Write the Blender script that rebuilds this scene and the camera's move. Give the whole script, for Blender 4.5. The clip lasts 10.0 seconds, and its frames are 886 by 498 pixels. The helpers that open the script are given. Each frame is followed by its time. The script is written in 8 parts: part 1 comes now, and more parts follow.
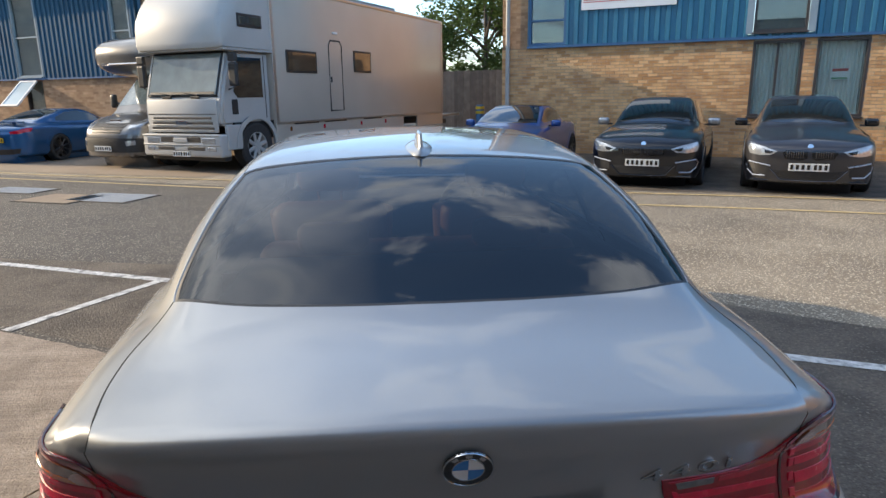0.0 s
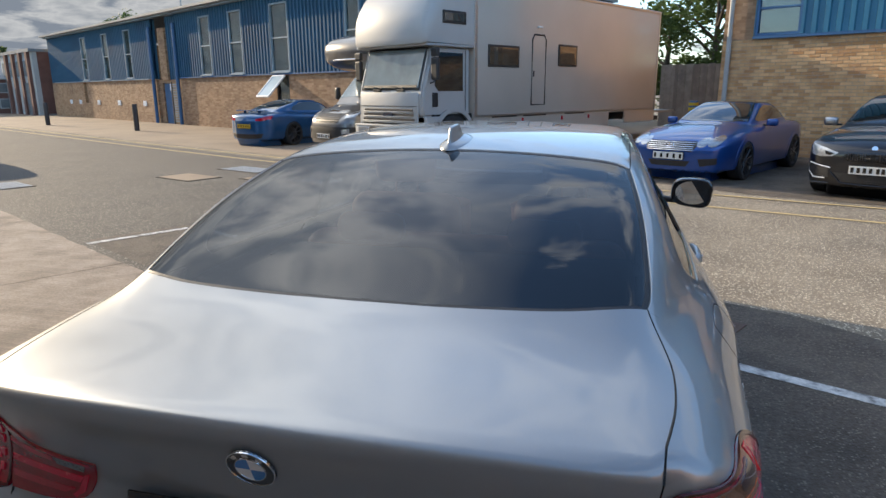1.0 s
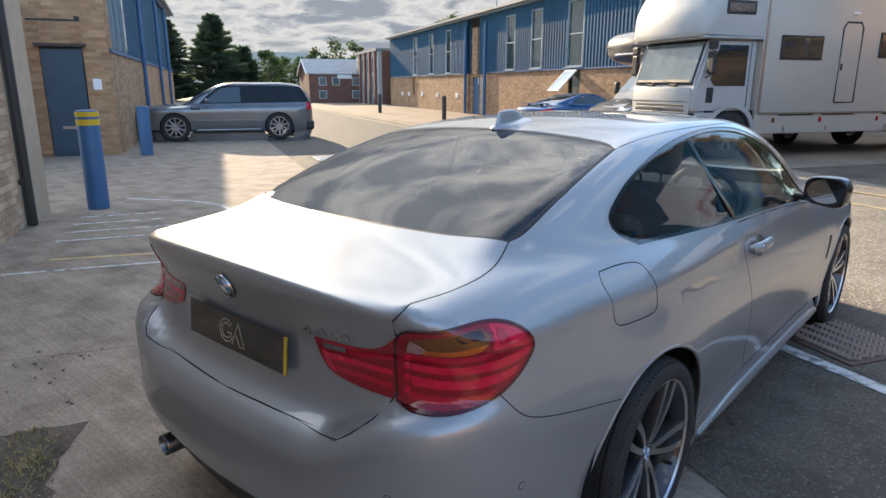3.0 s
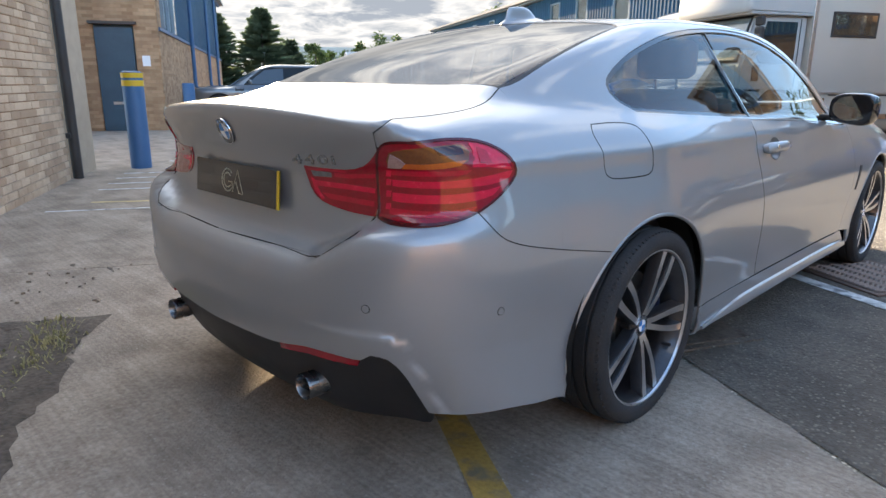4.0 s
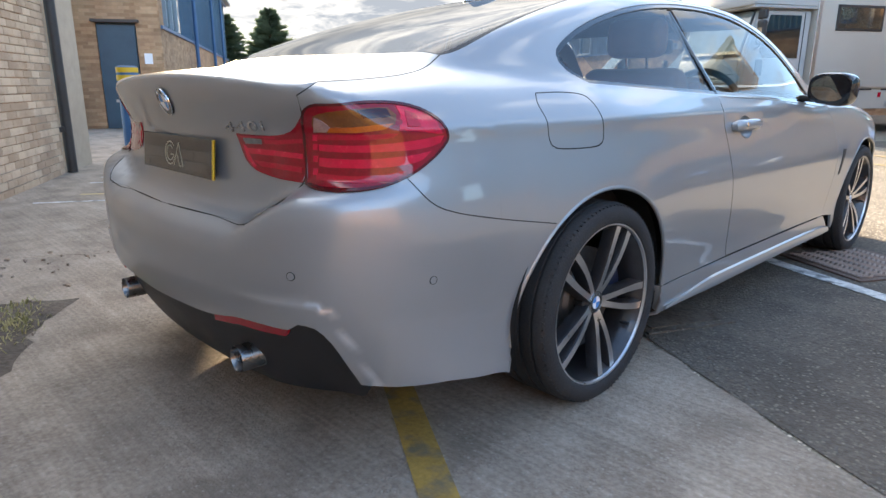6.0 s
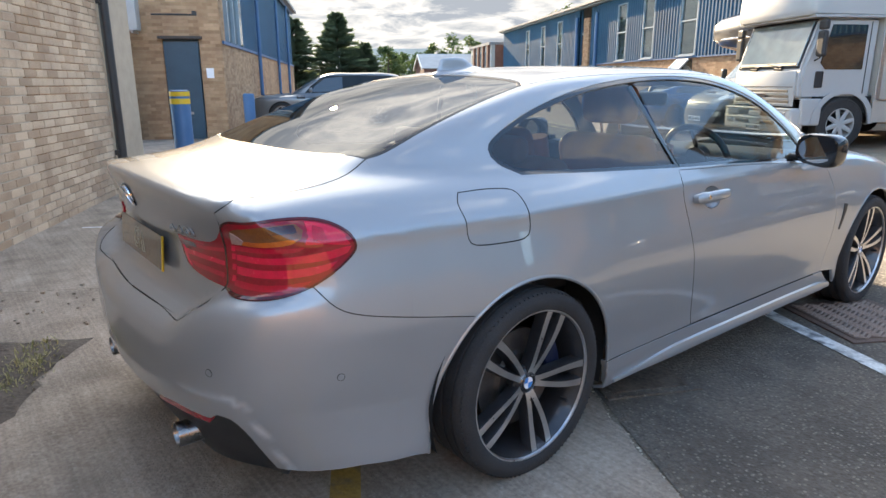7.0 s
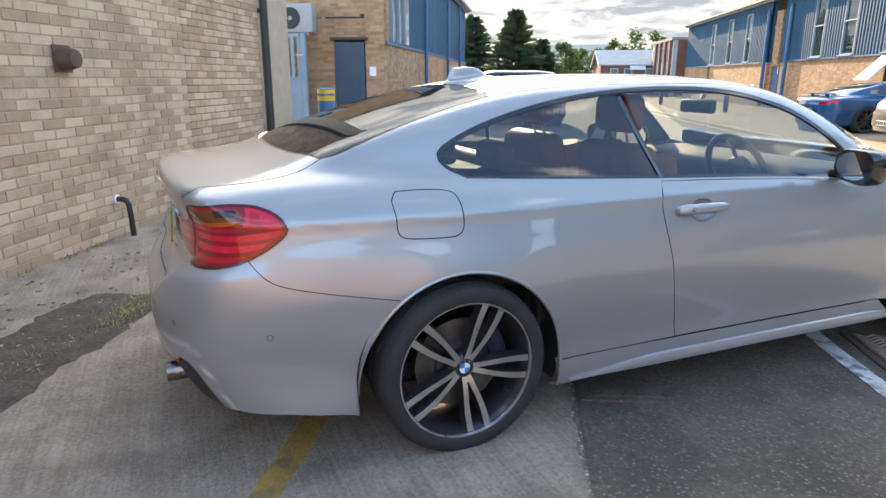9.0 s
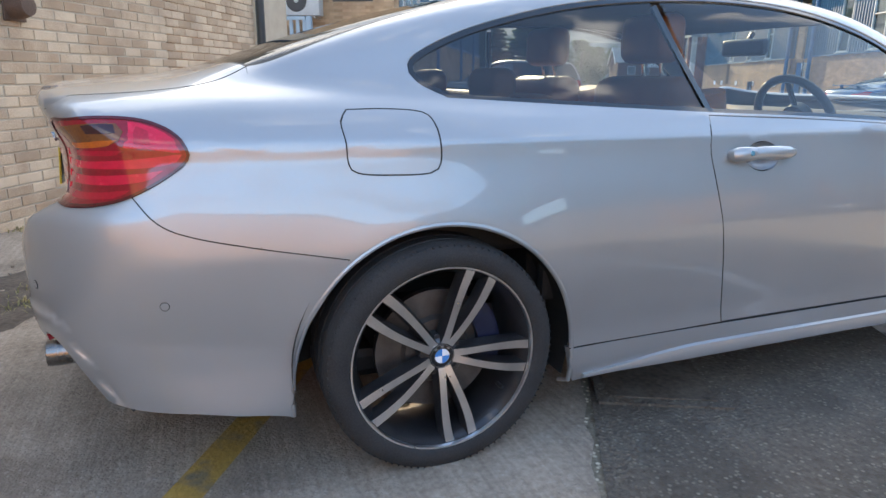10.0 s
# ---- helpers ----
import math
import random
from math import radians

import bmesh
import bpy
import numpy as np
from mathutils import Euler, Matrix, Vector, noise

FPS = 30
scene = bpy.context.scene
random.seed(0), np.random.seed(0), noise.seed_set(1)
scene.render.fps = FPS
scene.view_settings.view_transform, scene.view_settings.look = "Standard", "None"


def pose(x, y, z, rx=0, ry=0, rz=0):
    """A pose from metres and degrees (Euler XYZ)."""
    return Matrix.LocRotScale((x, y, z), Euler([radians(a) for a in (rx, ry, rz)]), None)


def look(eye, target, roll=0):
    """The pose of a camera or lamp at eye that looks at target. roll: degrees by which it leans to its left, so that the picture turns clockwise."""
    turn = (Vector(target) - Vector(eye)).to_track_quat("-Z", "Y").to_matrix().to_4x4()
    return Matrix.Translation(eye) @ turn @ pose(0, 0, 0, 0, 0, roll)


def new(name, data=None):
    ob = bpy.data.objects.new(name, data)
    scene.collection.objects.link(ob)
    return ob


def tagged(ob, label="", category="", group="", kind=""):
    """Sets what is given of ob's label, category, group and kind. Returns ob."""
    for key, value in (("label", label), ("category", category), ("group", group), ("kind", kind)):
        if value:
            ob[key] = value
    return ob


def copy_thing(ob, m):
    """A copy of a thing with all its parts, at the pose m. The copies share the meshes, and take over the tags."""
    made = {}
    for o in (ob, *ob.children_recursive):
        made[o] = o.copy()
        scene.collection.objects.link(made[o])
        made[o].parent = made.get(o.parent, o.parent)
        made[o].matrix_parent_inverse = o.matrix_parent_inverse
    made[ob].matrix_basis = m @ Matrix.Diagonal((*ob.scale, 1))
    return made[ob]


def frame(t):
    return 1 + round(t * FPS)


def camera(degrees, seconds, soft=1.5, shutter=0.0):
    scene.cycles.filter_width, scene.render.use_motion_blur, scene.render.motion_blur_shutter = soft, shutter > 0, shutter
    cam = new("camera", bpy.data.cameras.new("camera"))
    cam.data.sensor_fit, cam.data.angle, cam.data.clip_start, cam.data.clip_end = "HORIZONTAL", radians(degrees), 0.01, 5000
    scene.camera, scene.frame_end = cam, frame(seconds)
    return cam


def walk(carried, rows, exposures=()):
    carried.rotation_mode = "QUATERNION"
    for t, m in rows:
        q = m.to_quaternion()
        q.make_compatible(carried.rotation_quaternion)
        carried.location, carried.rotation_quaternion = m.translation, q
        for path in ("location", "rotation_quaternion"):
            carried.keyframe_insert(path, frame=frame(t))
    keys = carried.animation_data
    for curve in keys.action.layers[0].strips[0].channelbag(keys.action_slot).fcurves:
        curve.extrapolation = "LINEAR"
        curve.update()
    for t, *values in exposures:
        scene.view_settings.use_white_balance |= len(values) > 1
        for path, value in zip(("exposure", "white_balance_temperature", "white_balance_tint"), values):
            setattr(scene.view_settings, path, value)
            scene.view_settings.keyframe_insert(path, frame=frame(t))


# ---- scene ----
cam = camera(69.4, 10.0)
EXPOSURE = ((0.0, 1.42, 6250, 9), (1.0, 1.36, 6250, 9), (1.5, 1.36, 6250, 10), (2.5, 1.58, 6400, 10), (4.0, 2.32, 6650, 10), (5.5, 2.55, 6750, 10), (7.5, 2.38, 6850, 10), (10.0, 2.65, 6980, 11))
PATH = [
    (0, (-0.111, -0.801, 1.523), (0.054, 1.136, 1.053), -0.7),
    (0.5, (0.2, -0.739, 1.503), (0.011, 1.195, 1.028), -0.1),
    (1, (0.505, -0.681, 1.511), (0.018, 1.198, 1.031), -0.3),
    (1.5, (0.776, -0.74, 1.517), (0.035, 1.054, 1.033), -0.3),
    (2, (1.074, -0.848, 1.532), (0.107, 0.833, 1.044), -0.2),
    (2.5, (1.36, -0.796, 1.539), (0.206, 0.762, 1.048), -0.2),
    (2.7, (1.462, -0.796, 1.538), (0.25, 0.717, 1.046), -0.1),
    (3.8, (1.789, -0.823, 1.175), (0.427, 0.554, 0.675), 0.4),
    (4, (1.795, -0.801, 1.089), (0.425, 0.568, 0.588), 0.4),
    (4.5, (1.787, -0.773, 0.961), (0.415, 0.594, 0.462), 0.6),
    (5, (1.778, -0.764, 0.907), (0.408, 0.605, 0.407), 0.6),
    (5.5, (1.81, -0.732, 0.913), (0.438, 0.634, 0.413), 0.6),
    (5.7, (1.844, -0.701, 0.936), (0.467, 0.66, 0.436), 0.4),
    (6.8, (2.171, -0.452, 1.241), (0.687, 0.792, 0.739), -0.1),
    (7, (2.226, -0.378, 1.297), (0.705, 0.819, 0.793), -0.2),
    (7.5, (2.366, -0.204, 1.41), (0.747, 0.854, 0.902), -0.4),
    (8, (2.546, -0.029, 1.427), (0.842, 0.886, 0.919), -0.4),
    (8.5, (2.717, 0.077, 1.386), (0.957, 0.879, 0.877), -0.2),
    (9, (2.822, 0.153, 1.35), (1.037, 0.895, 0.835), 0.1),
    (9.5, (2.674, 0.322, 1.274), (0.88, 1.041, 0.759), 0.5),
    (10, (2.359, 0.467, 1.056), (0.56, 1.172, 0.539), 0.7),
]
walk(cam, [(t, look(eye, aim, lean)) for t, eye, aim, lean in PATH], EXPOSURE)

# world, sun
def est(a, b, z=0.0, turn=0.0):
    """A pose on the estate's grid: a to the right along the buildings, b away from the near wall."""
    return Matrix.Rotation(radians(EST), 4, "Z") @ pose(a, b, z, 0, 0, turn)


EST = -29.77
SUN_EL, SUN_OFF = 17.5, 6.5
sun_dir = Matrix.Rotation(radians(EST), 3, "Z") @ Vector((
    -math.cos(radians(SUN_EL)) * math.cos(radians(SUN_OFF)),
    -math.cos(radians(SUN_EL)) * math.sin(radians(SUN_OFF)),
    math.sin(radians(SUN_EL))))

world = bpy.data.worlds.new("sky")
scene.world = world
world.use_nodes = True
wn, wl = world.node_tree.nodes, world.node_tree.links
wn.clear()
w_out = wn.new("ShaderNodeOutputWorld")
w_bg = wn.new("ShaderNodeBackground")
w_bg.inputs["Strength"].default_value = 0.15
sky = wn.new("ShaderNodeTexSky")
sky.sky_type = "NISHITA"
sky.sun_disc = False
sky.sun_elevation = radians(SUN_EL)
sky.sun_rotation = math.atan2(sun_dir.x, sun_dir.y) % (2 * math.pi)
sky.air_density, sky.dust_density, sky.ozone_density = 1.0, 0.5, 2.5
w_co = wn.new("ShaderNodeTexCoord")
w_sep = wn.new("ShaderNodeSeparateXYZ")
wl.new(w_co.outputs["Generated"], w_sep.inputs[0])
w_den = wn.new("ShaderNodeMath")
w_den.operation = "ADD"
w_den.inputs[1].default_value = 0.16
wl.new(w_sep.outputs["Z"], w_den.inputs[0])
w_max = wn.new("ShaderNodeMath")
w_max.operation = "MAXIMUM"
w_max.inputs[1].default_value = 0.05
wl.new(w_den.outputs[0], w_max.inputs[0])
w_div = wn.new("ShaderNodeVectorMath")
w_div.operation = "DIVIDE"
w_cmb = wn.new("ShaderNodeCombineXYZ")
for k in range(3):
    wl.new(w_max.outputs[0], w_cmb.inputs[k])
wl.new(w_co.outputs["Generated"], w_div.inputs[0])
wl.new(w_cmb.outputs[0], w_div.inputs[1])
w_noise = wn.new("ShaderNodeTexNoise")
w_noise.inputs["Scale"].default_value = 2.3
w_noise.inputs["Detail"].default_value = 7.0
w_noise.inputs["Roughness"].default_value = 0.60
w_noise.inputs["Distortion"].default_value = 0.35
wl.new(w_div.outputs[0], w_noise.inputs["Vector"])
w_ramp = wn.new("ShaderNodeValToRGB")
w_ramp.color_ramp.elements[0].position = 0.53
w_ramp.color_ramp.elements[0].color = (0, 0, 0, 1)
w_ramp.color_ramp.elements[1].position = 0.67
w_ramp.color_ramp.elements[1].color = (1, 1, 1, 1)
wl.new(w_noise.outputs["Fac"], w_ramp.inputs[0])
# clouds: bright rims, greyer thick middles, brighter overhead than low over the roofs
w_thick = wn.new("ShaderNodeValToRGB")
w_thick.color_ramp.elements[0].position = 0.40
w_thick.color_ramp.elements[0].color = (4.4, 4.9, 5.7, 1)
w_thick.color_ramp.elements[1].position = 0.70
w_thick.color_ramp.elements[1].color = (5.0, 5.4, 6.0, 1)
w_edge = w_thick.color_ramp.elements.new(0.53)
w_edge.color = (10.5, 10.4, 10.2, 1)
wl.new(w_noise.outputs["Fac"], w_thick.inputs[0])
w_dot = wn.new("ShaderNodeVectorMath")
w_dot.operation = "DOT_PRODUCT"
w_dot.inputs[1].default_value = sun_dir
wl.new(w_co.outputs["Generated"], w_dot.inputs[0])
w_near = wn.new("ShaderNodeMapRange")
w_near.inputs["From Min"].default_value = 0.26
w_near.inputs["From Max"].default_value = 0.72
w_near.inputs["To Min"].default_value = 0.14
w_near.inputs["To Max"].default_value = 0.72
wl.new(w_sep.outputs["Z"], w_near.inputs["Value"])
w_lit = wn.new("ShaderNodeMix")
w_lit.data_type = "RGBA"
w_lit.blend_type = "MULTIPLY"
w_lit.inputs[0].default_value = 1.0
wl.new(w_thick.outputs[0], w_lit.inputs[6])
wl.new(w_near.outputs[0], w_lit.inputs[7])
# a veil of cloud over the sun's side
w_veil = wn.new("ShaderNodeMapRange")
w_veil.inputs["From Min"].default_value = 0.50
w_veil.inputs["From Max"].default_value = 0.84
w_veil.inputs["To Max"].default_value = 1.0
wl.new(w_dot.outputs["Value"], w_veil.inputs["Value"])
w_cov = wn.new("ShaderNodeMath")
w_cov.operation = "MAXIMUM"
wl.new(w_ramp.outputs[0], w_cov.inputs[0])
wl.new(w_veil.outputs[0], w_cov.inputs[1])
w_mix = wn.new("ShaderNodeMix")
w_mix.data_type = "RGBA"
wl.new(w_cov.outputs[0], w_mix.inputs[0])
wl.new(sky.outputs[0], w_mix.inputs[6])
wl.new(w_lit.outputs[2], w_mix.inputs[7])
wl.new(w_mix.outputs[2], w_bg.inputs["Color"])
wl.new(w_bg.outputs[0], w_out.inputs["Surface"])

sun_data = bpy.data.lights.new("sun", "SUN")
sun_data.energy = 2.8
sun_data.angle = radians(0.6)
sun_data.color = (1.0, 0.79, 0.54)
sun = new("sun", sun_data)
sun.matrix_world = look(sun_dir * 50, (0, 0, 0))

# ---- materials ----
def surf(name, dark, light, scale=6.0, fine=90.0, rough=0.8, rough_var=0.1, metal=0.0, bump=0.15,
         bump_scale=None, coat=0.0, coat_rough=0.03, rand=0.0, stain=None, stain_scale=0.7, stain_amt=0.0,
         space="world", spec=0.5, coat_ior=1.5, stretch=(1, 1, 1), ior=1.5, island=0.0):
    """Two colours mixed by a coarse and a fine noise, with grain, stains and a varied roughness."""
    m = bpy.data.materials.new(name)
    m.use_nodes = True
    n, l = m.node_tree.nodes, m.node_tree.links
    b = n["Principled BSDF"]
    if space == "world":
        co = n.new("ShaderNodeNewGeometry").outputs["Position"]
    else:
        co = n.new("ShaderNodeTexCoord").outputs["Object"]
    mp = n.new("ShaderNodeMapping")
    mp.inputs["Scale"].default_value = stretch
    l.new(co, mp.inputs["Vector"])
    co = mp.outputs[0]

    def noise_at(s, detail=4.0):
        t = n.new("ShaderNodeTexNoise")
        t.inputs["Scale"].default_value = s
        t.inputs["Detail"].default_value = detail
        l.new(co, t.inputs["Vector"])
        return t.outputs["Fac"]

    big, small = noise_at(scale), noise_at(fine, 3.0)
    add = n.new("ShaderNodeMath")
    add.operation = "ADD"
    l.new(big, add.inputs[0])
    l.new(small, add.inputs[1])
    rng = n.new("ShaderNodeMapRange")
    rng.inputs["From Min"].default_value, rng.inputs["From Max"].default_value = 0.7, 1.3
    l.new(add.outputs[0], rng.inputs["Value"])
    fac = rng.outputs[0]
    if rand or island:
        ra = n.new("ShaderNodeNewGeometry").outputs["Random Per Island"] if island else n.new("ShaderNodeObjectInfo").outputs["Random"]
        mm = n.new("ShaderNodeMath")
        mm.operation = "MULTIPLY_ADD"
        mm.inputs[1].default_value = 2 * (rand or island)
        l.new(ra, mm.inputs[0])
        sub = n.new("ShaderNodeMath")
        sub.operation = "SUBTRACT"
        sub.inputs[1].default_value = rand or island
        l.new(fac, sub.inputs[0])
        l.new(sub.outputs[0], mm.inputs[2])
        fac = mm.outputs[0]
    mix = n.new("ShaderNodeMix")
    mix.data_type = "RGBA"
    mix.inputs[6].default_value, mix.inputs[7].default_value = (*dark, 1), (*light, 1)
    l.new(fac, mix.inputs[0])
    col = mix.outputs[2]
    if stain_amt:
        st = n.new("ShaderNodeMapRange")
        st.inputs["From Min"].default_value, st.inputs["From Max"].default_value = 0.48, 0.68
        st.inputs["To Max"].default_value = stain_amt
        l.new(noise_at(stain_scale, 6.0), st.inputs["Value"])
        m2 = n.new("ShaderNodeMix")
        m2.data_type = "RGBA"
        m2.inputs[7].default_value = (*stain, 1)
        l.new(st.outputs[0], m2.inputs[0])
        l.new(col, m2.inputs[6])
        col = m2.outputs[2]
    l.new(col, b.inputs["Base Color"])
    rr = n.new("ShaderNodeMapRange")
    rr.inputs["To Min"].default_value = max(rough - rough_var, 0.0)
    rr.inputs["To Max"].default_value = min(rough + rough_var, 1.0)
    l.new(big, rr.inputs["Value"])
    l.new(rr.outputs[0], b.inputs["Roughness"])
    b.inputs["Metallic"].default_value = metal
    b.inputs["Specular IOR Level"].default_value = spec
    b.inputs["IOR"].default_value = ior
    b.inputs["Coat Weight"].default_value = coat
    b.inputs["Coat Roughness"].default_value = coat_rough
    b.inputs["Coat IOR"].default_value = coat_ior
    if bump:
        bp = n.new("ShaderNodeBump")
        bp.inputs["Strength"].default_value = bump
        bp.inputs["Distance"].default_value = 0.01
        l.new(noise_at(bump_scale, 3.0) if bump_scale else small, bp.inputs["Height"])
        l.new(bp.outputs[0], b.inputs["Normal"])
    return m


def glass_mat(name, tint, amount, rough=0.0, normal_share=0.085):
    """A thin pane: clear tinted pass-through under a mirror-like skin, the same from both sides."""
    m = bpy.data.materials.new(name)
    m.use_nodes = True
    n, l = m.node_tree.nodes, m.node_tree.links
    n.clear()
    out = n.new("ShaderNodeOutputMaterial")
    tr = n.new("ShaderNodeBsdfTransparent")
    tr.inputs[0].default_value = (*[c * amount for c in tint], 1)
    gl = n.new("ShaderNodeBsdfGlossy")
    gl.inputs["Roughness"].default_value = rough
    lw = n.new("ShaderNodeLayerWeight")
    lw.inputs["Blend"].default_value = 0.5
    pw = n.new("ShaderNodeMath")
    pw.operation = "POWER"
    pw.inputs[1].default_value = 5.0
    l.new(lw.outputs["Facing"], pw.inputs[0])
    ad = n.new("ShaderNodeMath")
    ad.operation = "MULTIPLY_ADD"
    ad.inputs[1].default_value = 1 - normal_share
    ad.inputs[2].default_value = normal_share
    l.new(pw.outputs[0], ad.inputs[0])
    mx = n.new("ShaderNodeMixShader")
    l.new(ad.outputs[0], mx.inputs[0])
    l.new(tr.outputs[0], mx.inputs[1])
    l.new(gl.outputs[0], mx.inputs[2])
    l.new(mx.outputs[0], out.inputs[0])
    return m


# ---- mesh helpers ----
def mesh_ob(name, verts, faces, material, parent=None, smooth=False, label="", normals=None, m=None):
    me = bpy.data.meshes.new(name)
    me.from_pydata([tuple(v) for v in verts], [], faces)
    if material:
        me.materials.append(material)
    if smooth:
        me.shade_smooth()
    if normals is not None:
        me.normals_split_custom_set_from_vertices([tuple(v) for v in normals])
    ob = new(name, me)
    if parent:
        ob.parent = parent
    if m is not None:
        ob.matrix_basis = m
    if label:
        tagged(ob, label)
    return ob


def part(name, bm, material, parent=None, label="", smooth=False, m=None):
    """Links a bmesh as one mesh object under a thing or a part."""
    me = bpy.data.meshes.new(name)
    bm.normal_update()
    bm.to_mesh(me)
    bm.free()
    if material:
        me.materials.append(material)
    if smooth:
        me.shade_smooth()
        me.set_sharp_from_angle(angle=radians(38))
    ob = new(name, me)
    if parent:
        ob.parent = parent
    if m is not None:
        ob.matrix_basis = m
    if label:
        tagged(ob, label)
    return ob


def thing(name, label, category, m=None, group="", kind=""):
    ob = new(name)
    if m is not None:
        ob.matrix_basis = m
    return tagged(ob, label, category, group, kind)


def box(bm, cx, cy, cz, sx, sy, sz, bevel=0.0, m=None, seg=2):
    r = bmesh.ops.create_cube(bm, size=1.0, matrix=Matrix.LocRotScale((cx, cy, cz), None, (sx, sy, sz)))
    vs = r["verts"]
    if bevel:
        es = list({e for v in vs for e in v.link_edges})
        rb = bmesh.ops.bevel(bm, geom=es, offset=bevel, segments=seg, affect="EDGES", profile=0.5)
        vs = list({v for f in rb["faces"] for v in f.verts} | {v for v in vs if v.is_valid})
    if m is not None:
        bmesh.ops.transform(bm, matrix=m, verts=vs)
    return bm


def one_box(cx, cy, cz, sx, sy, sz, bevel=0.0, seg=2):
    return box(bmesh.new(), cx, cy, cz, sx, sy, sz, bevel, seg=seg)


def lathe(profile, steps=48, axis="X", arc=360.0, start=0.0, closed=False):
    """Revolve (along, radius) pairs round an axis through the origin."""
    bm = bmesh.new()
    full = abs(arc - 360) < 1e-6
    n = steps if full else steps + 1
    rings = []
    for i in range(n):
        t = radians(start + arc * i / steps)
        c, s = math.cos(t), math.sin(t)
        ring = []
        for u, r in profile:
            p = {"X": (u, r * c, r * s), "Y": (r * c, u, r * s), "Z": (r * c, r * s, u)}[axis]
            ring.append(bm.verts.new(p))
        rings.append(ring)
    k = len(profile)
    for i in range(n if full else n - 1):
        p, q = rings[i], rings[(i + 1) % n]
        for j in range(k if closed else k - 1):
            j2 = (j + 1) % k
            try:
                bm.faces.new((p[j], p[j2], q[j2], q[j]))
            except ValueError:
                pass
    bmesh.ops.remove_doubles(bm, verts=bm.verts[:], dist=1e-6)
    bmesh.ops.recalc_face_normals(bm, faces=bm.faces[:])
    return bm


def tube(points, radius, sides=10, bm=None, cap=True, flat=1.0, up=(0, 0, 1)):
    """Sweep a round (or flattened) section along points; radius a number or one per point."""
    bm = bm or bmesh.new()
    pts = [Vector(p) for p in points]
    rad = radius if isinstance(radius, (list, tuple)) else [radius] * len(pts)
    rings = []
    ref = Vector(up)
    for i, p in enumerate(pts):
        d = (pts[min(i + 1, len(pts) - 1)] - pts[max(i - 1, 0)]).normalized()
        s = d.cross(ref)
        s = s.normalized() if s.length > 1e-4 else d.orthogonal().normalized()
        u = s.cross(d)
        rings.append([bm.verts.new(p + (s * math.cos(2 * math.pi * k / sides) + u * math.sin(2 * math.pi * k / sides) * flat) * rad[i])
                      for k in range(sides)])
    for a, b in zip(rings, rings[1:]):
        for k in range(sides):
            bm.faces.new((a[k], a[(k + 1) % sides], b[(k + 1) % sides], b[k]))
    if cap:
        bm.faces.new(rings[0][::-1])
        bm.faces.new(rings[-1])
    return bm


def prism(outline, depth, bm=None, m=None):
    """A flat outline in x, z pushed through y by depth (from 0 to -depth... towards the viewer)."""
    bm = bm or bmesh.new()
    lo = [bm.verts.new((x, 0, z)) for x, z in outline]
    hi = [bm.verts.new((x, -depth, z)) for x, z in outline]
    k = len(outline)
    bm.faces.new(lo)
    bm.faces.new(hi[::-1])
    for i in range(k):
        bm.faces.new((lo[i], hi[i], hi[(i + 1) % k], lo[(i + 1) % k]))
    bmesh.ops.recalc_face_normals(bm, faces=bm.faces[:])
    if m is not None:
        bmesh.ops.transform(bm, matrix=m, verts=lo + hi)
    return bm


def strip(points, width, z, bm=None):
    """A flat painted line along plan points."""
    bm = bm or bmesh.new()
    prev = None
    for i, p in enumerate(points):
        p = Vector((p[0], p[1], 0))
        d = Vector(points[min(i + 1, len(points) - 1)][:2]) - Vector(points[max(i - 1, 0)][:2])
        nrm = Vector((-d.y, d.x, 0)).normalized() * width / 2
        cur = bm.verts.new(p + nrm + Vector((0, 0, z))), bm.verts.new(p - nrm + Vector((0, 0, z)))
        if prev:
            bm.faces.new((prev[0], prev[1], cur[1], cur[0]))
        prev = cur
    return bm


# ---- smooth solids for car bodies ----
def curve(pts, soft=0.05, n=1600):
    """A smooth function through pairs, tabulated and softened."""
    xs, ys = np.array([p[0] for p in pts], float), np.array([p[1] for p in pts], float)
    lo, hi = xs[0] - 0.6, xs[-1] + 0.6
    t = np.linspace(lo, hi, n)
    h = np.diff(xs)
    d = np.diff(ys) / h
    mm = np.concatenate([[d[0]], np.where(d[:-1] * d[1:] > 0, (d[:-1] + d[1:]) / 2, 0), [d[-1]]])
    i = np.clip(np.searchsorted(xs, t) - 1, 0, len(h) - 1)
    u = np.clip((t - xs[i]) / h[i], 0, 1)
    v = ((2 * u**3 - 3 * u**2 + 1) * ys[i] + (u**3 - 2 * u**2 + u) * h[i] * mm[i]
         + (-2 * u**3 + 3 * u**2) * ys[i + 1] + (u**3 - u**2) * h[i] * mm[i + 1])
    v = np.where(t < xs[0], ys[0] + (t - xs[0]) * mm[0], np.where(t > xs[-1], ys[-1] + (t - xs[-1]) * mm[-1], v))
    step = t[1] - t[0]
    r = int(max(soft / step * 2.5, 1))
    ker = np.exp(-0.5 * (np.arange(-r, r + 1) * step / max(soft, 1e-6))**2)
    ker /= ker.sum()
    pad = np.concatenate([v[0] + (np.arange(-r, 0)) * (v[1] - v[0]), v, v[-1] + np.arange(1, r + 1) * (v[-1] - v[-2])])
    v = np.convolve(pad, ker, "valid")
    return lambda q: np.interp(q, t, v)


def smax(a, b, k):
    h = np.maximum(k - np.abs(a - b), 0) / k
    return np.maximum(a, b) + h**3 * k / 6


def smin(a, b, k):
    return -smax(-a, -b, k)


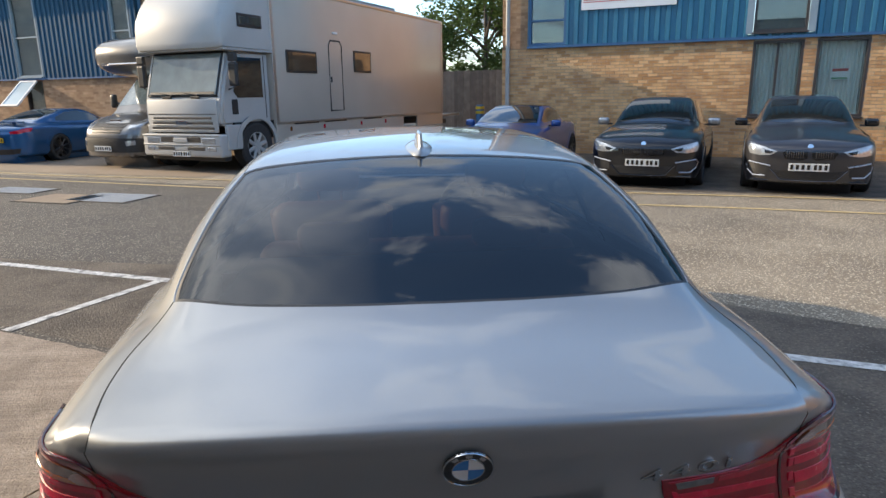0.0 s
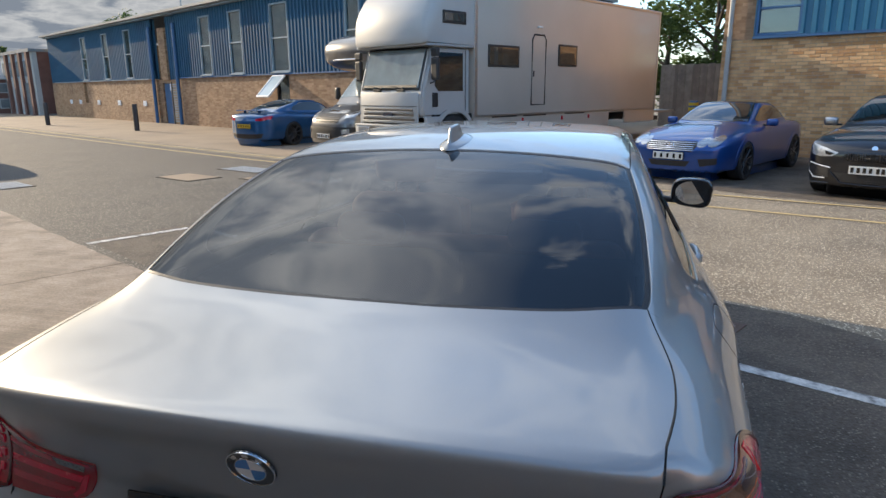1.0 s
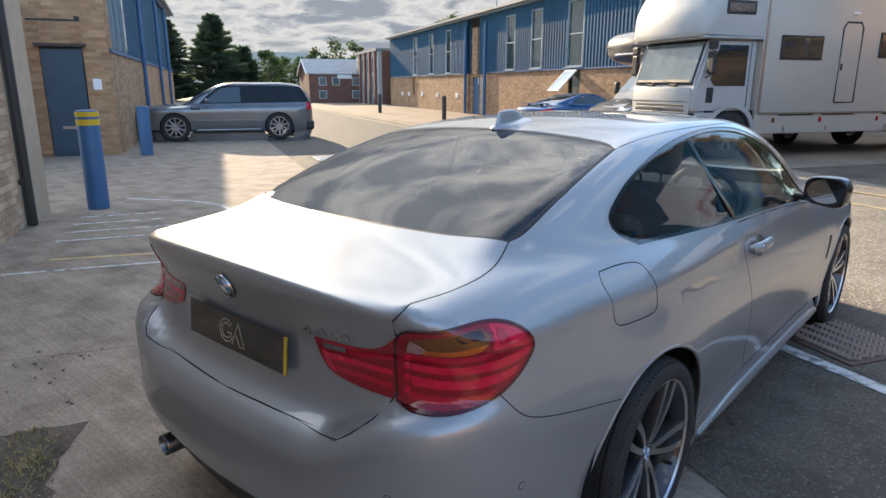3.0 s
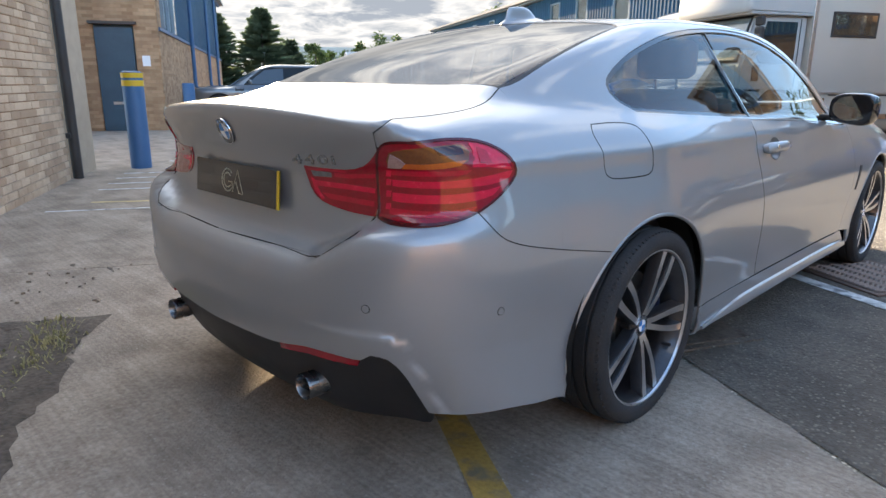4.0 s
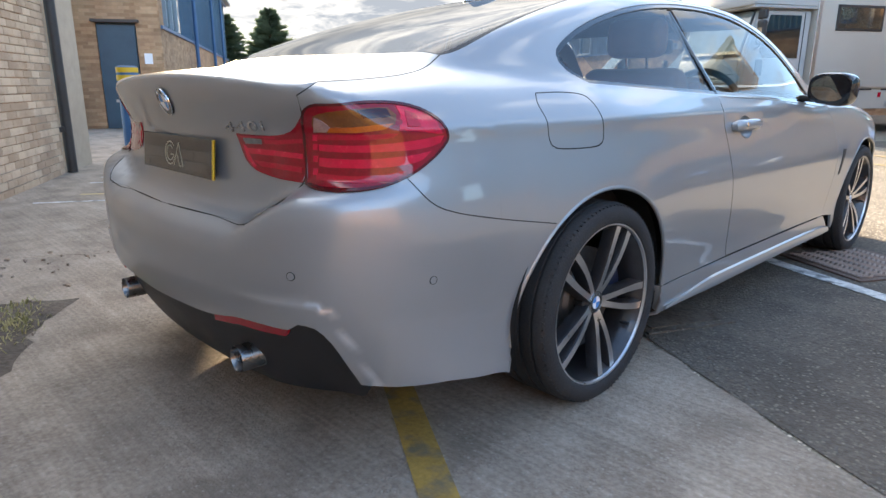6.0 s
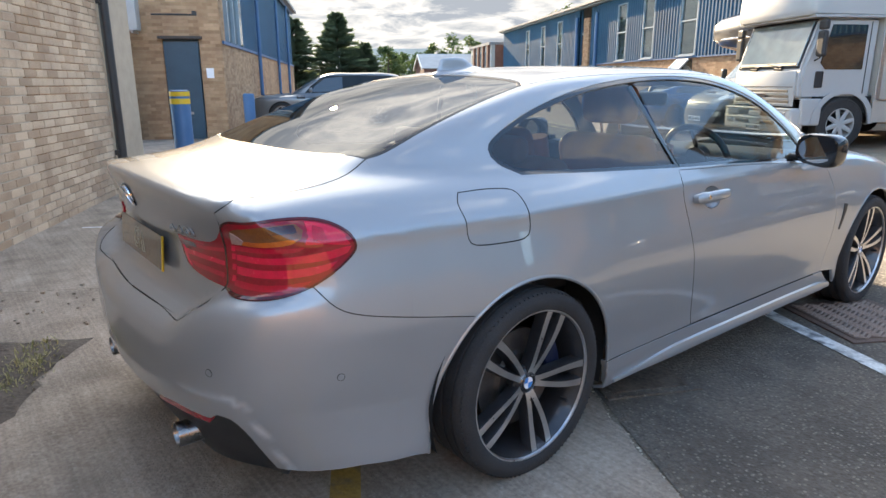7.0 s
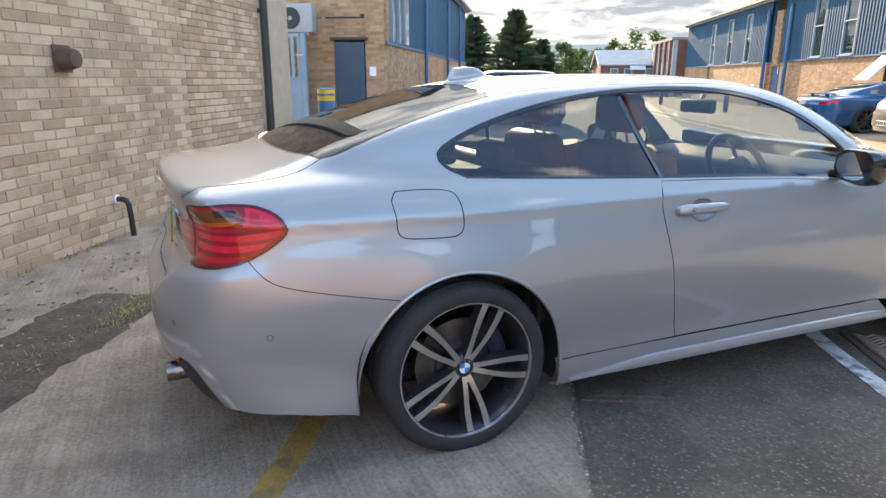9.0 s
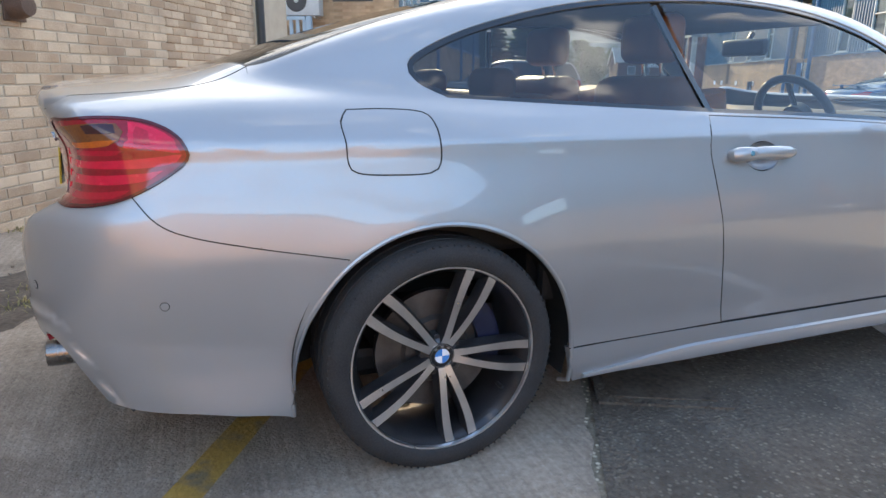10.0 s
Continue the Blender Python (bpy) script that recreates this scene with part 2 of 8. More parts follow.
def sstep(a, b, x):
    t = np.clip((x - a) / (b - a), 0, 1)
    return t * t * (3 - 2 * t)


def grad(f, p, h=0.006):
    g = np.stack([f(p + e) - f(p - e) for e in np.eye(3) * h], 1)
    return g / np.maximum(np.linalg.norm(g, axis=1, keepdims=True), 1e-9)


def cast(f, o, d, far, n=70):
    """First place where rays from outside (o along d) enter the solid f < 0."""
    o, d = np.asarray(o, float), np.asarray(d, float)
    t0, t1 = np.zeros(len(o)), np.full(len(o), float(far))
    found = np.zeros(len(o), bool)
    prev = np.zeros(len(o))
    for i in range(1, n + 1):
        t = far * i / n
        inside = f(o + d * t) < 0
        hit = inside & ~found
        t0[hit], t1[hit] = prev[hit], t
        found |= inside
        prev[:] = t
    for _ in range(22):
        tm = (t0 + t1) / 2
        ins = f(o + d * tm[:, None]) < 0
        t1 = np.where(ins, tm, t1)
        t0 = np.where(ins, t0, tm)
    return o + d * t1[:, None]


class Shape:
    """A solid with ways to lay points on its skin."""

    def __init__(self, f, axis_z=0.55, rear=0.9, front=3.75):
        self.f, self.az, self.rear, self.front = f, axis_z, rear, front
        k = np.array((0.70, -0.55, 0.45))
        k /= np.linalg.norm(k)
        e1 = np.cross((0, 0, 1.0), k)
        e1 /= np.linalg.norm(e1)
        self.ball = k, e1, np.cross(k, e1)

    def side(self, pts):
        p = np.array(pts, float)
        o = np.stack([np.full(len(p), 1.3), p[:, 0], p[:, 1]], 1)
        return cast(self.f, o, np.tile((-1.0, 0, 0), (len(p), 1)), 1.2, 160)

    def top(self, pts):
        p = np.array(pts, float)
        o = np.stack([p[:, 0], p[:, 1], np.full(len(p), 2.4)], 1)
        return cast(self.f, o, np.tile((0, 0, -1.0), (len(p), 1)), 2.2, 160)

    def back(self, pts):
        p = np.array(pts, float)
        o = np.stack([p[:, 0], np.full(len(p), -0.4), p[:, 1]], 1)
        return cast(self.f, o, np.tile((0, 1.0, 0), (len(p), 1)), 1.6, 160)

    def nose(self, pts, far=6.0):
        p = np.array(pts, float)
        o = np.stack([p[:, 0], np.full(len(p), far), p[:, 1]], 1)
        return cast(self.f, o, np.tile((0, -1.0, 0), (len(p), 1)), 2.6, 200)

    def vert(self, pts):
        """(angle from straight back, z), towards the upright line at the rear axis point."""
        p = np.array(pts, float)
        a = np.radians(p[:, 0])
        d = np.stack([np.sin(a), -np.cos(a), 0 * a], 1)
        c = np.stack([0 * a, 0 * a + self.rear, p[:, 1]], 1)
        return cast(self.f, c + d * 1.6, -d, 1.5, 140)

    # chart: 3D -> flat coordinates in about metres, and back
    def chart(self, kind, p):
        if kind == "long":
            return np.stack([p[:, 1], np.arctan2(p[:, 2] - self.az, p[:, 0]) * 0.85], 1)
        if kind == "cross":
            return np.stack([p[:, 0], np.arctan2(p[:, 2] - self.az, self.rear - p[:, 1]) * 0.75], 1)
        if kind == "vert":
            return np.stack([np.arctan2(p[:, 0], self.rear - p[:, 1]) * 0.85, p[:, 2]], 1)
        if kind == "side":
            return p[:, 1:3].copy()
        if kind == "top":
            return p[:, 0:2].copy()
        if kind == "nose":
            return p[:, [0, 2]].copy()
        if kind == "ball":
            k, e1, e2 = self.ball
            d = p - np.array((0.1, 0.85, 0.72))
            d /= np.linalg.norm(d, axis=1, keepdims=True)
            th = np.arccos(np.clip(d @ k, -1, 1))
            s = 0.6 * th / np.maximum(np.sin(th), 1e-6)
            return np.stack([d @ e1 * s, d @ e2 * s], 1)

    def unchart(self, kind, q):
        if kind == "side":
            return self.side(q)
        if kind == "top":
            return self.top(q)
        if kind == "nose":
            return self.nose(q)
        if kind == "vert":
            return self.vert(np.stack([np.degrees(q[:, 0] / 0.85), q[:, 1]], 1))
        if kind == "ball":
            k, e1, e2 = self.ball
            th = np.linalg.norm(q, axis=1) / 0.6
            w = np.sin(th) / np.maximum(np.linalg.norm(q, axis=1), 1e-9)
            d = np.cos(th)[:, None] * k + (q[:, :1] * e1 + q[:, 1:] * e2) * w[:, None]
            return cast(self.f, np.array((0.1, 0.85, 0.72)) + d * 1.6, -d, 1.58, 140)
        if kind == "long":
            a = q[:, 1] / 0.85
            d = np.stack([np.cos(a), 0 * a, np.sin(a)], 1)
            c = np.stack([0 * a, q[:, 0], 0 * a + self.az], 1)
        if kind == "cross":
            a = q[:, 1] / 0.75
            d = np.stack([0 * a, -np.cos(a), np.sin(a)], 1)
            c = np.stack([q[:, 0], 0 * a + self.rear, 0 * a + self.az], 1)
        return cast(self.f, c + d * 1.6, -d, 1.58, 140)


def chain(pts, step=0.02):
    """A smooth dense line through points (3D array), without its last point."""
    p = np.asarray(pts, float)
    if len(p) == 2:
        k = max(int(np.linalg.norm(p[1] - p[0]) / step), 1)
        return np.array([p[0] + (p[1] - p[0]) * i / k for i in range(k)])
    q = np.vstack([2 * p[0] - p[1], p, 2 * p[-1] - p[-2]])
    out = []
    for i in range(1, len(q) - 2):
        k = max(int(np.linalg.norm(q[i + 1] - q[i]) / step), 1)
        for j in range(k):
            t = j / k
            a, b, c, d = q[i - 1], q[i], q[i + 1], q[i + 2]
            out.append(0.5 * ((2 * b) + (c - a) * t + (2 * a - 5 * b + 4 * c - d) * t * t + (3 * b - a - 3 * c + d) * t**3))
    return np.array(out)


def loop_of(*chains, step=0.02):
    return np.vstack([chain(c, step) for c in chains])


def inside_poly(q, poly):
    x, y = q[:, 0][:, None], q[:, 1][:, None]
    x0, y0 = poly[:, 0][None], poly[:, 1][None]
    x1, y1 = np.roll(poly[:, 0], -1)[None], np.roll(poly[:, 1], -1)[None]
    cond = (y0 > y) != (y1 > y)
    xi = x0 + (y - y0) * (x1 - x0) / np.where(np.abs(y1 - y0) < 1e-12, 1e-12, y1 - y0)
    return (np.sum(cond & (x < xi), 1) % 2) == 1


def shrink(poly, d):
    """Move a closed flat outline inwards by d."""
    area = np.sum(poly[:, 0] * np.roll(poly[:, 1], -1) - np.roll(poly[:, 0], -1) * poly[:, 1])
    t = np.roll(poly, -1, 0) - np.roll(poly, 1, 0)
    t /= np.maximum(np.linalg.norm(t, axis=1, keepdims=True), 1e-9)
    nrm = np.stack([-t[:, 1], t[:, 0]], 1) * (1 if area > 0 else -1)
    return poly + nrm * d


def panel(shape, name, outline, kind, material, parent, holes=(), step=0.03, gap=0.002, flange=0.014,
          out=0.0, label="", mirror=False):
    """A skin panel inside an outline (3D points on the skin), with its edges turned in."""
    key = (id(shape), kind, step, gap, flange, out, np.asarray(outline).tobytes(), *[np.asarray(h).tobytes() for h in holes])
    if key not in made:
        made[key] = skin(shape, outline, kind, holes, step, gap, flange, out)
    V, N, faces = made[key]
    if mirror:
        flipv = np.array((-1.0, 1, 1))
        V, N, faces = V * flipv, N * flipv, [f[::-1] for f in faces]
    return mesh_ob(name, V, faces, material, parent, True, label, N)


made = {}


def skin(shape, outline, kind, holes, step, gap, flange, out):
    from mathutils.geometry import delaunay_2d_cdt
    polys = [shrink(shape.chart(kind, outline), gap)] + [shrink(shape.chart(kind, h), -gap) for h in holes]
    lo, hi = polys[0].min(0), polys[0].max(0)
    gx, gy = np.arange(lo[0], hi[0] + step, step), np.arange(lo[1], hi[1] + step, step * 0.87)
    grid = np.array([(x + (step / 2 if j % 2 else 0), y) for j, y in enumerate(gy) for x in gx])
    keep = inside_poly(grid, polys[0])
    for h in polys[1:]:
        keep &= ~inside_poly(grid, h)
    grid = grid[keep]
    rim = np.vstack(polys)
    if len(grid):
        dist = np.min(np.linalg.norm(grid[:, None] - rim[None], axis=2), 1)
        grid = grid[dist > step * 0.45]
    pts = np.vstack([rim, grid]) if len(grid) else rim
    edges, k = [], 0
    for p in polys:
        edges += [(k + i, k + (i + 1) % len(p)) for i in range(len(p))]
        k += len(p)
    vs, _, fs, vo, _, _ = delaunay_2d_cdt([Vector(p) for p in pts], edges, [], 0, 1e-7)
    vs = np.array([tuple(v) for v in vs])
    fs = np.array([f for f in fs if len(f) == 3])
    cen = vs[fs].mean(1)
    ok = inside_poly(cen, polys[0])
    for h in polys[1:]:
        ok &= ~inside_poly(cen, h)
    fs = fs[ok]
    p3 = shape.unchart(kind, vs)
    nr = grad(shape.f, p3)
    p3 = p3 + nr * out
    v0, v1, v2 = p3[fs[:, 0]], p3[fs[:, 1]], p3[fs[:, 2]]
    flip = np.sum(np.cross(v1 - v0, v2 - v0) * nr[fs[:, 0]], 1) < 0
    fs[flip] = fs[flip][:, ::-1]
    verts, norms, faces = [p3], [nr], [tuple(f) for f in fs]
    if flange:
        cnt = {}
        for f in faces:
            for a, b in ((f[0], f[1]), (f[1], f[2]), (f[2], f[0])):
                cnt[(a, b)] = 1
        border = [(a, b) for a, b in cnt if (b, a) not in cnt]
        base = len(p3)
        fv, fn = [], []
        for a, b in border:
            e = p3[b] - p3[a]
            sn = np.cross(e, nr[a])
            sn /= max(np.linalg.norm(sn), 1e-9)
            i = base + len(fv)
            fv += [p3[a], p3[b], p3[b] - nr[b] * flange, p3[a] - nr[a] * flange]
            fn += [sn * 0.7 + nr[a] * 0.7] * 2 + [sn] * 2
            faces.append((i + 1, i, i + 3, i + 2))
        verts.append(np.array(fv))
        norms.append(np.array(fn))
    return np.vstack(verts), np.vstack(norms), faces

# ---- the materials of the place ----
SILVER = surf("silver_paint", (0.315, 0.327, 0.334), (0.345, 0.357, 0.364), 3.0, 900.0, 0.37, 0.02, metal=0.52, bump=0.02, coat=1.0, coat_rough=0.0, coat_ior=1.5, spec=0.25)
BLACK = surf("black_plastic", (0.012, 0.012, 0.013), (0.022, 0.022, 0.024), 8, 260, 0.5, 0.1, bump=0.1)
GLOSSBLACK = surf("gloss_black", (0.008, 0.008, 0.009), (0.012, 0.012, 0.013), 5, 200, 0.12, 0.04, bump=0.0, coat=0.6)
RUBBER = surf("tyre_rubber", (0.014, 0.014, 0.015), (0.035, 0.034, 0.033), 14, 220, 0.82, 0.1, bump=0.25)
SEAM = surf("dark_gap", (0.006, 0.006, 0.006), (0.01, 0.01, 0.01), 9, 90, 0.8, 0.1, bump=0.0)
ALLOY = surf("machined_alloy", (0.60, 0.60, 0.61), (0.74, 0.74, 0.75), 20, 500, 0.30, 0.06, metal=1.0, bump=0.03)
GUNMETAL = surf("gunmetal_paint", (0.028, 0.027, 0.029), (0.048, 0.046, 0.049), 20, 300, 0.35, 0.08, metal=0.5, bump=0.03, coat=0.7, coat_rough=0.02)
EXHAUST = surf("dark_exhaust_steel", (0.16, 0.155, 0.15), (0.27, 0.26, 0.25), 25, 300, 0.28, 0.1, metal=1.0, bump=0.04)
DISC_IRON = surf("dull_disc_iron", (0.10, 0.095, 0.092), (0.17, 0.16, 0.155), 30, 400, 0.42, 0.1, metal=0.9, bump=0.04)
STEEL = surf("brushed_steel", (0.35, 0.35, 0.36), (0.5, 0.5, 0.5), 20, 400, 0.35, 0.1, metal=1.0, bump=0.05)
CHROME = surf("chrome", (0.75, 0.75, 0.76), (0.82, 0.82, 0.83), 10, 200, 0.08, 0.03, metal=1.0, bump=0.0)
WHITE = surf("white_paint", (0.72, 0.72, 0.71), (0.8, 0.8, 0.79), 5, 120, 0.45, 0.1, bump=0.05)
BADGE_BLUE = surf("badge_blue", (0.04, 0.19, 0.5), (0.05, 0.22, 0.55), 30, 200, 0.2, 0.05, bump=0.0, coat=0.6)
BADGE_WHITE = surf("badge_white", (0.75, 0.76, 0.78), (0.82, 0.83, 0.84), 30, 200, 0.25, 0.05, bump=0.0, coat=0.6)
GOLD = surf("pale_gold", (0.42, 0.36, 0.24), (0.5, 0.43, 0.3), 30, 200, 0.4, 0.1, bump=0.0)
PLATE_YELLOW = surf("plate_yellow", (0.62, 0.40, 0.02), (0.68, 0.45, 0.03), 20, 200, 0.4, 0.1, bump=0.0)
TAN = surf("tan_leather", (0.24, 0.085, 0.03), (0.33, 0.12, 0.045), 12, 300, 0.55, 0.1, bump=0.12)
CABIN = surf("dark_cabin_trim", (0.012, 0.012, 0.013), (0.022, 0.022, 0.023), 7, 250, 0.7, 0.1, bump=0.1)
GLASS_DARK = glass_mat("privacy_glass", (0.34, 0.37, 0.40), 0.42)
GLASS_SIDE = glass_mat("tinted_side_glass", (0.68, 0.74, 0.74), 0.95)
GLASS_QUARTER = glass_mat("quarter_glass", (0.46, 0.50, 0.53), 0.85)
GLASS_CLEAR = glass_mat("clear_glass", (0.82, 0.87, 0.86), 0.9)
LENS_RED = surf("red_lens", (0.38, 0.002, 0.016), (0.52, 0.003, 0.026), 9, 160, 0.15, 0.05, bump=0.0, coat=1.0, coat_rough=0.0, spec=0.15)
LENS_DARKRED = surf("dark_red_lens", (0.22, 0.001, 0.009), (0.31, 0.002, 0.014), 9, 160, 0.15, 0.05, bump=0.0, coat=1.0, coat_rough=0.0, spec=0.15)
LENS_GLOW = surf("bright_red_lens", (0.52, 0.002, 0.026), (0.72, 0.004, 0.045), 40, 500, 0.25, 0.1, bump=0.05, coat=1.0, coat_rough=0.0, spec=0.15)
LENS_AMBER = surf("amber_lens", (0.13, 0.040, 0.008), (0.20, 0.062, 0.010), 12, 160, 0.15, 0.05, bump=0.0, coat=1.0, coat_rough=0.0, spec=0.15)
LENS_ORANGE = surf("orange_reflector", (0.42, 0.08, 0.006), (0.58, 0.13, 0.009), 30, 300, 0.2, 0.05, bump=0.0, coat=1.0, coat_rough=0.0, spec=0.15)
LENS_SMOKE = surf("smoked_lens", (0.028, 0.004, 0.006), (0.045, 0.006, 0.008), 12, 160, 0.12, 0.05, bump=0.0, coat=1.0, coat_rough=0.0, spec=0.15)
LENS_CLEAR = surf("pale_lens", (0.30, 0.17, 0.15), (0.44, 0.27, 0.24), 60, 300, 0.2, 0.1, bump=0.0, coat=1.0)
LENS_EDGE = surf("lamp_edge_red", (0.06, 0.002, 0.004), (0.09, 0.003, 0.006), 9, 160, 0.15, 0.05, bump=0.0, coat=1.0, coat_rough=0.0, spec=0.15)
LENS_GREY = surf("grey_reversing_lens", (0.10, 0.085, 0.085), (0.18, 0.16, 0.16), 60, 300, 0.2, 0.1, bump=0.0, coat=1.0)
MIRROR = surf("mirror_glass", (0.8, 0.82, 0.83), (0.84, 0.86, 0.87), 4, 50, 0.02, 0.0, metal=1.0, bump=0.0)
# site
def chippings(m, stone, scale, amount, relief=0.006):
    """Scatter pale stone chips over a road surface."""
    n, l = m.node_tree.nodes, m.node_tree.links
    b = n["Principled BSDF"]
    src = b.inputs["Base Color"].links[0].from_socket
    pos = n.new("ShaderNodeNewGeometry").outputs["Position"]
    vo = n.new("ShaderNodeTexVoronoi")
    vo.inputs["Scale"].default_value = scale
    l.new(pos, vo.inputs["Vector"])
    sp = n.new("ShaderNodeSeparateColor")
    l.new(vo.outputs["Color"], sp.inputs[0])
    pick = n.new("ShaderNodeMapRange")
    pick.inputs["From Min"].default_value, pick.inputs["From Max"].default_value = 1 - amount - 0.1, 1 - amount + 0.25
    l.new(sp.outputs[0], pick.inputs["Value"])
    near_ = n.new("ShaderNodeMapRange")
    near_.inputs["From Min"].default_value, near_.inputs["From Max"].default_value = 0.55, 0.30
    l.new(vo.outputs["Distance"], near_.inputs["Value"])
    mu = n.new("ShaderNodeMath")
    mu.operation = "MULTIPLY"
    l.new(pick.outputs[0], mu.inputs[0])
    l.new(near_.outputs[0], mu.inputs[1])
    mx = n.new("ShaderNodeMix")
    mx.data_type = "RGBA"
    mx.inputs[7].default_value = (*stone, 1)
    l.new(mu.outputs[0], mx.inputs[0])
    l.new(src, mx.inputs[6])
    l.new(mx.outputs[2], b.inputs["Base Color"])
    bp = n.new("ShaderNodeBump")
    bp.inputs["Strength"].default_value = 0.9
    bp.inputs["Distance"].default_value = relief
    bp.invert = True
    l.new(vo.outputs["Distance"], bp.inputs["Height"])
    old = b.inputs["Normal"].links[0].from_socket
    l.new(old, bp.inputs["Normal"])
    l.new(bp.outputs[0], b.inputs["Normal"])
    return m


ASPHALT = chippings(surf("worn_asphalt", (0.145, 0.118, 0.085), (0.33, 0.275, 0.20), 1.1, 55, 0.85, 0.1, bump=0.5, bump_scale=75, stain=(0.07, 0.067, 0.062), stain_scale=0.35, stain_amt=0.5, spec=0.3), (0.70, 0.60, 0.45), 62, 0.40, 0.005)
DARK_ROAD = chippings(surf("dark_road_surface", (0.042, 0.036, 0.029), (0.108, 0.094, 0.076), 1.0, 55, 0.85, 0.1, bump=0.4, bump_scale=75, stain=(0.06, 0.055, 0.05), stain_scale=0.4, stain_amt=0.5), (0.38, 0.34, 0.28), 62, 0.34, 0.005)
CONCRETE = chippings(surf("weathered_concrete", (0.240, 0.190, 0.145), (0.430, 0.352, 0.278), 3.4, 60, 0.86, 0.12, bump=0.5, bump_scale=150, stain=(0.160, 0.127, 0.097), stain_scale=2.8, stain_amt=0.62, spec=0.25), (0.47, 0.42, 0.36), 95, 0.06, 0.003)


def streaked(m, amount, fine):
    """Brush lines drawn across cast concrete, as darker streaks and shallow grooves."""
    n, l = m.node_tree.nodes, m.node_tree.links
    b = n["Principled BSDF"]
    pos = n.new("ShaderNodeNewGeometry").outputs["Position"]
    mp = n.new("ShaderNodeMapping")
    mp.inputs["Rotation"].default_value = (0, 0, radians(-EST + 4))
    mp.inputs["Scale"].default_value = (1.3, fine, 1)
    l.new(pos, mp.inputs["Vector"])
    nz = n.new("ShaderNodeTexNoise")
    nz.inputs["Scale"].default_value = 1.0
    nz.inputs["Detail"].default_value = 5.0
    l.new(mp.outputs[0], nz.inputs["Vector"])
    rg = n.new("ShaderNodeMapRange")
    rg.inputs["From Min"].default_value, rg.inputs["From Max"].default_value = 0.35, 0.65
    rg.inputs["To Min"].default_value, rg.inputs["To Max"].default_value = 1 - amount, 1 + amount * 0.5
    l.new(nz.outputs["Fac"], rg.inputs["Value"])
    vm = n.new("ShaderNodeVectorMath")
    vm.operation = "SCALE"
    l.new(b.inputs["Base Color"].links[0].from_socket, vm.inputs[0])
    l.new(rg.outputs[0], vm.inputs["Scale"])
    l.new(vm.outputs[0], b.inputs["Base Color"])
    bp = n.new("ShaderNodeBump")
    bp.inputs["Strength"].default_value = 0.3
    bp.inputs["Distance"].default_value = 0.004
    l.new(nz.outputs["Fac"], bp.inputs["Height"])
    l.new(b.inputs["Normal"].links[0].from_socket, bp.inputs["Normal"])
    l.new(bp.outputs[0], b.inputs["Normal"])


streaked(CONCRETE, 0.13, 60.0)
streaked(CONCRETE, 0.10, 9.0)
PAVING = surf("tan_forecourt_concrete", (0.215, 0.158, 0.105), (0.32, 0.24, 0.16), 0.9, 40, 0.85, 0.1, bump=0.3, stain=(0.16, 0.12, 0.09), stain_scale=0.4, stain_amt=0.5)
PATCH = chippings(surf("dark_tarmac_patch", (0.084, 0.069, 0.054), (0.176, 0.146, 0.116), 1.6, 48, 0.82, 0.1, bump=0.7, bump_scale=70, stain=(0.060, 0.052, 0.043), stain_scale=2.6, stain_amt=0.65, spec=0.22), (0.25, 0.215, 0.17), 74, 0.24, 0.007)
LINE_WHITE = surf("worn_white_line", (0.42, 0.405, 0.38), (0.74, 0.725, 0.69), 9, 60, 0.75, 0.1, bump=0.5, bump_scale=90, stain=(0.10, 0.10, 0.10), stain_scale=14, stain_amt=0.9)
LINE_YELLOW = surf("worn_yellow_line", (0.27, 0.165, 0.035), (0.45, 0.275, 0.06), 7, 60, 0.75, 0.1, bump=0.5, bump_scale=90, stain=(0.14, 0.12, 0.09), stain_scale=13, stain_amt=0.9)
LINE_PALE = surf("faded_yellow_line", (0.50, 0.36, 0.15), (0.66, 0.50, 0.25), 5, 60, 0.78, 0.1, bump=0.4, stain=(0.25, 0.2, 0.13), stain_scale=8, stain_amt=0.5)
MORTAR = surf("grey_mortar", (0.37, 0.30, 0.22), (0.46, 0.38, 0.285), 8, 120, 0.92, 0.05, bump=0.4)
BRICK = surf("buff_brick", (0.385, 0.265, 0.170), (0.60, 0.455, 0.315), 4.0, 120, 0.9, 0.06, bump=0.5, bump_scale=160, rand=0.6, stain=(0.19, 0.12, 0.085), stain_scale=2.2, stain_amt=0.35)
BRICK_ISL = surf("buff_brick_rows", (0.385, 0.265, 0.170), (0.60, 0.455, 0.315), 4.0, 120, 0.9, 0.06, bump=0.5, bump_scale=160, island=0.6, stain=(0.19, 0.12, 0.085), stain_scale=2.2, stain_amt=0.35)
BRICK_B = surf("golden_brick", (0.48, 0.262, 0.112), (0.77, 0.49, 0.245), 4.0, 120, 0.9, 0.06, bump=0.5, bump_scale=160, rand=0.6, stain=(0.24, 0.14, 0.09), stain_scale=1.2, stain_amt=0.35)
BRICK_B_ISL = surf("golden_brick_rows", (0.48, 0.262, 0.112), (0.77, 0.49, 0.245), 4.0, 120, 0.9, 0.06, bump=0.5, bump_scale=160, island=0.6, stain=(0.24, 0.14, 0.09), stain_scale=1.2, stain_amt=0.35)
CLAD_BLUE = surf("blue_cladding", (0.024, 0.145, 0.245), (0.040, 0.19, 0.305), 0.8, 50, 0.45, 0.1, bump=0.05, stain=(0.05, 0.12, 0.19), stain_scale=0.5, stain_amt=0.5)
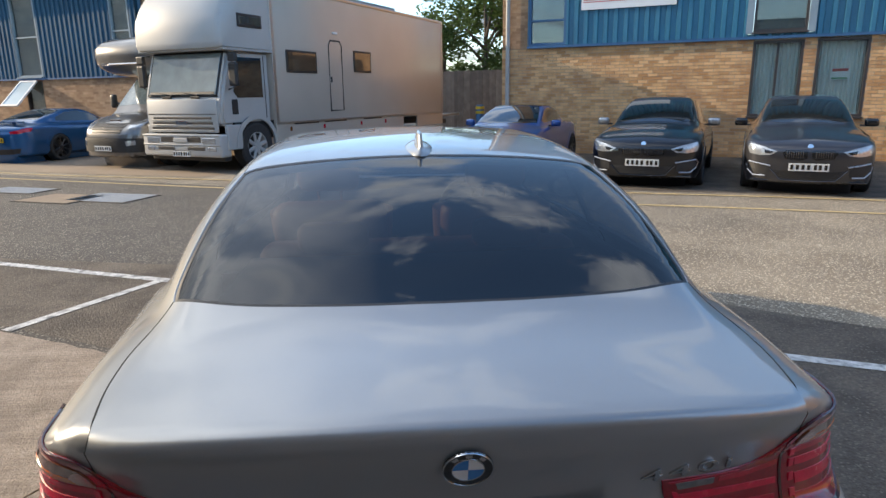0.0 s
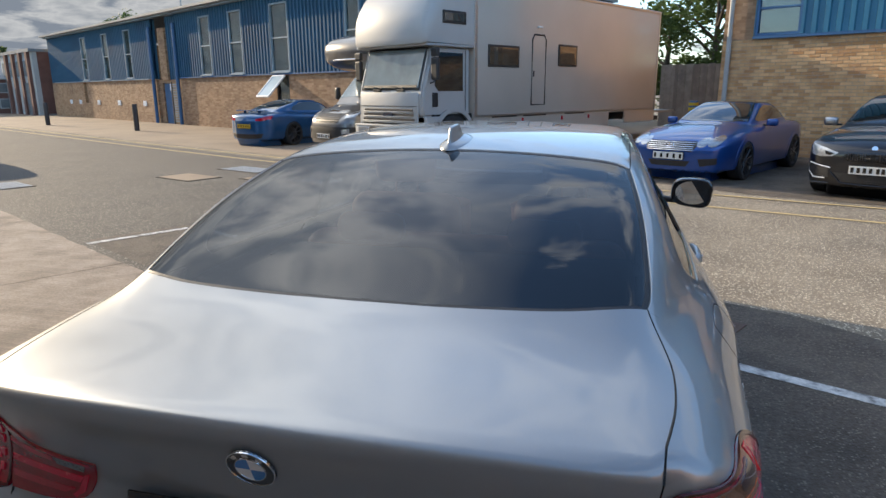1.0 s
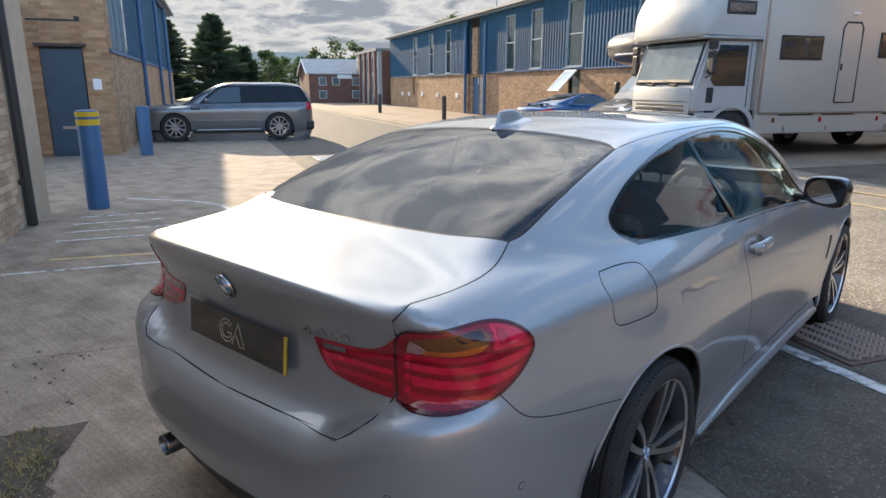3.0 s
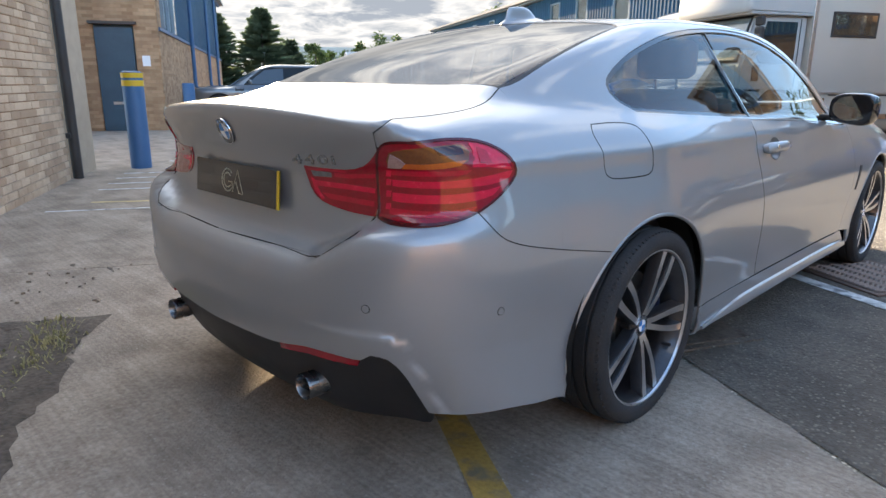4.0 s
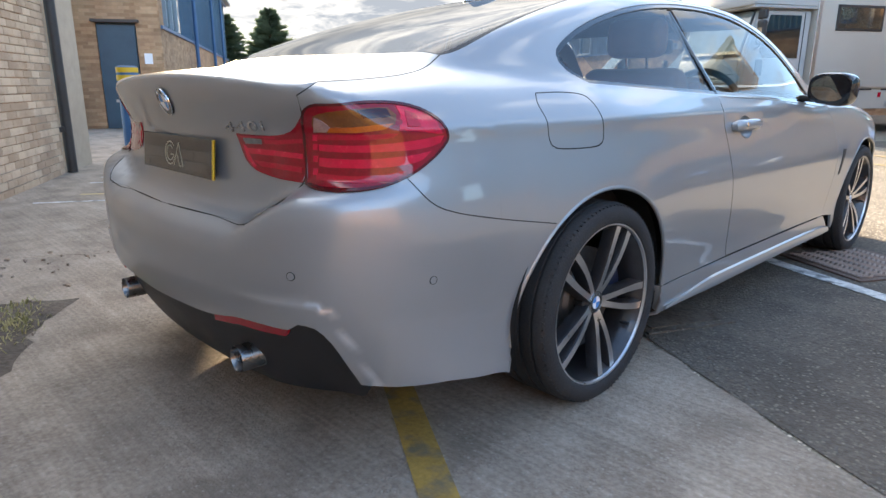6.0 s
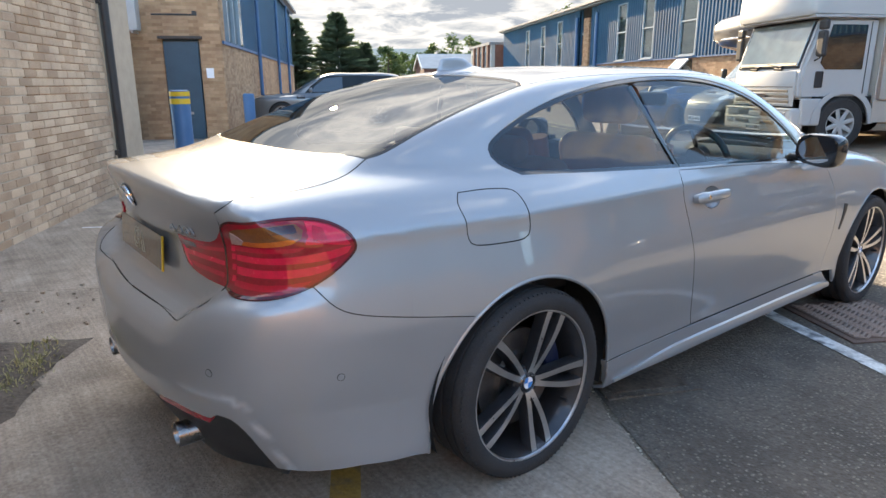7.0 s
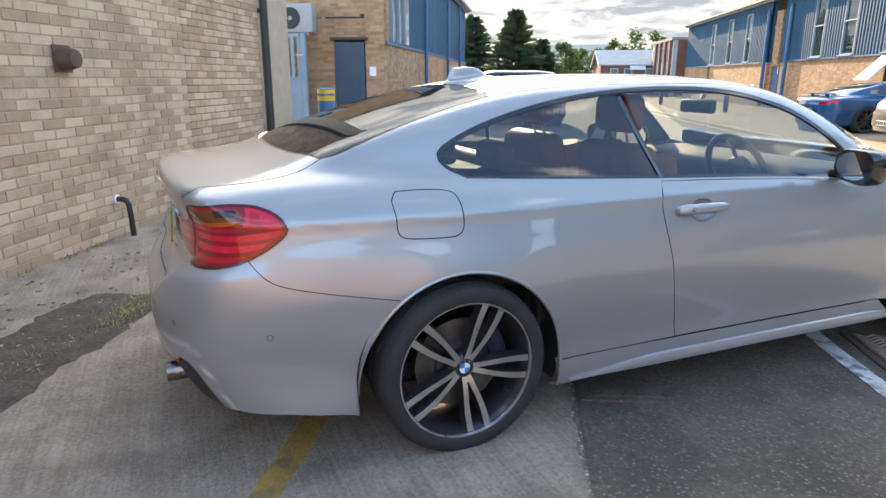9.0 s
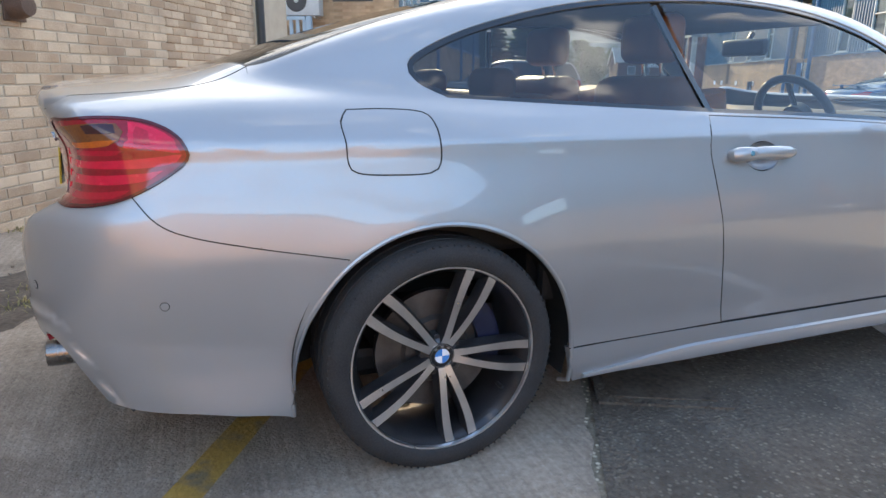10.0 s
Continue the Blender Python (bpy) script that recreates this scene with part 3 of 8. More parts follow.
CLAD_DARK = surf("dark_blue_cladding", (0.024, 0.085, 0.15), (0.040, 0.115, 0.19), 0.8, 50, 0.68, 0.08, spec=0.3, bump=0.05, stain=(0.03, 0.06, 0.1), stain_scale=0.5, stain_amt=0.5)
FRAME_BLUE = surf("blue_painted_steel", (0.03, 0.10, 0.22), (0.045, 0.13, 0.27), 3, 90, 0.45, 0.1, bump=0.05)
FRAME_GREY = surf("grey_blue_frame", (0.20, 0.27, 0.32), (0.28, 0.35, 0.40), 3, 90, 0.5, 0.1, bump=0.05)
FRAME_BROWN = surf("brown_frame", (0.035, 0.03, 0.028), (0.06, 0.05, 0.046), 3, 90, 0.5, 0.1, bump=0.05)
SOIL = surf("dark_soil", (0.052, 0.040, 0.030), (0.135, 0.105, 0.078), 7, 45, 0.95, 0.04, bump=1.0, bump_scale=45)
WORN_IRON = surf("worn_iron", (0.20, 0.135, 0.10), (0.31, 0.225, 0.175), 9, 140, 0.5, 0.12, metal=0.4, bump=0.2)
RUST = surf("rusted_iron", (0.085, 0.052, 0.038), (0.15, 0.095, 0.07), 8, 140, 0.65, 0.15, metal=0.35, bump=0.2)
GREYPIPE = surf("grey_pipe", (0.30, 0.30, 0.29), (0.4, 0.4, 0.39), 4, 90, 0.5, 0.1, bump=0.05)
DARKPIPE = surf("black_pipe", (0.014, 0.014, 0.015), (0.03, 0.03, 0.03), 6, 120, 0.45, 0.1, bump=0.1)

# ---- ground ----
def sheet(name, pts, z, material, label, category, kind="structure"):
    bm = bmesh.new()
    f = bm.faces.new([bm.verts.new((a, b, z)) for a, b in pts])
    f.normal_update()
    if f.normal.z < 0:
        f.normal_flip()
    bmesh.ops.triangulate(bm, faces=bm.faces[:])
    return tagged(part(name, bm, material, m=est(0, 0)), label, category, kind=kind)


sheet("ground", [(-900, -900), (900, -900), (900, 900), (-900, 900)], 0.0, ASPHALT, "worn grey asphalt yard and road with exposed stone chippings", "ground")


def rough_edge(p, q, n, amp, seed):
    rnd = random.Random(seed)
    return [(p[0] + (q[0] - p[0]) * i / n + rnd.uniform(-amp, amp), p[1] + (q[1] - p[1]) * i / n + rnd.uniform(-amp, amp)) for i in range(n)]


# concrete apron cast in bays, with open joints
def bay(a0, a1, b0, b1, edge=None, seed=0):
    pts = [(a0 + 0.0015, b0 + 0.0015), (a1 - 0.0015, b0 + 0.0015)]
    pts += edge if edge else [(a1 - 0.0015, b1 - 0.0015), (a0 + 0.0015, b1 - 0.0015)]
    bm = bmesh.new()
    z = 0.012
    lo = [bm.verts.new((a, b, 0.006)) for a, b in pts]
    hi = [bm.verts.new((a, b, z)) for a, b in pts]
    bm.faces.new(hi)
    for i in range(len(pts)):
        bm.faces.new((lo[i], lo[(i + 1) % len(pts)], hi[(i + 1) % len(pts)], hi[i]))
    bmesh.ops.triangulate(bm, faces=bm.faces[:])
    bmesh.ops.recalc_face_normals(bm, faces=bm.faces[:])
    return bm


apron = thing("concrete_apron", "stained weathered concrete apron cast in bays along the brick wall", "pavement", est(0, 0), kind="structure")
cuts = [-46, -38, -31, -25, -19.5, -15.3, -11.8, -8.1, -5.2, -2.12, 4.2, 9, 15]
edge_b = lambda a: 1.78 + 0.026 * min(a, 3)
for i, (c0, c1) in enumerate(zip(cuts, cuts[1:])):
    e = [(c1 - 0.008, edge_b(c1))] + rough_edge((c1 - 0.01, edge_b(c1)), (c0 + 0.01, edge_b(c0)), max(int((c1 - c0) / 0.12), 2), 0.012, i)[1:] + [(c0 + 0.008, edge_b(c0))]
    part("slab", bay(c0, c1, 0.36 if c0 < -6 or c0 > 4 else -1.985, 2.0, e), CONCRETE, apron)
    if c0 < -6 or c0 > 4:
        part("slab", bay(c0, c1, -12, 0.36), CONCRETE, apron)
    else:
        part("slab", bay(c0, c1, -12, -1.99), CONCRETE, apron)

soil = bmesh.new()
rnd = random.Random(5)
nx, ny = 70, 12
grid_v = []
for j in range(ny + 1):
    row = []
    for i in range(nx + 1):
        a = -1.22 + 5.2 * i / nx
        b = -1.20 + 0.60 * j / ny
        edge = min(i, nx - i, j, ny - j)
        row.append(soil.verts.new((a + rnd.uniform(-0.02, 0.02), b + rnd.uniform(-0.015, 0.015) + (0.06 * noise.noise(Vector((a * 3, 0, 0))) + 0.035 * noise.noise(Vector((a * 11, 5, 0))) if j in (0, ny) else 0),
                                   0.0135 + (rnd.uniform(0.0, 0.012) if edge > 0 else 0.0))))
    grid_v.append(row)
for j in range(ny):
    for i in range(nx):
        soil.faces.new((grid_v[j][i], grid_v[j][i + 1], grid_v[j + 1][i + 1], grid_v[j + 1][i]))
tagged(part("soil_strip", soil, SOIL, m=est(0, 0)), "strip of dark soil where the concrete is broken out", "soil", kind="structure")

sheet("road", [(-80, 1.2), (-2.4, 1.2), (-2.2, 2.4), (-5.6, 7.9), (-12, 7.6), (-20, 7.2), (-35, 6.7), (-80, 5.5)], 0.002, DARK_ROAD, "darker road surface with fine chippings", "road")
sheet("forecourt", [(-70, 6.9), (-35, 7.25), (-18, 7.8), (-12.5, 8.1), (-9.3, 8.6), (-8.3, 11), (-8.3, 30), (-70, 30)], 0.006, PAVING, "tan concrete forecourt along the blue building", "pavement")
sheet("tarmac_bays", [(-6.5, 1.74), (0.5, 1.80), (14, 2.2), (14, 3.75), (3.9, 3.60), (2.2, 4.0), (1.2, 4.02), (0.3, 4.15), (-0.4, 4.3), (-1.5, 4.2), (-6.5, 2.9)], 0.004, PATCH, "dark patched tarmac parking bays", "road")
sheet("bay_tarmac", [(-7.5, 10.1), (-2.3, 9.5), (0.5, 9.95), (20, 12.2), (20, 15.8), (-7.5, 15.8)], 0.004, PATCH, "dark tarmac in front of the brick building", "road")


def line(name, pts, width, z, material, label):
    return tagged(part(name, strip(pts, width, z), material, m=est(0, 0)), label, "road marking", kind="structure")


YL, WL = "faded yellow road line on asphalt", "worn white bay line"
line("yellow_line", [(-60, 5.6), (-35, 6.3), (-18, 6.85), (-13, 7.1), (-8, 7.55), (-3.2, 8.0), (0.5, 8.55), (8, 9.4), (20, 10.6)], 0.085, 0.007, LINE_PALE, YL)
line("yellow_line", [(-60, 6.2), (-35, 6.9), (-18, 7.45), (-12.3, 7.8), (-8.6, 8.4), (-4.2, 8.9), (-2.3, 9.2), (0.5, 9.65), (8, 10.6), (20, 11.9)], 0.085, 0.010, LINE_PALE, YL)
line("parking_line", [(-6.3, 2.80), (-4.1, 3.02), (-0.9, 3.14), (0.7, 3.26), (4.0, 3.5)], 0.095, 0.008, LINE_WHITE, WL)
line("parking_line", [(-6.3, 1.68), (-6.3, 2.75)], 0.085, 0.008, LINE_WHITE, WL)
line("parking_line", [(-4.1, 1.7), (-4.1, 2.97)], 0.085, 0.008, LINE_WHITE, WL)
line("bay_line", [(-0.9, 0.735), (0.1, 0.73), (0.7, 0.72), (1.9, 0.72)], 0.10, 0.016, LINE_YELLOW, "worn yellow bay line on concrete")
line("bay_line", [(-4.05, -1.66), (-4.07, -0.25)], 0.05, 0.016, LINE_WHITE, WL)
line("bay_line", [(-4.45, -1.40), (-4.40, -0.55)], 0.06, 0.016, LINE_PALE, "faded yellow line on concrete")
line("bay_line", [(-7.7, -1.15), (-7.2, -0.3), (-6.83, 0.01), (-5.98, 0.32), (-5.3, 0.45)], 0.06, 0.016, LINE_WHITE, WL)
for k in range(4):
    line("hatch_line", [(-5.2 - 0.42 * k, -1.5), (-5.25 - 0.42 * k, -0.35 - 0.12 * k)], 0.06, 0.016, LINE_WHITE, WL)

# covers in the ground
def flat_cover(a, b, w, d, turn, material, label, ribs=0, name="manhole_cover"):
    c = thing(name, label, "cover", est(a, b, 0.004, turn), kind="")
    part("frame", one_box(0, 0, 0.004, w + 0.08, d + 0.08, 0.008), RUST if material == RUST else PATCH, c)
    part("lid", one_box(0, 0, 0.007, w, d, 0.010, 0.002), material, c)
    if ribs:
        for i in range(ribs):
            bm = bmesh.new()
            x = -w / 2 + w * (i + 0.5) / ribs
            pts = [(x + (0.018 if k % 2 else -0.018), -d / 2 + 0.02 + (d - 0.04) * k / 10, 0.012) for k in range(11)]
            tube(pts, 0.009, 5, bm, flat=0.6)
            part("rib", bm, WORN_IRON if material == RUST else material, c)


flat_cover(-0.855, 3.58, 0.51, 0.52, 0, RUST, "rusted iron cover with zigzag ribs in the tarmac", 16)
flat_cover(-10.65, 4.75, 0.95, 0.62, 8, PAVING, "pale concrete cover slab in the asphalt")
flat_cover(-9.3, 5.75, 1.0, 0.75, 8, PAVING, "pale concrete cover slab in the asphalt")
flat_cover(-10.9, 6.1, 1.1, 0.55, 8, GREYPIPE, "worn steel grating cover in the asphalt", 8)
flat_cover(-8.6, 6.1, 1.1, 0.75, 8, GREYPIPE, "worn steel grating cover in the asphalt", 8)
flat_cover(-11.9, 2.2, 0.85, 0.5, 4, GREYPIPE, "worn steel grating cover in the asphalt", 7)
flat_cover(-0.45, 2.02, 0.42, 0.36, 4, SOIL, "worn brown patch beside the apron edge", 0, "ground_patch")


# ---- walls ----
def cells(a0, a1, z0, z1, holes):
    """Split a wall face into rectangles round its holes (a0, a1, z0, z1)."""
    xs = sorted({a0, a1, *[h[0] for h in holes], *[h[1] for h in holes]})
    out = []
    for x0, x1 in zip(xs, xs[1:]):
        hs = sorted([h for h in holes if h[0] <= x0 + 1e-6 and h[1] >= x1 - 1e-6], key=lambda h: h[2])
        z = z0
        for h in hs:
            if h[2] > z + 1e-6:
                out.append((x0, x1, z, h[2]))
            z = h[3]
        if z1 > z + 1e-6:
            out.append((x0, x1, z, z1))
    return out


def wall_bm(a0, a1, z0, z1, holes, b0, b1):
    bm = bmesh.new()
    for x0, x1, y0, y1 in cells(a0, a1, z0, z1, holes):
        box(bm, (x0 + x1) / 2, (b0 + b1) / 2, (y0 + y1) / 2, x1 - x0, abs(b1 - b0), y1 - y0)
    return bm


def brick_tex(name):
    m = surf(name, (0.36, 0.205, 0.11), (0.56, 0.37, 0.215), 3.0, 110, 0.9, 0.06, bump=0.3, space="object", stain=(0.2, 0.13, 0.09), stain_scale=0.6, stain_amt=0.4)
    n, l = m.node_tree.nodes, m.node_tree.links
    b = n["Principled BSDF"]
    src = b.inputs["Base Color"].links[0].from_socket
    tc = n.new("ShaderNodeTexCoord")
    sp = n.new("ShaderNodeSeparateXYZ")
    l.new(tc.outputs["Object"], sp.inputs[0])
    ad = n.new("ShaderNodeMath")
    l.new(sp.outputs["X"], ad.inputs[0])
    l.new(sp.outputs["Y"], ad.inputs[1])
    cb = n.new("ShaderNodeCombineXYZ")
    l.new(ad.outputs[0], cb.inputs[0])
    l.new(sp.outputs["Z"], cb.inputs[1])
    br = n.new("ShaderNodeTexBrick")
    br.inputs["Scale"].default_value = 1.0
    br.inputs["Brick Width"].default_value = 0.225
    br.inputs["Row Height"].default_value = 0.075
    br.inputs["Mortar Size"].default_value = 0.005
    br.inputs["Color1"].default_value = (1.0, 1.0, 1.0, 1)
    br.inputs["Color2"].default_value = (0.62, 0.58, 0.54, 1)
    br.inputs["Mortar"].default_value = (0.75, 0.78, 0.8, 1)
    l.new(cb.outputs[0], br.inputs["Vector"])
    mx = n.new("ShaderNodeMix")
    mx.data_type = "RGBA"
    mx.blend_type = "MULTIPLY"
    mx.inputs[0].default_value = 1.0
    l.new(src, mx.inputs[6])
    l.new(br.outputs["Color"], mx.inputs[7])
    l.new(mx.outputs[2], b.inputs["Base Color"])
    return m


BRICK_FAR = brick_tex("buff_brick_far")


def ribbed(a0, a1, z0, z1, b, pitch=0.24, depth=0.04, holes=(), rib=0.45):
    """Trapezoid sheet cladding facing -b, split round holes."""
    bm = bmesh.new()
    for x0, x1, y0, y1 in cells(a0, a1, z0, z1, list(holes)):
        pts = []
        k = math.floor(x0 / pitch)
        while k * pitch < x1 + pitch:
            s = k * pitch
            pts += [(s, 0.0), (s + pitch * (1 - rib) * 0.85, 0.0), (s + pitch * (1 - rib), depth), (s + pitch * 0.92, depth)]
            k += 1
        xs = np.array([p[0] for p in pts])
        ds = np.array([p[1] for p in pts])
        sel = [x0] + [x for x in xs if x0 < x < x1] + [x1]
        prev = None
        for x in sel:
            d = float(np.interp(x, xs, ds))
            cur = bm.verts.new((x, b - d, y0)), bm.verts.new((x, b - d, y1))
            if prev:
                bm.faces.new((prev[0], cur[0], cur[1], prev[1]))
            prev = cur
    return bm


def building(name, label):
    return thing(name, label, "building", est(0, 0), kind="structure")


def tall_window(parent, a0, a1, z0, z1, b, frame_mat, glass=None, bars=(0.45,), depth=0.10, sill=True, name="window", room=0.09):
    """A framed window set in an opening that faces -b."""
    glass = glass or WINDOW_GLASS
    w = new(name)
    w.parent = parent
    f = 0.055
    bm = bmesh.new()
    box(bm, a0 + f / 2, b, (z0 + z1) / 2, f, depth, z1 - z0)
    box(bm, a1 - f / 2, b, (z0 + z1) / 2, f, depth, z1 - z0)
    box(bm, (a0 + a1) / 2, b, z1 - f / 2, a1 - a0 - 2 * f, depth, f)
    box(bm, (a0 + a1) / 2, b, z0 + f / 2, a1 - a0 - 2 * f, depth, f)
    for t in bars:
        box(bm, (a0 + a1) / 2, b, z0 + (z1 - z0) * t, a1 - a0 - 2 * f, depth * 0.8, f * 0.8)
    part("frame", bm, frame_mat, w)
    cuts_z = [z0 + f] + [z0 + (z1 - z0) * t for t in bars] + [z1 - f]
    for y0, y1 in zip(cuts_z, cuts_z[1:]):
        part("pane", one_box((a0 + a1) / 2, b + 0.02, (y0 + y1) / 2, a1 - a0 - 2 * f, 0.008, y1 - y0 - 0.02), glass, w)
    # dark board close behind the glass, standing in for the unlit room
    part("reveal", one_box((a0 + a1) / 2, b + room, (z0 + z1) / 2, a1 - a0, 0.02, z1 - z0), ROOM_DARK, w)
    if sill:
        part("sill", one_box((a0 + a1) / 2, b - 0.06, z0 - 0.02, a1 - a0 + 0.06, 0.14, 0.035), frame_mat, w)
    return w


WINDOW_GLASS = glass_mat("window_glass", (0.86, 0.92, 0.92), 0.97)
# the shade of the rooms is put into this colour
ROOM_DARK = surf("painted_room_shade", (0.08, 0.09, 0.10), (0.20, 0.21, 0.21), 1.5, 20, 0.9, 0.05, bump=0.0)
CURTAIN = surf("pale_curtain", (0.62, 0.64, 0.60), (0.80, 0.81, 0.77), 2, 60, 0.9, 0.05, bump=0.1)
ROOF_GREY = surf("grey_roof_sheet", (0.16, 0.17, 0.18), (0.25, 0.26, 0.27), 0.7, 30, 0.6, 0.1, bump=0.1)
SIGN_WHITE = surf("white_sign_board", (0.70, 0.71, 0.73), (0.78, 0.79, 0.80), 2, 60, 0.4, 0.1, bump=0.02)
SIGN_RED = surf("red_sign_line", (0.42, 0.05, 0.05), (0.5, 0.07, 0.06), 5, 60, 0.5, 0.1, bump=0.0)

# near brick wall on the left, with its pier
NB = -1.97
near = building("wall_near", "long buff brick wall with a short pier and a black downpipe")
part("core", one_box(-0.5 + 3.7, NB - 0.1555, 2.3, 14.6, 0.30, 4.6), MORTAR, near)
part("coping", one_box(3.2, NB - 0.15, 4.64, 14.7, 0.40, 0.08), CONCRETE, near)
part("pier_core", one_box(-6.62, NB - 0.11, 2.3, 0.84, 0.30, 4.6), MORTAR, near)
part("return_wall", one_box(-6.90, NB - 2.3, 2.3, 0.28, 4.0, 4.6), BRICK_FAR, near)
part("downpipe", tube([(-6.13, NB + 0.06, 4.6), (-6.13, NB + 0.06, 0.02)], 0.055, 12), DARKPIPE, near, "black cast-iron downpipe", True)
for z in (0.5, 2.2, 3.9):
    part("pipe_bracket", one_box(-6.13, NB + 0.03, z, 0.17, 0.05, 0.06, 0.008), DARKPIPE, near)

vent = thing("wall_vent", "rusty brown hooded flue vent on the brick wall", "vent", est(-2.27, NB + 0.006, 1.49))
part("back_plate", one_box(0, 0.006, 0, 0.19, 0.012, 0.20, 0.004), RUST, vent)
part("hood", lathe([(0.0, 0.088), (0.07, 0.084), (0.125, 0.066), (0.135, 0.0)], 28, "Y"), RUST, vent, smooth=True)
wp = thing("waste_pipe", "black plastic waste pipe with pale collar at the wall foot", "pipe", est(-2.70, NB, 0))
part("pipe", tube([(0, 0.0, 0.335), (0, 0.07, 0.335), (0, 0.105, 0.32), (0, 0.118, 0.29), (-0.01, 0.12, 0.15), (-0.015, 0.12, 0.005)], 0.024, 12), DARKPIPE, wp, smooth=True)
part("collar", lathe([(0.0, 0.042), (0.014, 0.042), (0.018, 0.036), (0.018, 0.02)], 20, "Y"), WHITE, wp, "pale mortar collar", True, pose(0, 0.004, 0.335))

# left building beyond the wall
LB = -2.0
DOOR_TEAL = surf("dark_teal_door_paint", (0.02, 0.055, 0.085), (0.035, 0.08, 0.115), 3, 90, 0.45, 0.1, bump=0.05)
left = building("building_left", "two-storey brick and blue clad workshop with a blue door")
part("wall_end", wall_bm(-9.0, LB, 0, 5.0, [(-3.30, -2.50, 0, 2.28)], 0, 0.28), BRICK_FAR, left, m=pose(-14.0, 0, 0, 0, 0, 90))
part("wall_front", one_box(-25, LB - 0.14, 1.1, 21.7, 0.28, 2.2), BRICK_FAR, left)
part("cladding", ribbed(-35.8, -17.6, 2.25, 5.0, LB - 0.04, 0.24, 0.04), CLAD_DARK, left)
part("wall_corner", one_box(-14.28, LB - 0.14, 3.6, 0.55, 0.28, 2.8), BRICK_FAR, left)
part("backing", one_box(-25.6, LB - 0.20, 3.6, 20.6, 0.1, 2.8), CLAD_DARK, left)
part("roof", one_box(-25, -6.0, 5.05, 22.3, 8.6, 0.12), ROOF_GREY, left)
part("gutter", tube([(-35.8, LB + 0.06, 4.95), (-13.9, LB + 0.06, 4.95)], 0.06, 8), FRAME_BLUE, left)
part("flashing", one_box(-25, LB + 0.01, 2.22, 21.8, 0.06, 0.07), FRAME_BLUE, left)
for a in (-14.9, -15.8, -16.7):
    wv = new("window")
    wv.parent = left
    part("frame", one_box(a, LB - 0.01, 3.5, 0.07, 0.10, 2.45), FRAME_GREY, wv)
    part("pane", one_box(a - 0.45, LB - 0.03, 3.5, 0.80, 0.02, 2.40), WINDOW_GLASS, wv)
for a in (-20.2, -26.5, -31.5):
    part("downpipe", tube([(a, LB + 0.10, 4.9), (a, LB + 0.10, 0.02)], 0.06, 10), FRAME_BLUE, left, smooth=True)
ld = new("door_1")
ld.parent = left
part("door_lining", one_box(-14.10, -2.90, 1.14, 0.05, 0.90, 2.34), DOOR_TEAL, ld)
part("leaf", one_box(-13.98, -2.90, 1.12, 0.05, 0.76, 2.2), DOOR_TEAL, ld, "blue painted steel door")
part("letter_plate", one_box(-13.945, -2.90, 0.62, 0.012, 0.30, 0.06), STEEL, ld)
part("kick_panel", one_box(-13.948, -2.90, 0.30, 0.012, 0.70, 0.42), DOOR_TEAL, ld)
part("lintel", one_box(-13.93, -2.90, 2.31, 0.12, 0.95, 0.06), FRAME_BROWN, ld)
sgn = thing("door_notice", "small white notice on the brick beside the blue door", "sign", est(-13.70, -2.25, 1.52))
part("board", one_box(0, 0, 0, 0.015, 0.16, 0.22, 0.003), SIGN_WHITE, sgn)
hr = thing("wall_rail", "thin dark pipe run on the brick above the door", "pipe", est(-13.68, -2.9, 2.78))
part("bar", tube([(0, -0.50, 0), (0, 0.42, 0)], 0.02, 8), DARKPIPE, hr)
part("clip", one_box(0, 0.42, 0.03, 0.06, 0.10, 0.10, 0.01), DARKPIPE, hr)
ac = thing("air_conditioner", "grey outdoor air conditioning unit mounted high on brick", "air conditioner", est(-13.5, -4.05, 2.75))
part("case", one_box(0, 0, 0, 0.32, 0.85, 0.66, 0.02), GREYPIPE, ac, smooth=True)
part("fan_grille", lathe([(0.0, 0.0), (0.008, 0.05), (0.012, 0.22), (0.0, 0.25)], 32, "X"), BLACK, ac, m=pose(0.16, -0.12, 0.0))
part("fan_hub", lathe([(0.0, 0.05), (0.02, 0.05), (0.02, 0.0)], 20, "X"), GREYPIPE, ac, m=pose(0.165, -0.12, 0.0))
for k in (-0.3, 0.3):
    part("bracket", one_box(-0.06, k, -0.36, 0.42, 0.04, 0.05), STEEL, ac)
gate = thing("palisade_gate", "blue-grey steel sheet gate with palisade slots", "gate", est(-13.3, 0, 0))
part("gate_frame", one_box(0, -4.95, 2.36, 0.08, 2.0, 0.08), FRAME_GREY, gate)
for k in range(12):
    part("pale", one_box(0, -3.98 - 0.16 * k, 1.85, 0.03, 0.09, 1.0, 0.008), FRAME_GREY, gate)
part("sheet", one_box(-0.03, -4.95, 0.72, 0.02, 2.0, 1.36), FRAME_GREY, gate)
part("gate_post", one_box(0, -3.86, 1.2, 0.12, 0.12, 2.4, 0.01), FRAME_GREY, gate)
part("hinge", one_box(0.05, -3.95, 1.9, 0.03, 0.2, 0.05), STEEL, gate)
part("timber_stack", one_box(-1.6, -4.9, 1.1, 0.6, 1.6, 2.2, 0.02), surf("old_timber", (0.22, 0.13, 0.06), (0.36, 0.23, 0.11), 5, 60, 0.8, 0.1, bump=0.3), gate)


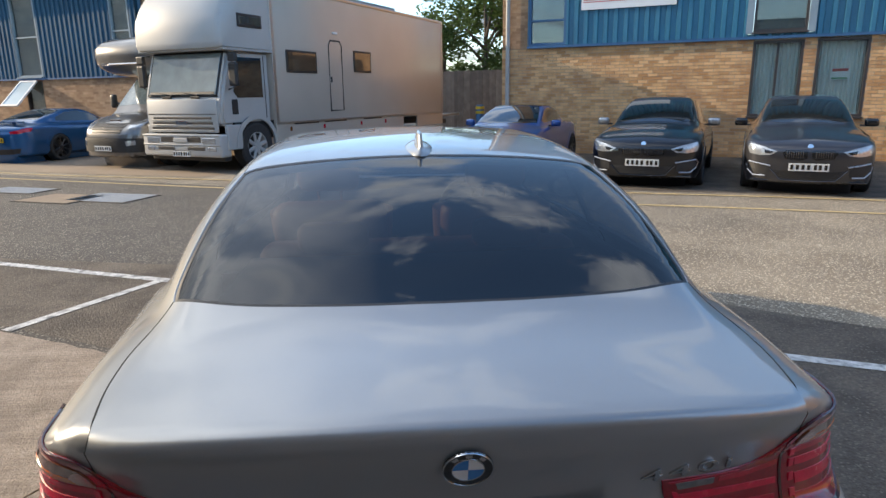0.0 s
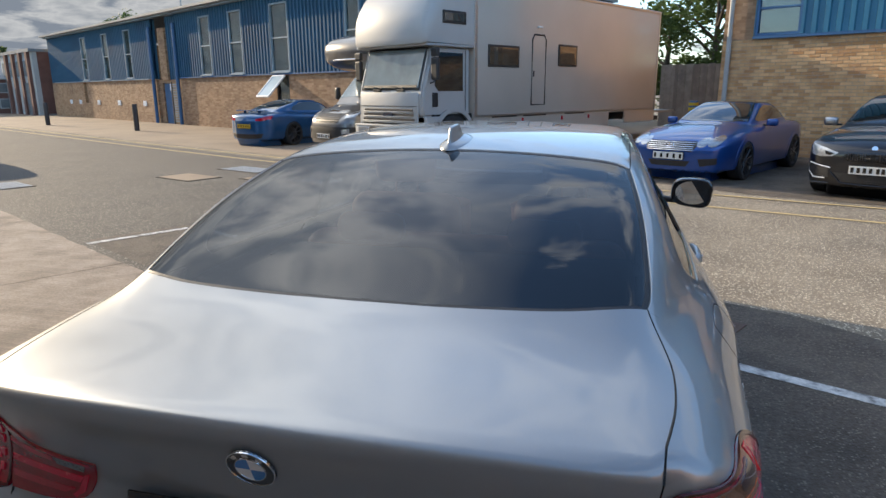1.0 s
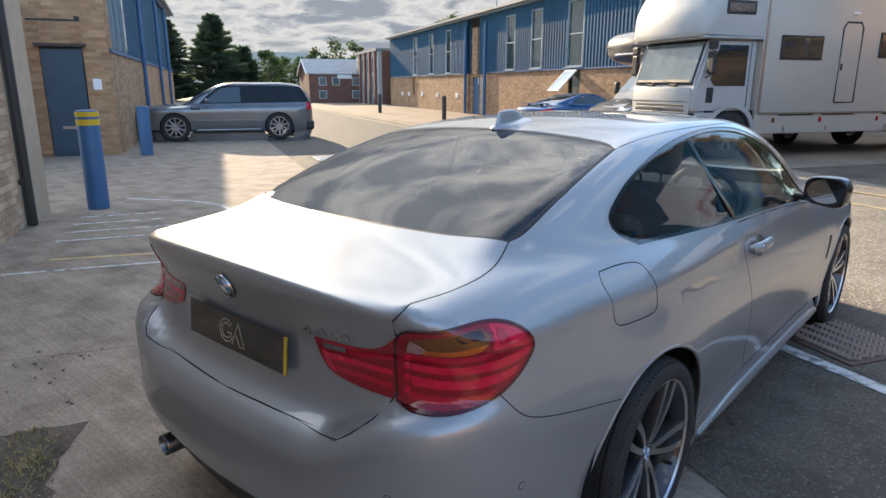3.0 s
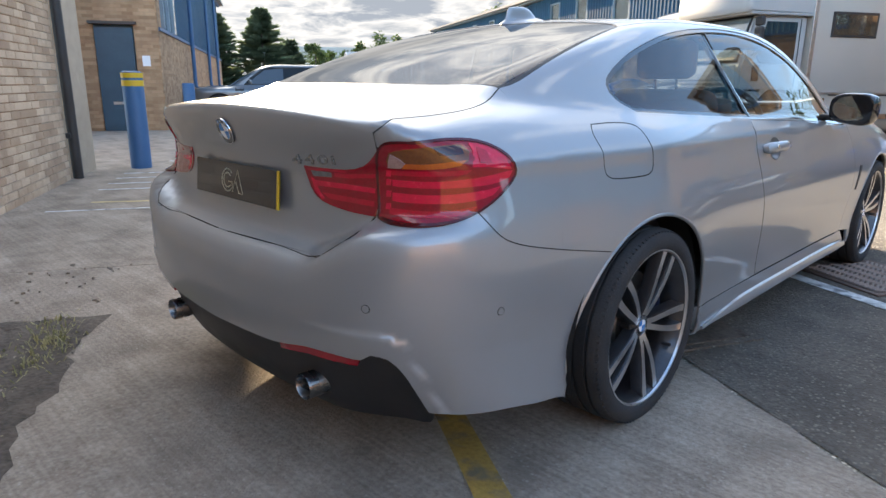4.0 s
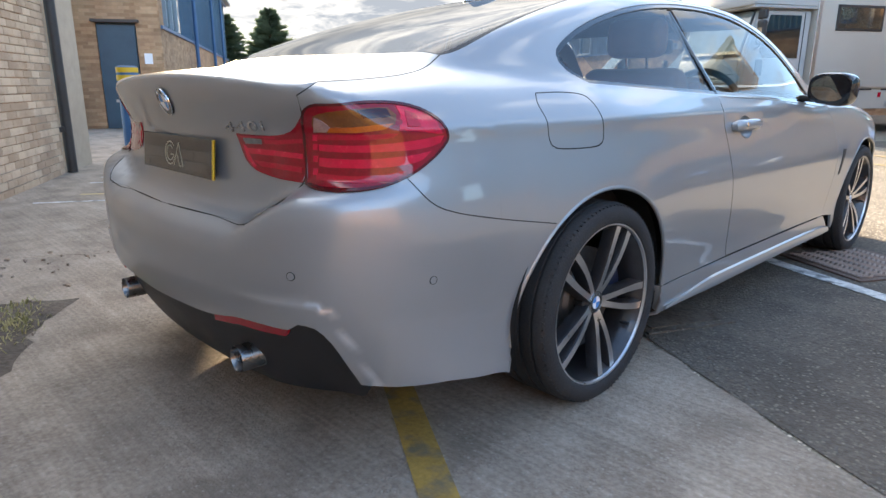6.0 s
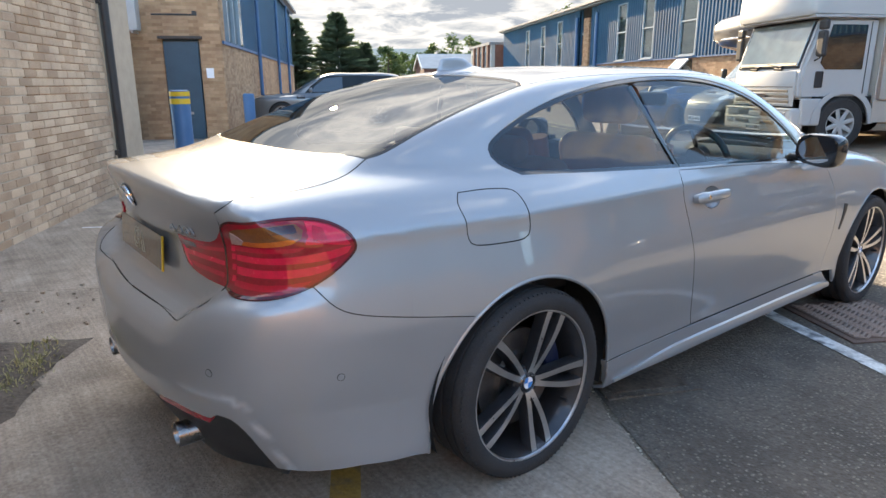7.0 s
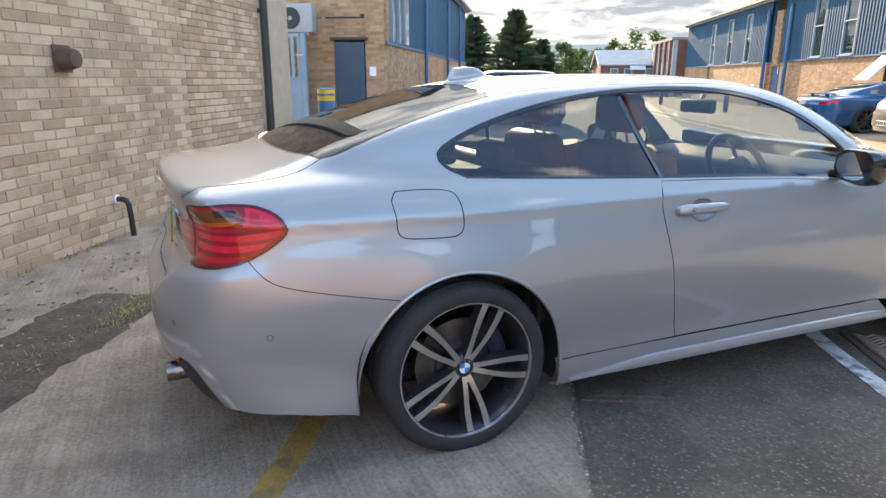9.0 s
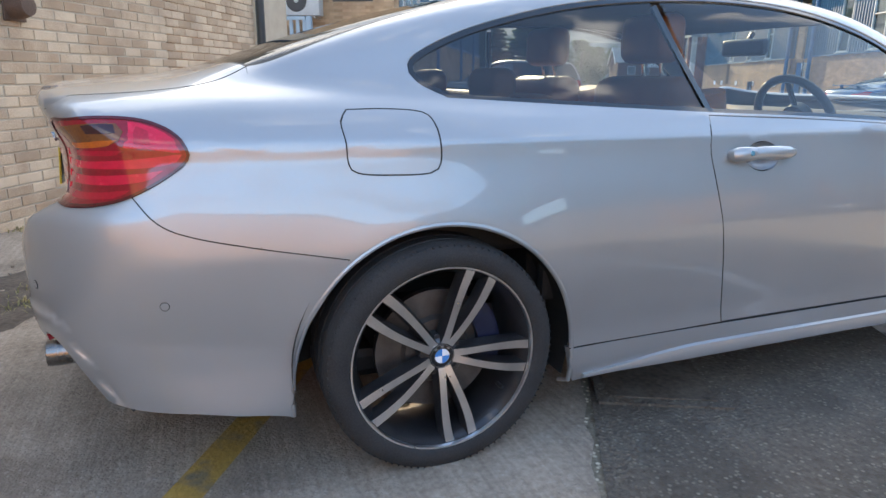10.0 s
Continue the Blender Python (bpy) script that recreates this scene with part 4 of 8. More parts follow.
def bollard(a, b, h, r, material, bands, label):
    o = thing("bollard", label, "bollard", est(a, b, 0.012), "bollards")
    part("post", lathe([(0, 0), (0, r), (h - 0.03, r), (h - 0.008, r * 0.93), (h, r * 0.75), (h, 0)], 32, "Z"), material, o, smooth=True)
    for z0, z1 in bands:
        part("band", lathe([(z0, r + 0.001), (z0, r + 0.004), (z1, r + 0.004), (z1, r + 0.001)], 32, "Z"), PLATE_YELLOW, o, "yellow reflective band", True)
    return o


B1 = "dark blue steel bollard with two yellow bands on concrete"
bollard(-7.05, -1.40, 1.20, 0.125, FRAME_BLUE, ((1.02, 1.09), (1.12, 1.18)), B1)
bollard(-13.75, -1.45, 1.05, 0.13, FRAME_BLUE, (), "plain blue steel bollard beside the brick corner")
bollard(-6.7, 17.0, 1.20, 0.12, FRAME_BLUE, ((0.95, 1.03), (1.08, 1.16)), "blue bollard with yellow bands beside the brick building")
for a, b in ((-26.4, 9.85), (-34.5, 8.8)):
    bollard(a, b, 1.05, 0.10, FRAME_BROWN, (), "dark steel bollard on the forecourt")

# long blue building at the back
CB = 13.3
back = building("building_back", "long low brick building with ribbed blue upper cladding")
wins = [(-42.90, -42.01), (-39.33, -38.44), (-36.09, -35.20), (-27.39, -26.38), (-24.76, -23.70), (-21.58, -20.36), (-17.0, -16.2)]
holes_c = [(a0, a1, 2.23, 4.69) for a0, a1 in wins] + [(-32.41, -29.84, 2.15, 4.98)]
part("brick_wall", wall_bm(-49.48, -15.9, -0.2, 2.15, [(-32.41, -29.84, -0.2, 2.15), (-21.36, -20.47, 1.0, 2.1), (-43.23, -42.68, 0.9, 2.1)], CB, CB + 0.28), BRICK_FAR, back)
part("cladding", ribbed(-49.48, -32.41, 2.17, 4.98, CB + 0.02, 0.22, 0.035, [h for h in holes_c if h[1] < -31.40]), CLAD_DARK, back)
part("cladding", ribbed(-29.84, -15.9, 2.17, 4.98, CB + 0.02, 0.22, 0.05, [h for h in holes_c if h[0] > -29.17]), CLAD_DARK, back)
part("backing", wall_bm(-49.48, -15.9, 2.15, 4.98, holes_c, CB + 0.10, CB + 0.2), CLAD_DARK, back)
part("end_wall", one_box(-49.37, CB + 5.1, 2.3, 0.28, 9.6, 5.2), BRICK_FAR, back)
part("end_wall", one_box(-16.04, CB + 5.1, 2.2, 0.28, 9.6, 5.4), BRICK_FAR, back)
part("roof", one_box(-32.7, CB + 4.9, 5.11, 33.9, 10.6, 0.10), ROOF_GREY, back)
part("fascia", one_box(-32.7, CB - 0.10, 5.06, 33.8, 0.22, 0.16), FRAME_GREY, back)
part("flashing", one_box(-40.89, CB - 0.03, 2.155, 15.3, 0.08, 0.05), FRAME_GREY, back)
part("flashing", one_box(-22.87, CB - 0.03, 2.155, 13.9, 0.08, 0.05), FRAME_BLUE, back)
for a0, a1 in wins:
    tall_window(back, a0, a1, 2.23, 4.69, CB + 0.03, FRAME_GREY, None, (0.5,))
for a in (-32.52, -29.73):
    part("downpipe", tube([(a, CB - 0.10, 4.6), (a, CB - 0.10, 0.02)], 0.085, 10), FRAME_BLUE, back, smooth=True)
part("entrance_panel", one_box(-31.46, CB + 0.08, 3.3, 0.75, 0.1, 2.4), BRICK_FAR, back)
part("entrance_cladding", ribbed(-31.01, -29.84, 2.1, 4.98, CB + 0.15), CLAD_DARK, back)
part("entrance_wall", wall_bm(-32.41, -29.84, -0.2, 2.1, [(-31.96, -31.07, -0.2, 1.95)], CB + 0.12, CB + 0.3), BRICK_FAR, back)
part("entrance_door", one_box(-31.52, CB + 0.2, 0.95, 0.78, 0.05, 1.95), FRAME_BLUE, back, "blue entrance door")
shut = new("grille_gate")
shut.parent = back
for k in range(16):
    part("slat", one_box(-30.34, CB + 0.02, 0.15 + 0.115 * k, 0.62, 0.03, 0.05), FRAME_GREY, shut)
part("side_frame", one_box(-30.73, CB + 0.02, 1.0, 0.05, 0.05, 2.0), FRAME_BROWN, shut)
part("notice", one_box(-30.96, CB + 0.09, 1.75, 0.25, 0.02, 0.32), SIGN_WHITE, back)
for a in (-45.91, -44.13, -40.89, -37.65, -34.08):
    v = part("wall_grille", one_box(a, CB - 0.015, 0.95, 0.42, 0.03, 0.26, 0.006), SIGN_WHITE, back, "small white louvre vent")
# open top-hung window
aw = new("open_window")
aw.parent = back
tall_window(back, -21.36, -20.47, 1.0, 2.1, CB + 0.06, FRAME_BROWN, None, (), sill=False, name="window_opening")
fr = bmesh.new()
box(fr, -0.40, 0, -0.55, 0.06, 0.05, 1.1)
box(fr, 0.40, 0, -0.55, 0.06, 0.05, 1.1)
box(fr, 0, 0, -0.03, 0.74, 0.05, 0.06)
box(fr, 0, 0, -1.07, 0.74, 0.05, 0.06)
part("sash_frame", fr, WHITE, aw, "white open sash", m=pose(-21.08, CB - 0.05, 2.1, -44.80))
# opaque pane; its pale blue imitates sky mirrored in the tilted glass
part("sash_pane", one_box(0, 0, -0.55, 0.74, 0.01, 1.0), surf("pane_painted_sky_reflection", (0.45, 0.55, 0.6), (0.55, 0.64, 0.68), 2, 30, 0.12, 0.05, bump=0.0), aw, m=pose(-21.08, CB - 0.05, 2.1, -44.80))
mast = thing("flag_pole", "thin grey pole rising behind the blue building", "pole", est(-33.0, 15.2, 0))
part("shaft", tube([(0, 0, 0), (0, 0, 9.5)], [0.05, 0.03], 8), GREYPIPE, mast)

shed = building("building_rear", "blue clad shed behind the parked motorhomes")
part("wall", ribbed(-30, -16.4, 0, 5.6, 25.0, 0.24, 0.05), CLAD_BLUE, shed)
part("core", one_box(-23.2, 27.1, 2.8, 13.6, 4.0, 5.6), CLAD_BLUE, shed)
part("roof", one_box(-23.2, 27.1, 5.7, 14.0, 4.5, 0.12), ROOF_GREY, shed)

# brick building on the right
RB = 15.8
right = building("building_right", "buff brick building with bright blue ribbed upper cladding")
holes_b = [(0.35, 1.36, 0.95, 2.60), (1.61, 2.59, 0.95, 2.62)]
part("core", wall_bm(-5.6, 22, 0, 2.63, holes_b, RB + 0.012, RB + 0.3), MORTAR, right)
part("side_wall", one_box(-5.46, RB + 6.3, 3.2, 0.28, 12.0, 6.4), BRICK_FAR, right)
part("corner_upper", one_box(-5.25, RB + 0.15, 4.5, 0.69, 0.30, 3.75), BRICK_FAR, right)
hb = [(-4.88, -3.92, 2.70, 5.4), (0.20, 1.50, 2.74, 5.4), (7.0, 8.2, 2.74, 5.4)]
part("cladding", ribbed(-4.9, 22, 2.70, 6.3, RB + 0.0, 0.24, 0.05, hb), CLAD_BLUE, right)
part("backing", wall_bm(-4.9, 22, 2.66, 6.3, hb, RB + 0.08, RB + 0.2), CLAD_BLUE, right)
part("flashing", one_box(8.55, RB - 0.04, 2.66, 26.9, 0.10, 0.06), FRAME_BLUE, right)
part("roof", one_box(8.2, RB + 6, 6.4, 27.8, 12.6, 0.15), ROOF_GREY, right)
tall_window(right, -4.88, -3.92, 2.70, 5.4, RB + 0.02, FRAME_BLUE, None, (0.22, 0.6), sill=False)
tall_window(right, 0.32, 1.38, 2.78, 5.4, RB + 0.02, FRAME_BROWN, None, (0.5,), sill=True)
for a in (0.24, 1.46):
    part("window_post", one_box(a, RB - 0.02, 4.1, 0.14, 0.12, 2.7), FRAME_GREY, right)
for a0, a1 in ((0.35, 1.36), (1.61, 2.59)):
    w = tall_window(right, a0, a1, 0.95, 2.60, RB + 0.05, FRAME_BROWN, None, (), sill=True, room=0.30)
    cur = bmesh.new()
    prev = None
    for i in range(61):
        a = a0 + 0.06 + (a1 - a0 - 0.12) * i / 60
        c = cur.verts.new((a, RB + 0.14 + 0.022 * math.sin(i * 1.3), 0.98)), cur.verts.new((a, RB + 0.14 + 0.016 * math.sin(i * 1.3), 2.57))
        if prev:
            cur.faces.new((prev[0], c[0], c[1], prev[1]))
        prev = c
    part("curtain", cur, CURTAIN, w, smooth=True)
part("window_bar", one_box(0.855, RB + 0.06, 1.78, 0.05, 0.06, 1.6), FRAME_BROWN, right)
notice = thing("window_notice", "white paper notice with red heading and green foot in a window", "notice", est(2.10, RB + 0.085, 1.85))
part("paper", one_box(0, 0, 0, 0.36, 0.004, 0.26), SIGN_WHITE, notice)
part("heading", one_box(0, -0.004, 0.085, 0.30, 0.003, 0.06), SIGN_RED, notice)
part("foot", one_box(0, -0.004, -0.09, 0.30, 0.003, 0.04), surf("green_print", (0.08, 0.26, 0.11), (0.1, 0.3, 0.14), 5, 60, 0.6, 0.1, bump=0.0), notice)
part("downpipe", tube([(-5.42, RB - 0.09, 6.3), (-5.42, RB - 0.09, 0.02)], 0.055, 12), GREYPIPE, right, "pale grey downpipe", True)
sg = thing("sign_board", "white sign board with thin red lines on blue cladding", "sign", est(-2.44, RB - 0.075, 4.15))
part("board", one_box(0, 0, 0, 2.2, 0.03, 1.35, 0.004), SIGN_WHITE, sg)
for k in range(3):
    part("red_line", one_box(-0.1, -0.018, -0.50 + 0.05 * k, 1.9, 0.004, 0.018), SIGN_RED, sg)

# fence, far buildings
fence = thing("timber_fence", "tall weathered close-boarded timber fence", "fence", est(0, 26.0, 0))
OLDWOOD = surf("grey_weathered_timber", (0.13, 0.11, 0.09), (0.24, 0.21, 0.17), 4, 60, 0.85, 0.08, bump=0.3, rand=0.4)
plank = one_box(0, 0, 0, 0.145, 0.02, 2.5, 0.003)
p0 = part("plank", plank, OLDWOOD, fence, m=pose(-12, 0, 1.25))
for k in range(1, 40):
    o = new("plank", p0.data)
    o.parent = fence
    o.matrix_basis = pose(-12 + 0.15 * k, 0.012 * (k % 2), 1.25 + 0.01 * ((k * 7) % 3))
part("rail", one_box(-9, 0.04, 0.5, 6.2, 0.05, 0.09), OLDWOOD, fence)

# unseen building, added to bounce sun and reflect in the car's side
beyond = building("building_beyond", "plain unseen brick building added on the far right for reflections and bounce")
part("wall", one_box(19.2, -8.0, 2.6, 0.3, 44, 5.2), BRICK_FAR, beyond)
part("roof", one_box(21.5, -8.0, 5.25, 5.0, 44.4, 0.15), ROOF_GREY, beyond)
house = building("far_house", "far red-brown brick house with a pale slate gable roof")
house.matrix_basis = est(0, 0) @ Matrix.Diagonal((1, 1, 0.82, 1))
PALE_SLATE = surf("pale_slate_roof", (0.24, 0.24, 0.24), (0.36, 0.36, 0.35), 1.5, 20, 0.7, 0.1, bump=0.2)
RENDER_GREY = surf("dull_white_render", (0.36, 0.36, 0.35), (0.46, 0.46, 0.44), 0.8, 20, 0.85, 0.1, bump=0.1)
DULLBRICK = surf("red_brown_brick", (0.13, 0.06, 0.045), (0.2, 0.1, 0.075), 2, 30, 0.9, 0.05, bump=0.1)
hw = bmesh.new()
box(hw, -61.5, 11.3, 1.45, 7.0, 6.6, 3.3)
part("wall", hw, DULLBRICK, house)
part("gable", prism([(-3.5, 0), (3.5, 0), (0, 1.6)], 6.58), DULLBRICK, house, m=pose(-61.5, 14.59, 3.1))
for sgn_k in (1, -1):
    part("roof_slope", one_box(0, 0, 0, 4.1, 7.0, 0.12), PALE_SLATE, house, m=pose(-61.5 + sgn_k * 1.80, 11.3, 3.92, 0, sgn_k * 24.5, 0))
    part("barge_board", one_box(0, 0, 0, 4.1, 0.06, 0.20), WHITE, house, m=pose(-61.5 + sgn_k * 1.80, 7.78, 3.86, 0, sgn_k * 24.5, 0))
for a, z in ((9.2, 2.3), (10.4, 2.3), (12.2, 2.3), (9.2, 0.9), (12.2, 0.9)):
    wv = new("window")
    wv.parent = house
    part("frame", one_box(-57.97, a, z, 0.06, 0.7, 0.9), RENDER_GREY, wv)
    # solid pane, coloured dark for the shaded room behind it
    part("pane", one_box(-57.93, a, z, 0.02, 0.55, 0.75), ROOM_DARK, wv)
part("signboard", one_box(-57.9, 11.2, 2.9, 0.08, 1.3, 0.6), SIGN_WHITE, house)
office = building("far_office", "far flat-roofed white and brown office block")
part("wall", one_box(-54.5, 15.0, 2.0, 8.5, 5.0, 4.4), RENDER_GREY, office)
part("brown_bay", one_box(-50.3, 13.4, 2.2, 0.3, 1.2, 4.2), DULLBRICK, office)
part("roof", one_box(-54.5, 15.0, 4.3, 8.8, 5.4, 0.2), ROOF_GREY, office)
for k in range(3):
    wv = new("window")
    wv.parent = office
    part("frame", one_box(-50.22, 14.5 + 0.9 * k, 3.1, 0.05, 0.8, 1.2), FRAME_GREY, wv)
    # room shade painted as the colour of the pane
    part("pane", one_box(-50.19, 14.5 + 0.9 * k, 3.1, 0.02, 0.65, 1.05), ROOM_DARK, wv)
for k in range(4):
    wv = new("window")
    wv.parent = office
    part("frame", one_box(-57.6 + 1.9 * k, 12.47, 3.15, 1.2, 0.05, 1.2), FRAME_GREY, wv)
    # opaque pane carrying the dimness of the room as colour
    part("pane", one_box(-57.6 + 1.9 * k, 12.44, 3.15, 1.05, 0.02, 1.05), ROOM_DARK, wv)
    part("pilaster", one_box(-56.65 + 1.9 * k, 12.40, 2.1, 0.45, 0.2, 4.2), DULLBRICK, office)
# flat dark panel in place of the shade inside the entrance
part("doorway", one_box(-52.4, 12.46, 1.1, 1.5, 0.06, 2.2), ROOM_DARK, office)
hill = building("far_warehouse", "far pale grey warehouse roof behind the trees")
part("wall", one_box(-120, 8.0, 3.0, 12, 16, 8.0), GREYPIPE, hill)


# ---- planting ----
LEAF = surf("green_leaves", (0.045, 0.075, 0.02), (0.10, 0.145, 0.045), 1.2, 14, 0.6, 0.1, bump=0.0, island=0.5)
NEEDLE = surf("dark_conifer", (0.07, 0.10, 0.06), (0.125, 0.16, 0.095), 1.2, 14, 0.7, 0.1, bump=0.0, island=0.5)
BARK = surf("grey_bark", (0.05, 0.04, 0.03), (0.10, 0.08, 0.06), 6, 60, 0.9, 0.05, bump=0.5)
GRASS = surf("dry_green_grass", (0.20, 0.19, 0.07), (0.50, 0.44, 0.23), 20, 90, 0.7, 0.1, bump=0.0, island=0.6)


def lit_through(m, share=0.5):
    """Let light pass through thin leaves."""
    n, l = m.node_tree.nodes, m.node_tree.links
    b = n["Principled BSDF"]
    tl = n.new("ShaderNodeBsdfTranslucent")
    l.new(b.inputs["Base Color"].links[0].from_socket, tl.inputs["Color"])
    mx = n.new("ShaderNodeMixShader")
    mx.inputs[0].default_value = share
    l.new(b.outputs[0], mx.inputs[1])
    l.new(tl.outputs[0], mx.inputs[2])
    l.new(mx.outputs[0], n["Material Output"].inputs["Surface"])


for leafy, share in ((LEAF, 0.5), (NEEDLE, 0.65), (GRASS, 0.5)):
    lit_through(leafy, share)


def leaf_cloud(centres, count, size, seed):
    rnd = random.Random(seed)
    v, f = [], []
    for _ in range(count):
        c, r = rnd.choice(centres)
        d = Vector((rnd.gauss(0, 1), rnd.gauss(0, 1), rnd.gauss(0, 1)))
        p = Vector(c) + d.normalized() * r * rnd.uniform(0.35, 1.05)
        ax = Vector((rnd.uniform(-1, 1), rnd.uniform(-1, 1), rnd.uniform(-0.6, 0.6))).normalized()
        bx = ax.orthogonal().normalized()
        s = size * rnd.uniform(0.5, 1.3)
        i = len(v)
        v += [p - ax * s, p + bx * s * 0.45, p + ax * s, p - bx * s * 0.45]
        f.append((i, i + 1, i + 2, i + 3))
    return v, f


def broad_tree(a, b, h, spread, seed, label, count=2600, leaf=0.16, trunk_h=0.3):
    rnd = random.Random(seed)
    t = thing("tree", label, "tree", est(a, b, 0, rnd.uniform(0, 360)))
    part("trunk", tube([(0, 0, 0), (0.05, 0, h * 0.25), (0.0, 0.08, h * 0.5), (0.05, 0.05, h * 0.8)], [h * 0.03, h * 0.024, h * 0.016, h * 0.005], 8), BARK, t, smooth=True)
    cs = []
    for k in range(16):
        ang, zz = rnd.uniform(0, 6.28), h * rnd.uniform(trunk_h, 0.92)
        r = spread * math.sin(math.pi * min(max((zz / h - 0.12) / 0.95, 0.05), 0.95)) * rnd.uniform(0.45, 0.95)
        p = (r * math.cos(ang), r * math.sin(ang), zz)
        if k < 9:
            part("limb", tube([(0, 0, zz * 0.7), (p[0] * 0.6, p[1] * 0.6, zz * 0.9), p], [h * 0.012, h * 0.007, h * 0.002], 6), BARK, t)
        cs.append((p, spread * rnd.uniform(0.22, 0.42)))
    v, f = leaf_cloud(cs, count, leaf, seed)
    mesh_ob("crown", v, f, LEAF, t)
    return t


def conifer(a, b, h, spread, seed, label, count=9000):
    rnd = random.Random(seed)
    t = thing("tree", label, "tree", est(a, b, 0))
    part("trunk", tube([(0, 0, 0), (0, 0, h * 0.5), (0, 0, h)], [h * 0.022, h * 0.013, 0.02], 8), BARK, t, smooth=True)
    v, f = [], []
    boughs = []
    for k in range(260):
        z = h * (0.03 + 0.96 * (k / 260)**0.95)
        r = spread * (1 - z / h)**0.75 * rnd.uniform(0.6, 1.15) + 0.10
        ang = rnd.uniform(0, 6.28)
        boughs.append((z, r, ang))
    for z, r, ang in boughs[::10]:
        part("limb", tube([(0, 0, z), (r * 0.9 * math.cos(ang), r * 0.9 * math.sin(ang), z + r * 0.06)], [0.05, 0.012], 5), BARK, t)
    for _ in range(count):
        z, r, ang = rnd.choice(boughs)
        s = rnd.uniform(0.08, 1.0)
        q = rnd.gauss(0, 0.20) * (0.35 + s * 0.9) * r * 0.45
        p = Vector((r * s * math.cos(ang) - q * math.sin(ang), r * s * math.sin(ang) + q * math.cos(ang), z + 0.10 * r * s + rnd.gauss(0, 0.09) * (1.2 - s)))
        d = Vector((math.cos(ang), math.sin(ang), rnd.uniform(-0.1, 0.7))).normalized()
        sd = d.orthogonal().normalized() * 0.10
        L = rnd.uniform(0.25, 0.60)
        i = len(v)
        v += [p - sd, p + sd, p + d * L + sd * 0.2, p + d * L - sd * 0.2]
        f.append((i, i + 1, i + 2, i + 3))
    mesh_ob("crown", v, f, NEEDLE, t)
    return t


CF, BT = "dark green conifer with drooping ragged boughs", "leafy green tree with an open uneven crown"
conifer(-70, 0.2, 8.3, 3.9, 3, CF, 20000)
conifer(-68, -4.2, 7.6, 3.2, 4, CF, 15000)
conifer(-72, 3.0, 5.4, 2.8, 7, CF, 11000)
conifer(-74, -6.5, 8.5, 3.2, 8, CF, 12000)
broad_tree(-70, 5.6, 5.2, 1.7, 11, BT, 1800, 0.2, 0.2)
broad_tree(-76, 10.0, 5.2, 2.6, 12, BT, 2200, 0.22, 0.12)
broad_tree(-78, 13.2, 6.8, 2.8, 13, BT, 2600, 0.22, 0.12)
broad_tree(-80, 16.6, 6.8, 2.2, 14, BT, 2200, 0.22, 0.12)
broad_tree(-82, 7.4, 5.0, 2.6, 15, BT, 2200, 0.22, 0.1)
broad_tree(-42, 15.8, 6.6, 1.5, 16, BT, 1500, 0.16, 0.5)
broad_tree(-11.5, 30, 7.5, 3.4, 17, BT, 7000, 0.14, 0.12)
broad_tree(-8.0, 31, 7.0, 3.0, 18, BT, 6000, 0.14, 0.12)
broad_tree(-14.5, 31.5, 7.0, 2.6, 19, BT, 4000, 0.14, 0.12)

# weeds
def tufts(name, spots, label, seed):
    rnd = random.Random(seed)
    v, f = [], []
    for a, b, n, hgt in spots:
        for _ in range(n):
            p = Vector((a + rnd.gauss(0, 0.06), b + rnd.gauss(0, 0.035), 0.013))
            d = Vector((rnd.gauss(0, 0.6), rnd.gauss(0, 0.6), 0.8)).normalized()
            sd = d.cross(Vector((0, 0, 1))).normalized() * 0.003
            L = hgt * rnd.uniform(0.4, 1.2)
            mid = p + d * L * 0.6
            tip = p + d * L + Vector((0, 0, -L * 0.25))
            i = len(v)
            v += [p - sd, p + sd, mid + sd * 0.8, mid - sd * 0.8, tip]
            f += [(i, i + 1, i + 2, i + 3), (i + 3, i + 2, i + 4)]
    return tagged(mesh_ob(name, v, f, GRASS, m=est(0, 0)), label, "grass", kind="stuff")


rnd = random.Random(21)
tufts("weeds", [(-1.15 + rnd.uniform(0, 1.7), -0.70 + rnd.uniform(-0.20, 0.04), 12, 0.045) for _ in range(26)]
      + [(-1.15 + rnd.uniform(0, 0.5), -0.72 + rnd.uniform(-0.10, 0.03), 30, 0.055) for _ in range(10)]
      + [(-1.1 + rnd.uniform(0, 4.0), -1.15 + rnd.uniform(0.0, 0.40), 8, 0.035) for _ in range(12)]
      + [(-2.1 + rnd.uniform(-0.3, 1.4), NB + 0.05, 28, 0.055) for _ in range(9)],
      "tufts of dry green grass in the broken concrete and wall foot", 22)
deb = bmesh.new()
for k in range(190):
    r = random.Random(100 + k)
    box(deb, -2.2 + r.uniform(0, 3.6), -1.85 + r.uniform(0, 1.25), 0.018, r.uniform(0.006, 0.026), r.uniform(0.006, 0.026), r.uniform(0.006, 0.014), 0.0, pose(0, 0, 0))
tagged(part("rubble", deb, CONCRETE, m=est(0, 0)), "small crumbs of concrete and stone on the ground", "rubble", kind="stuff")

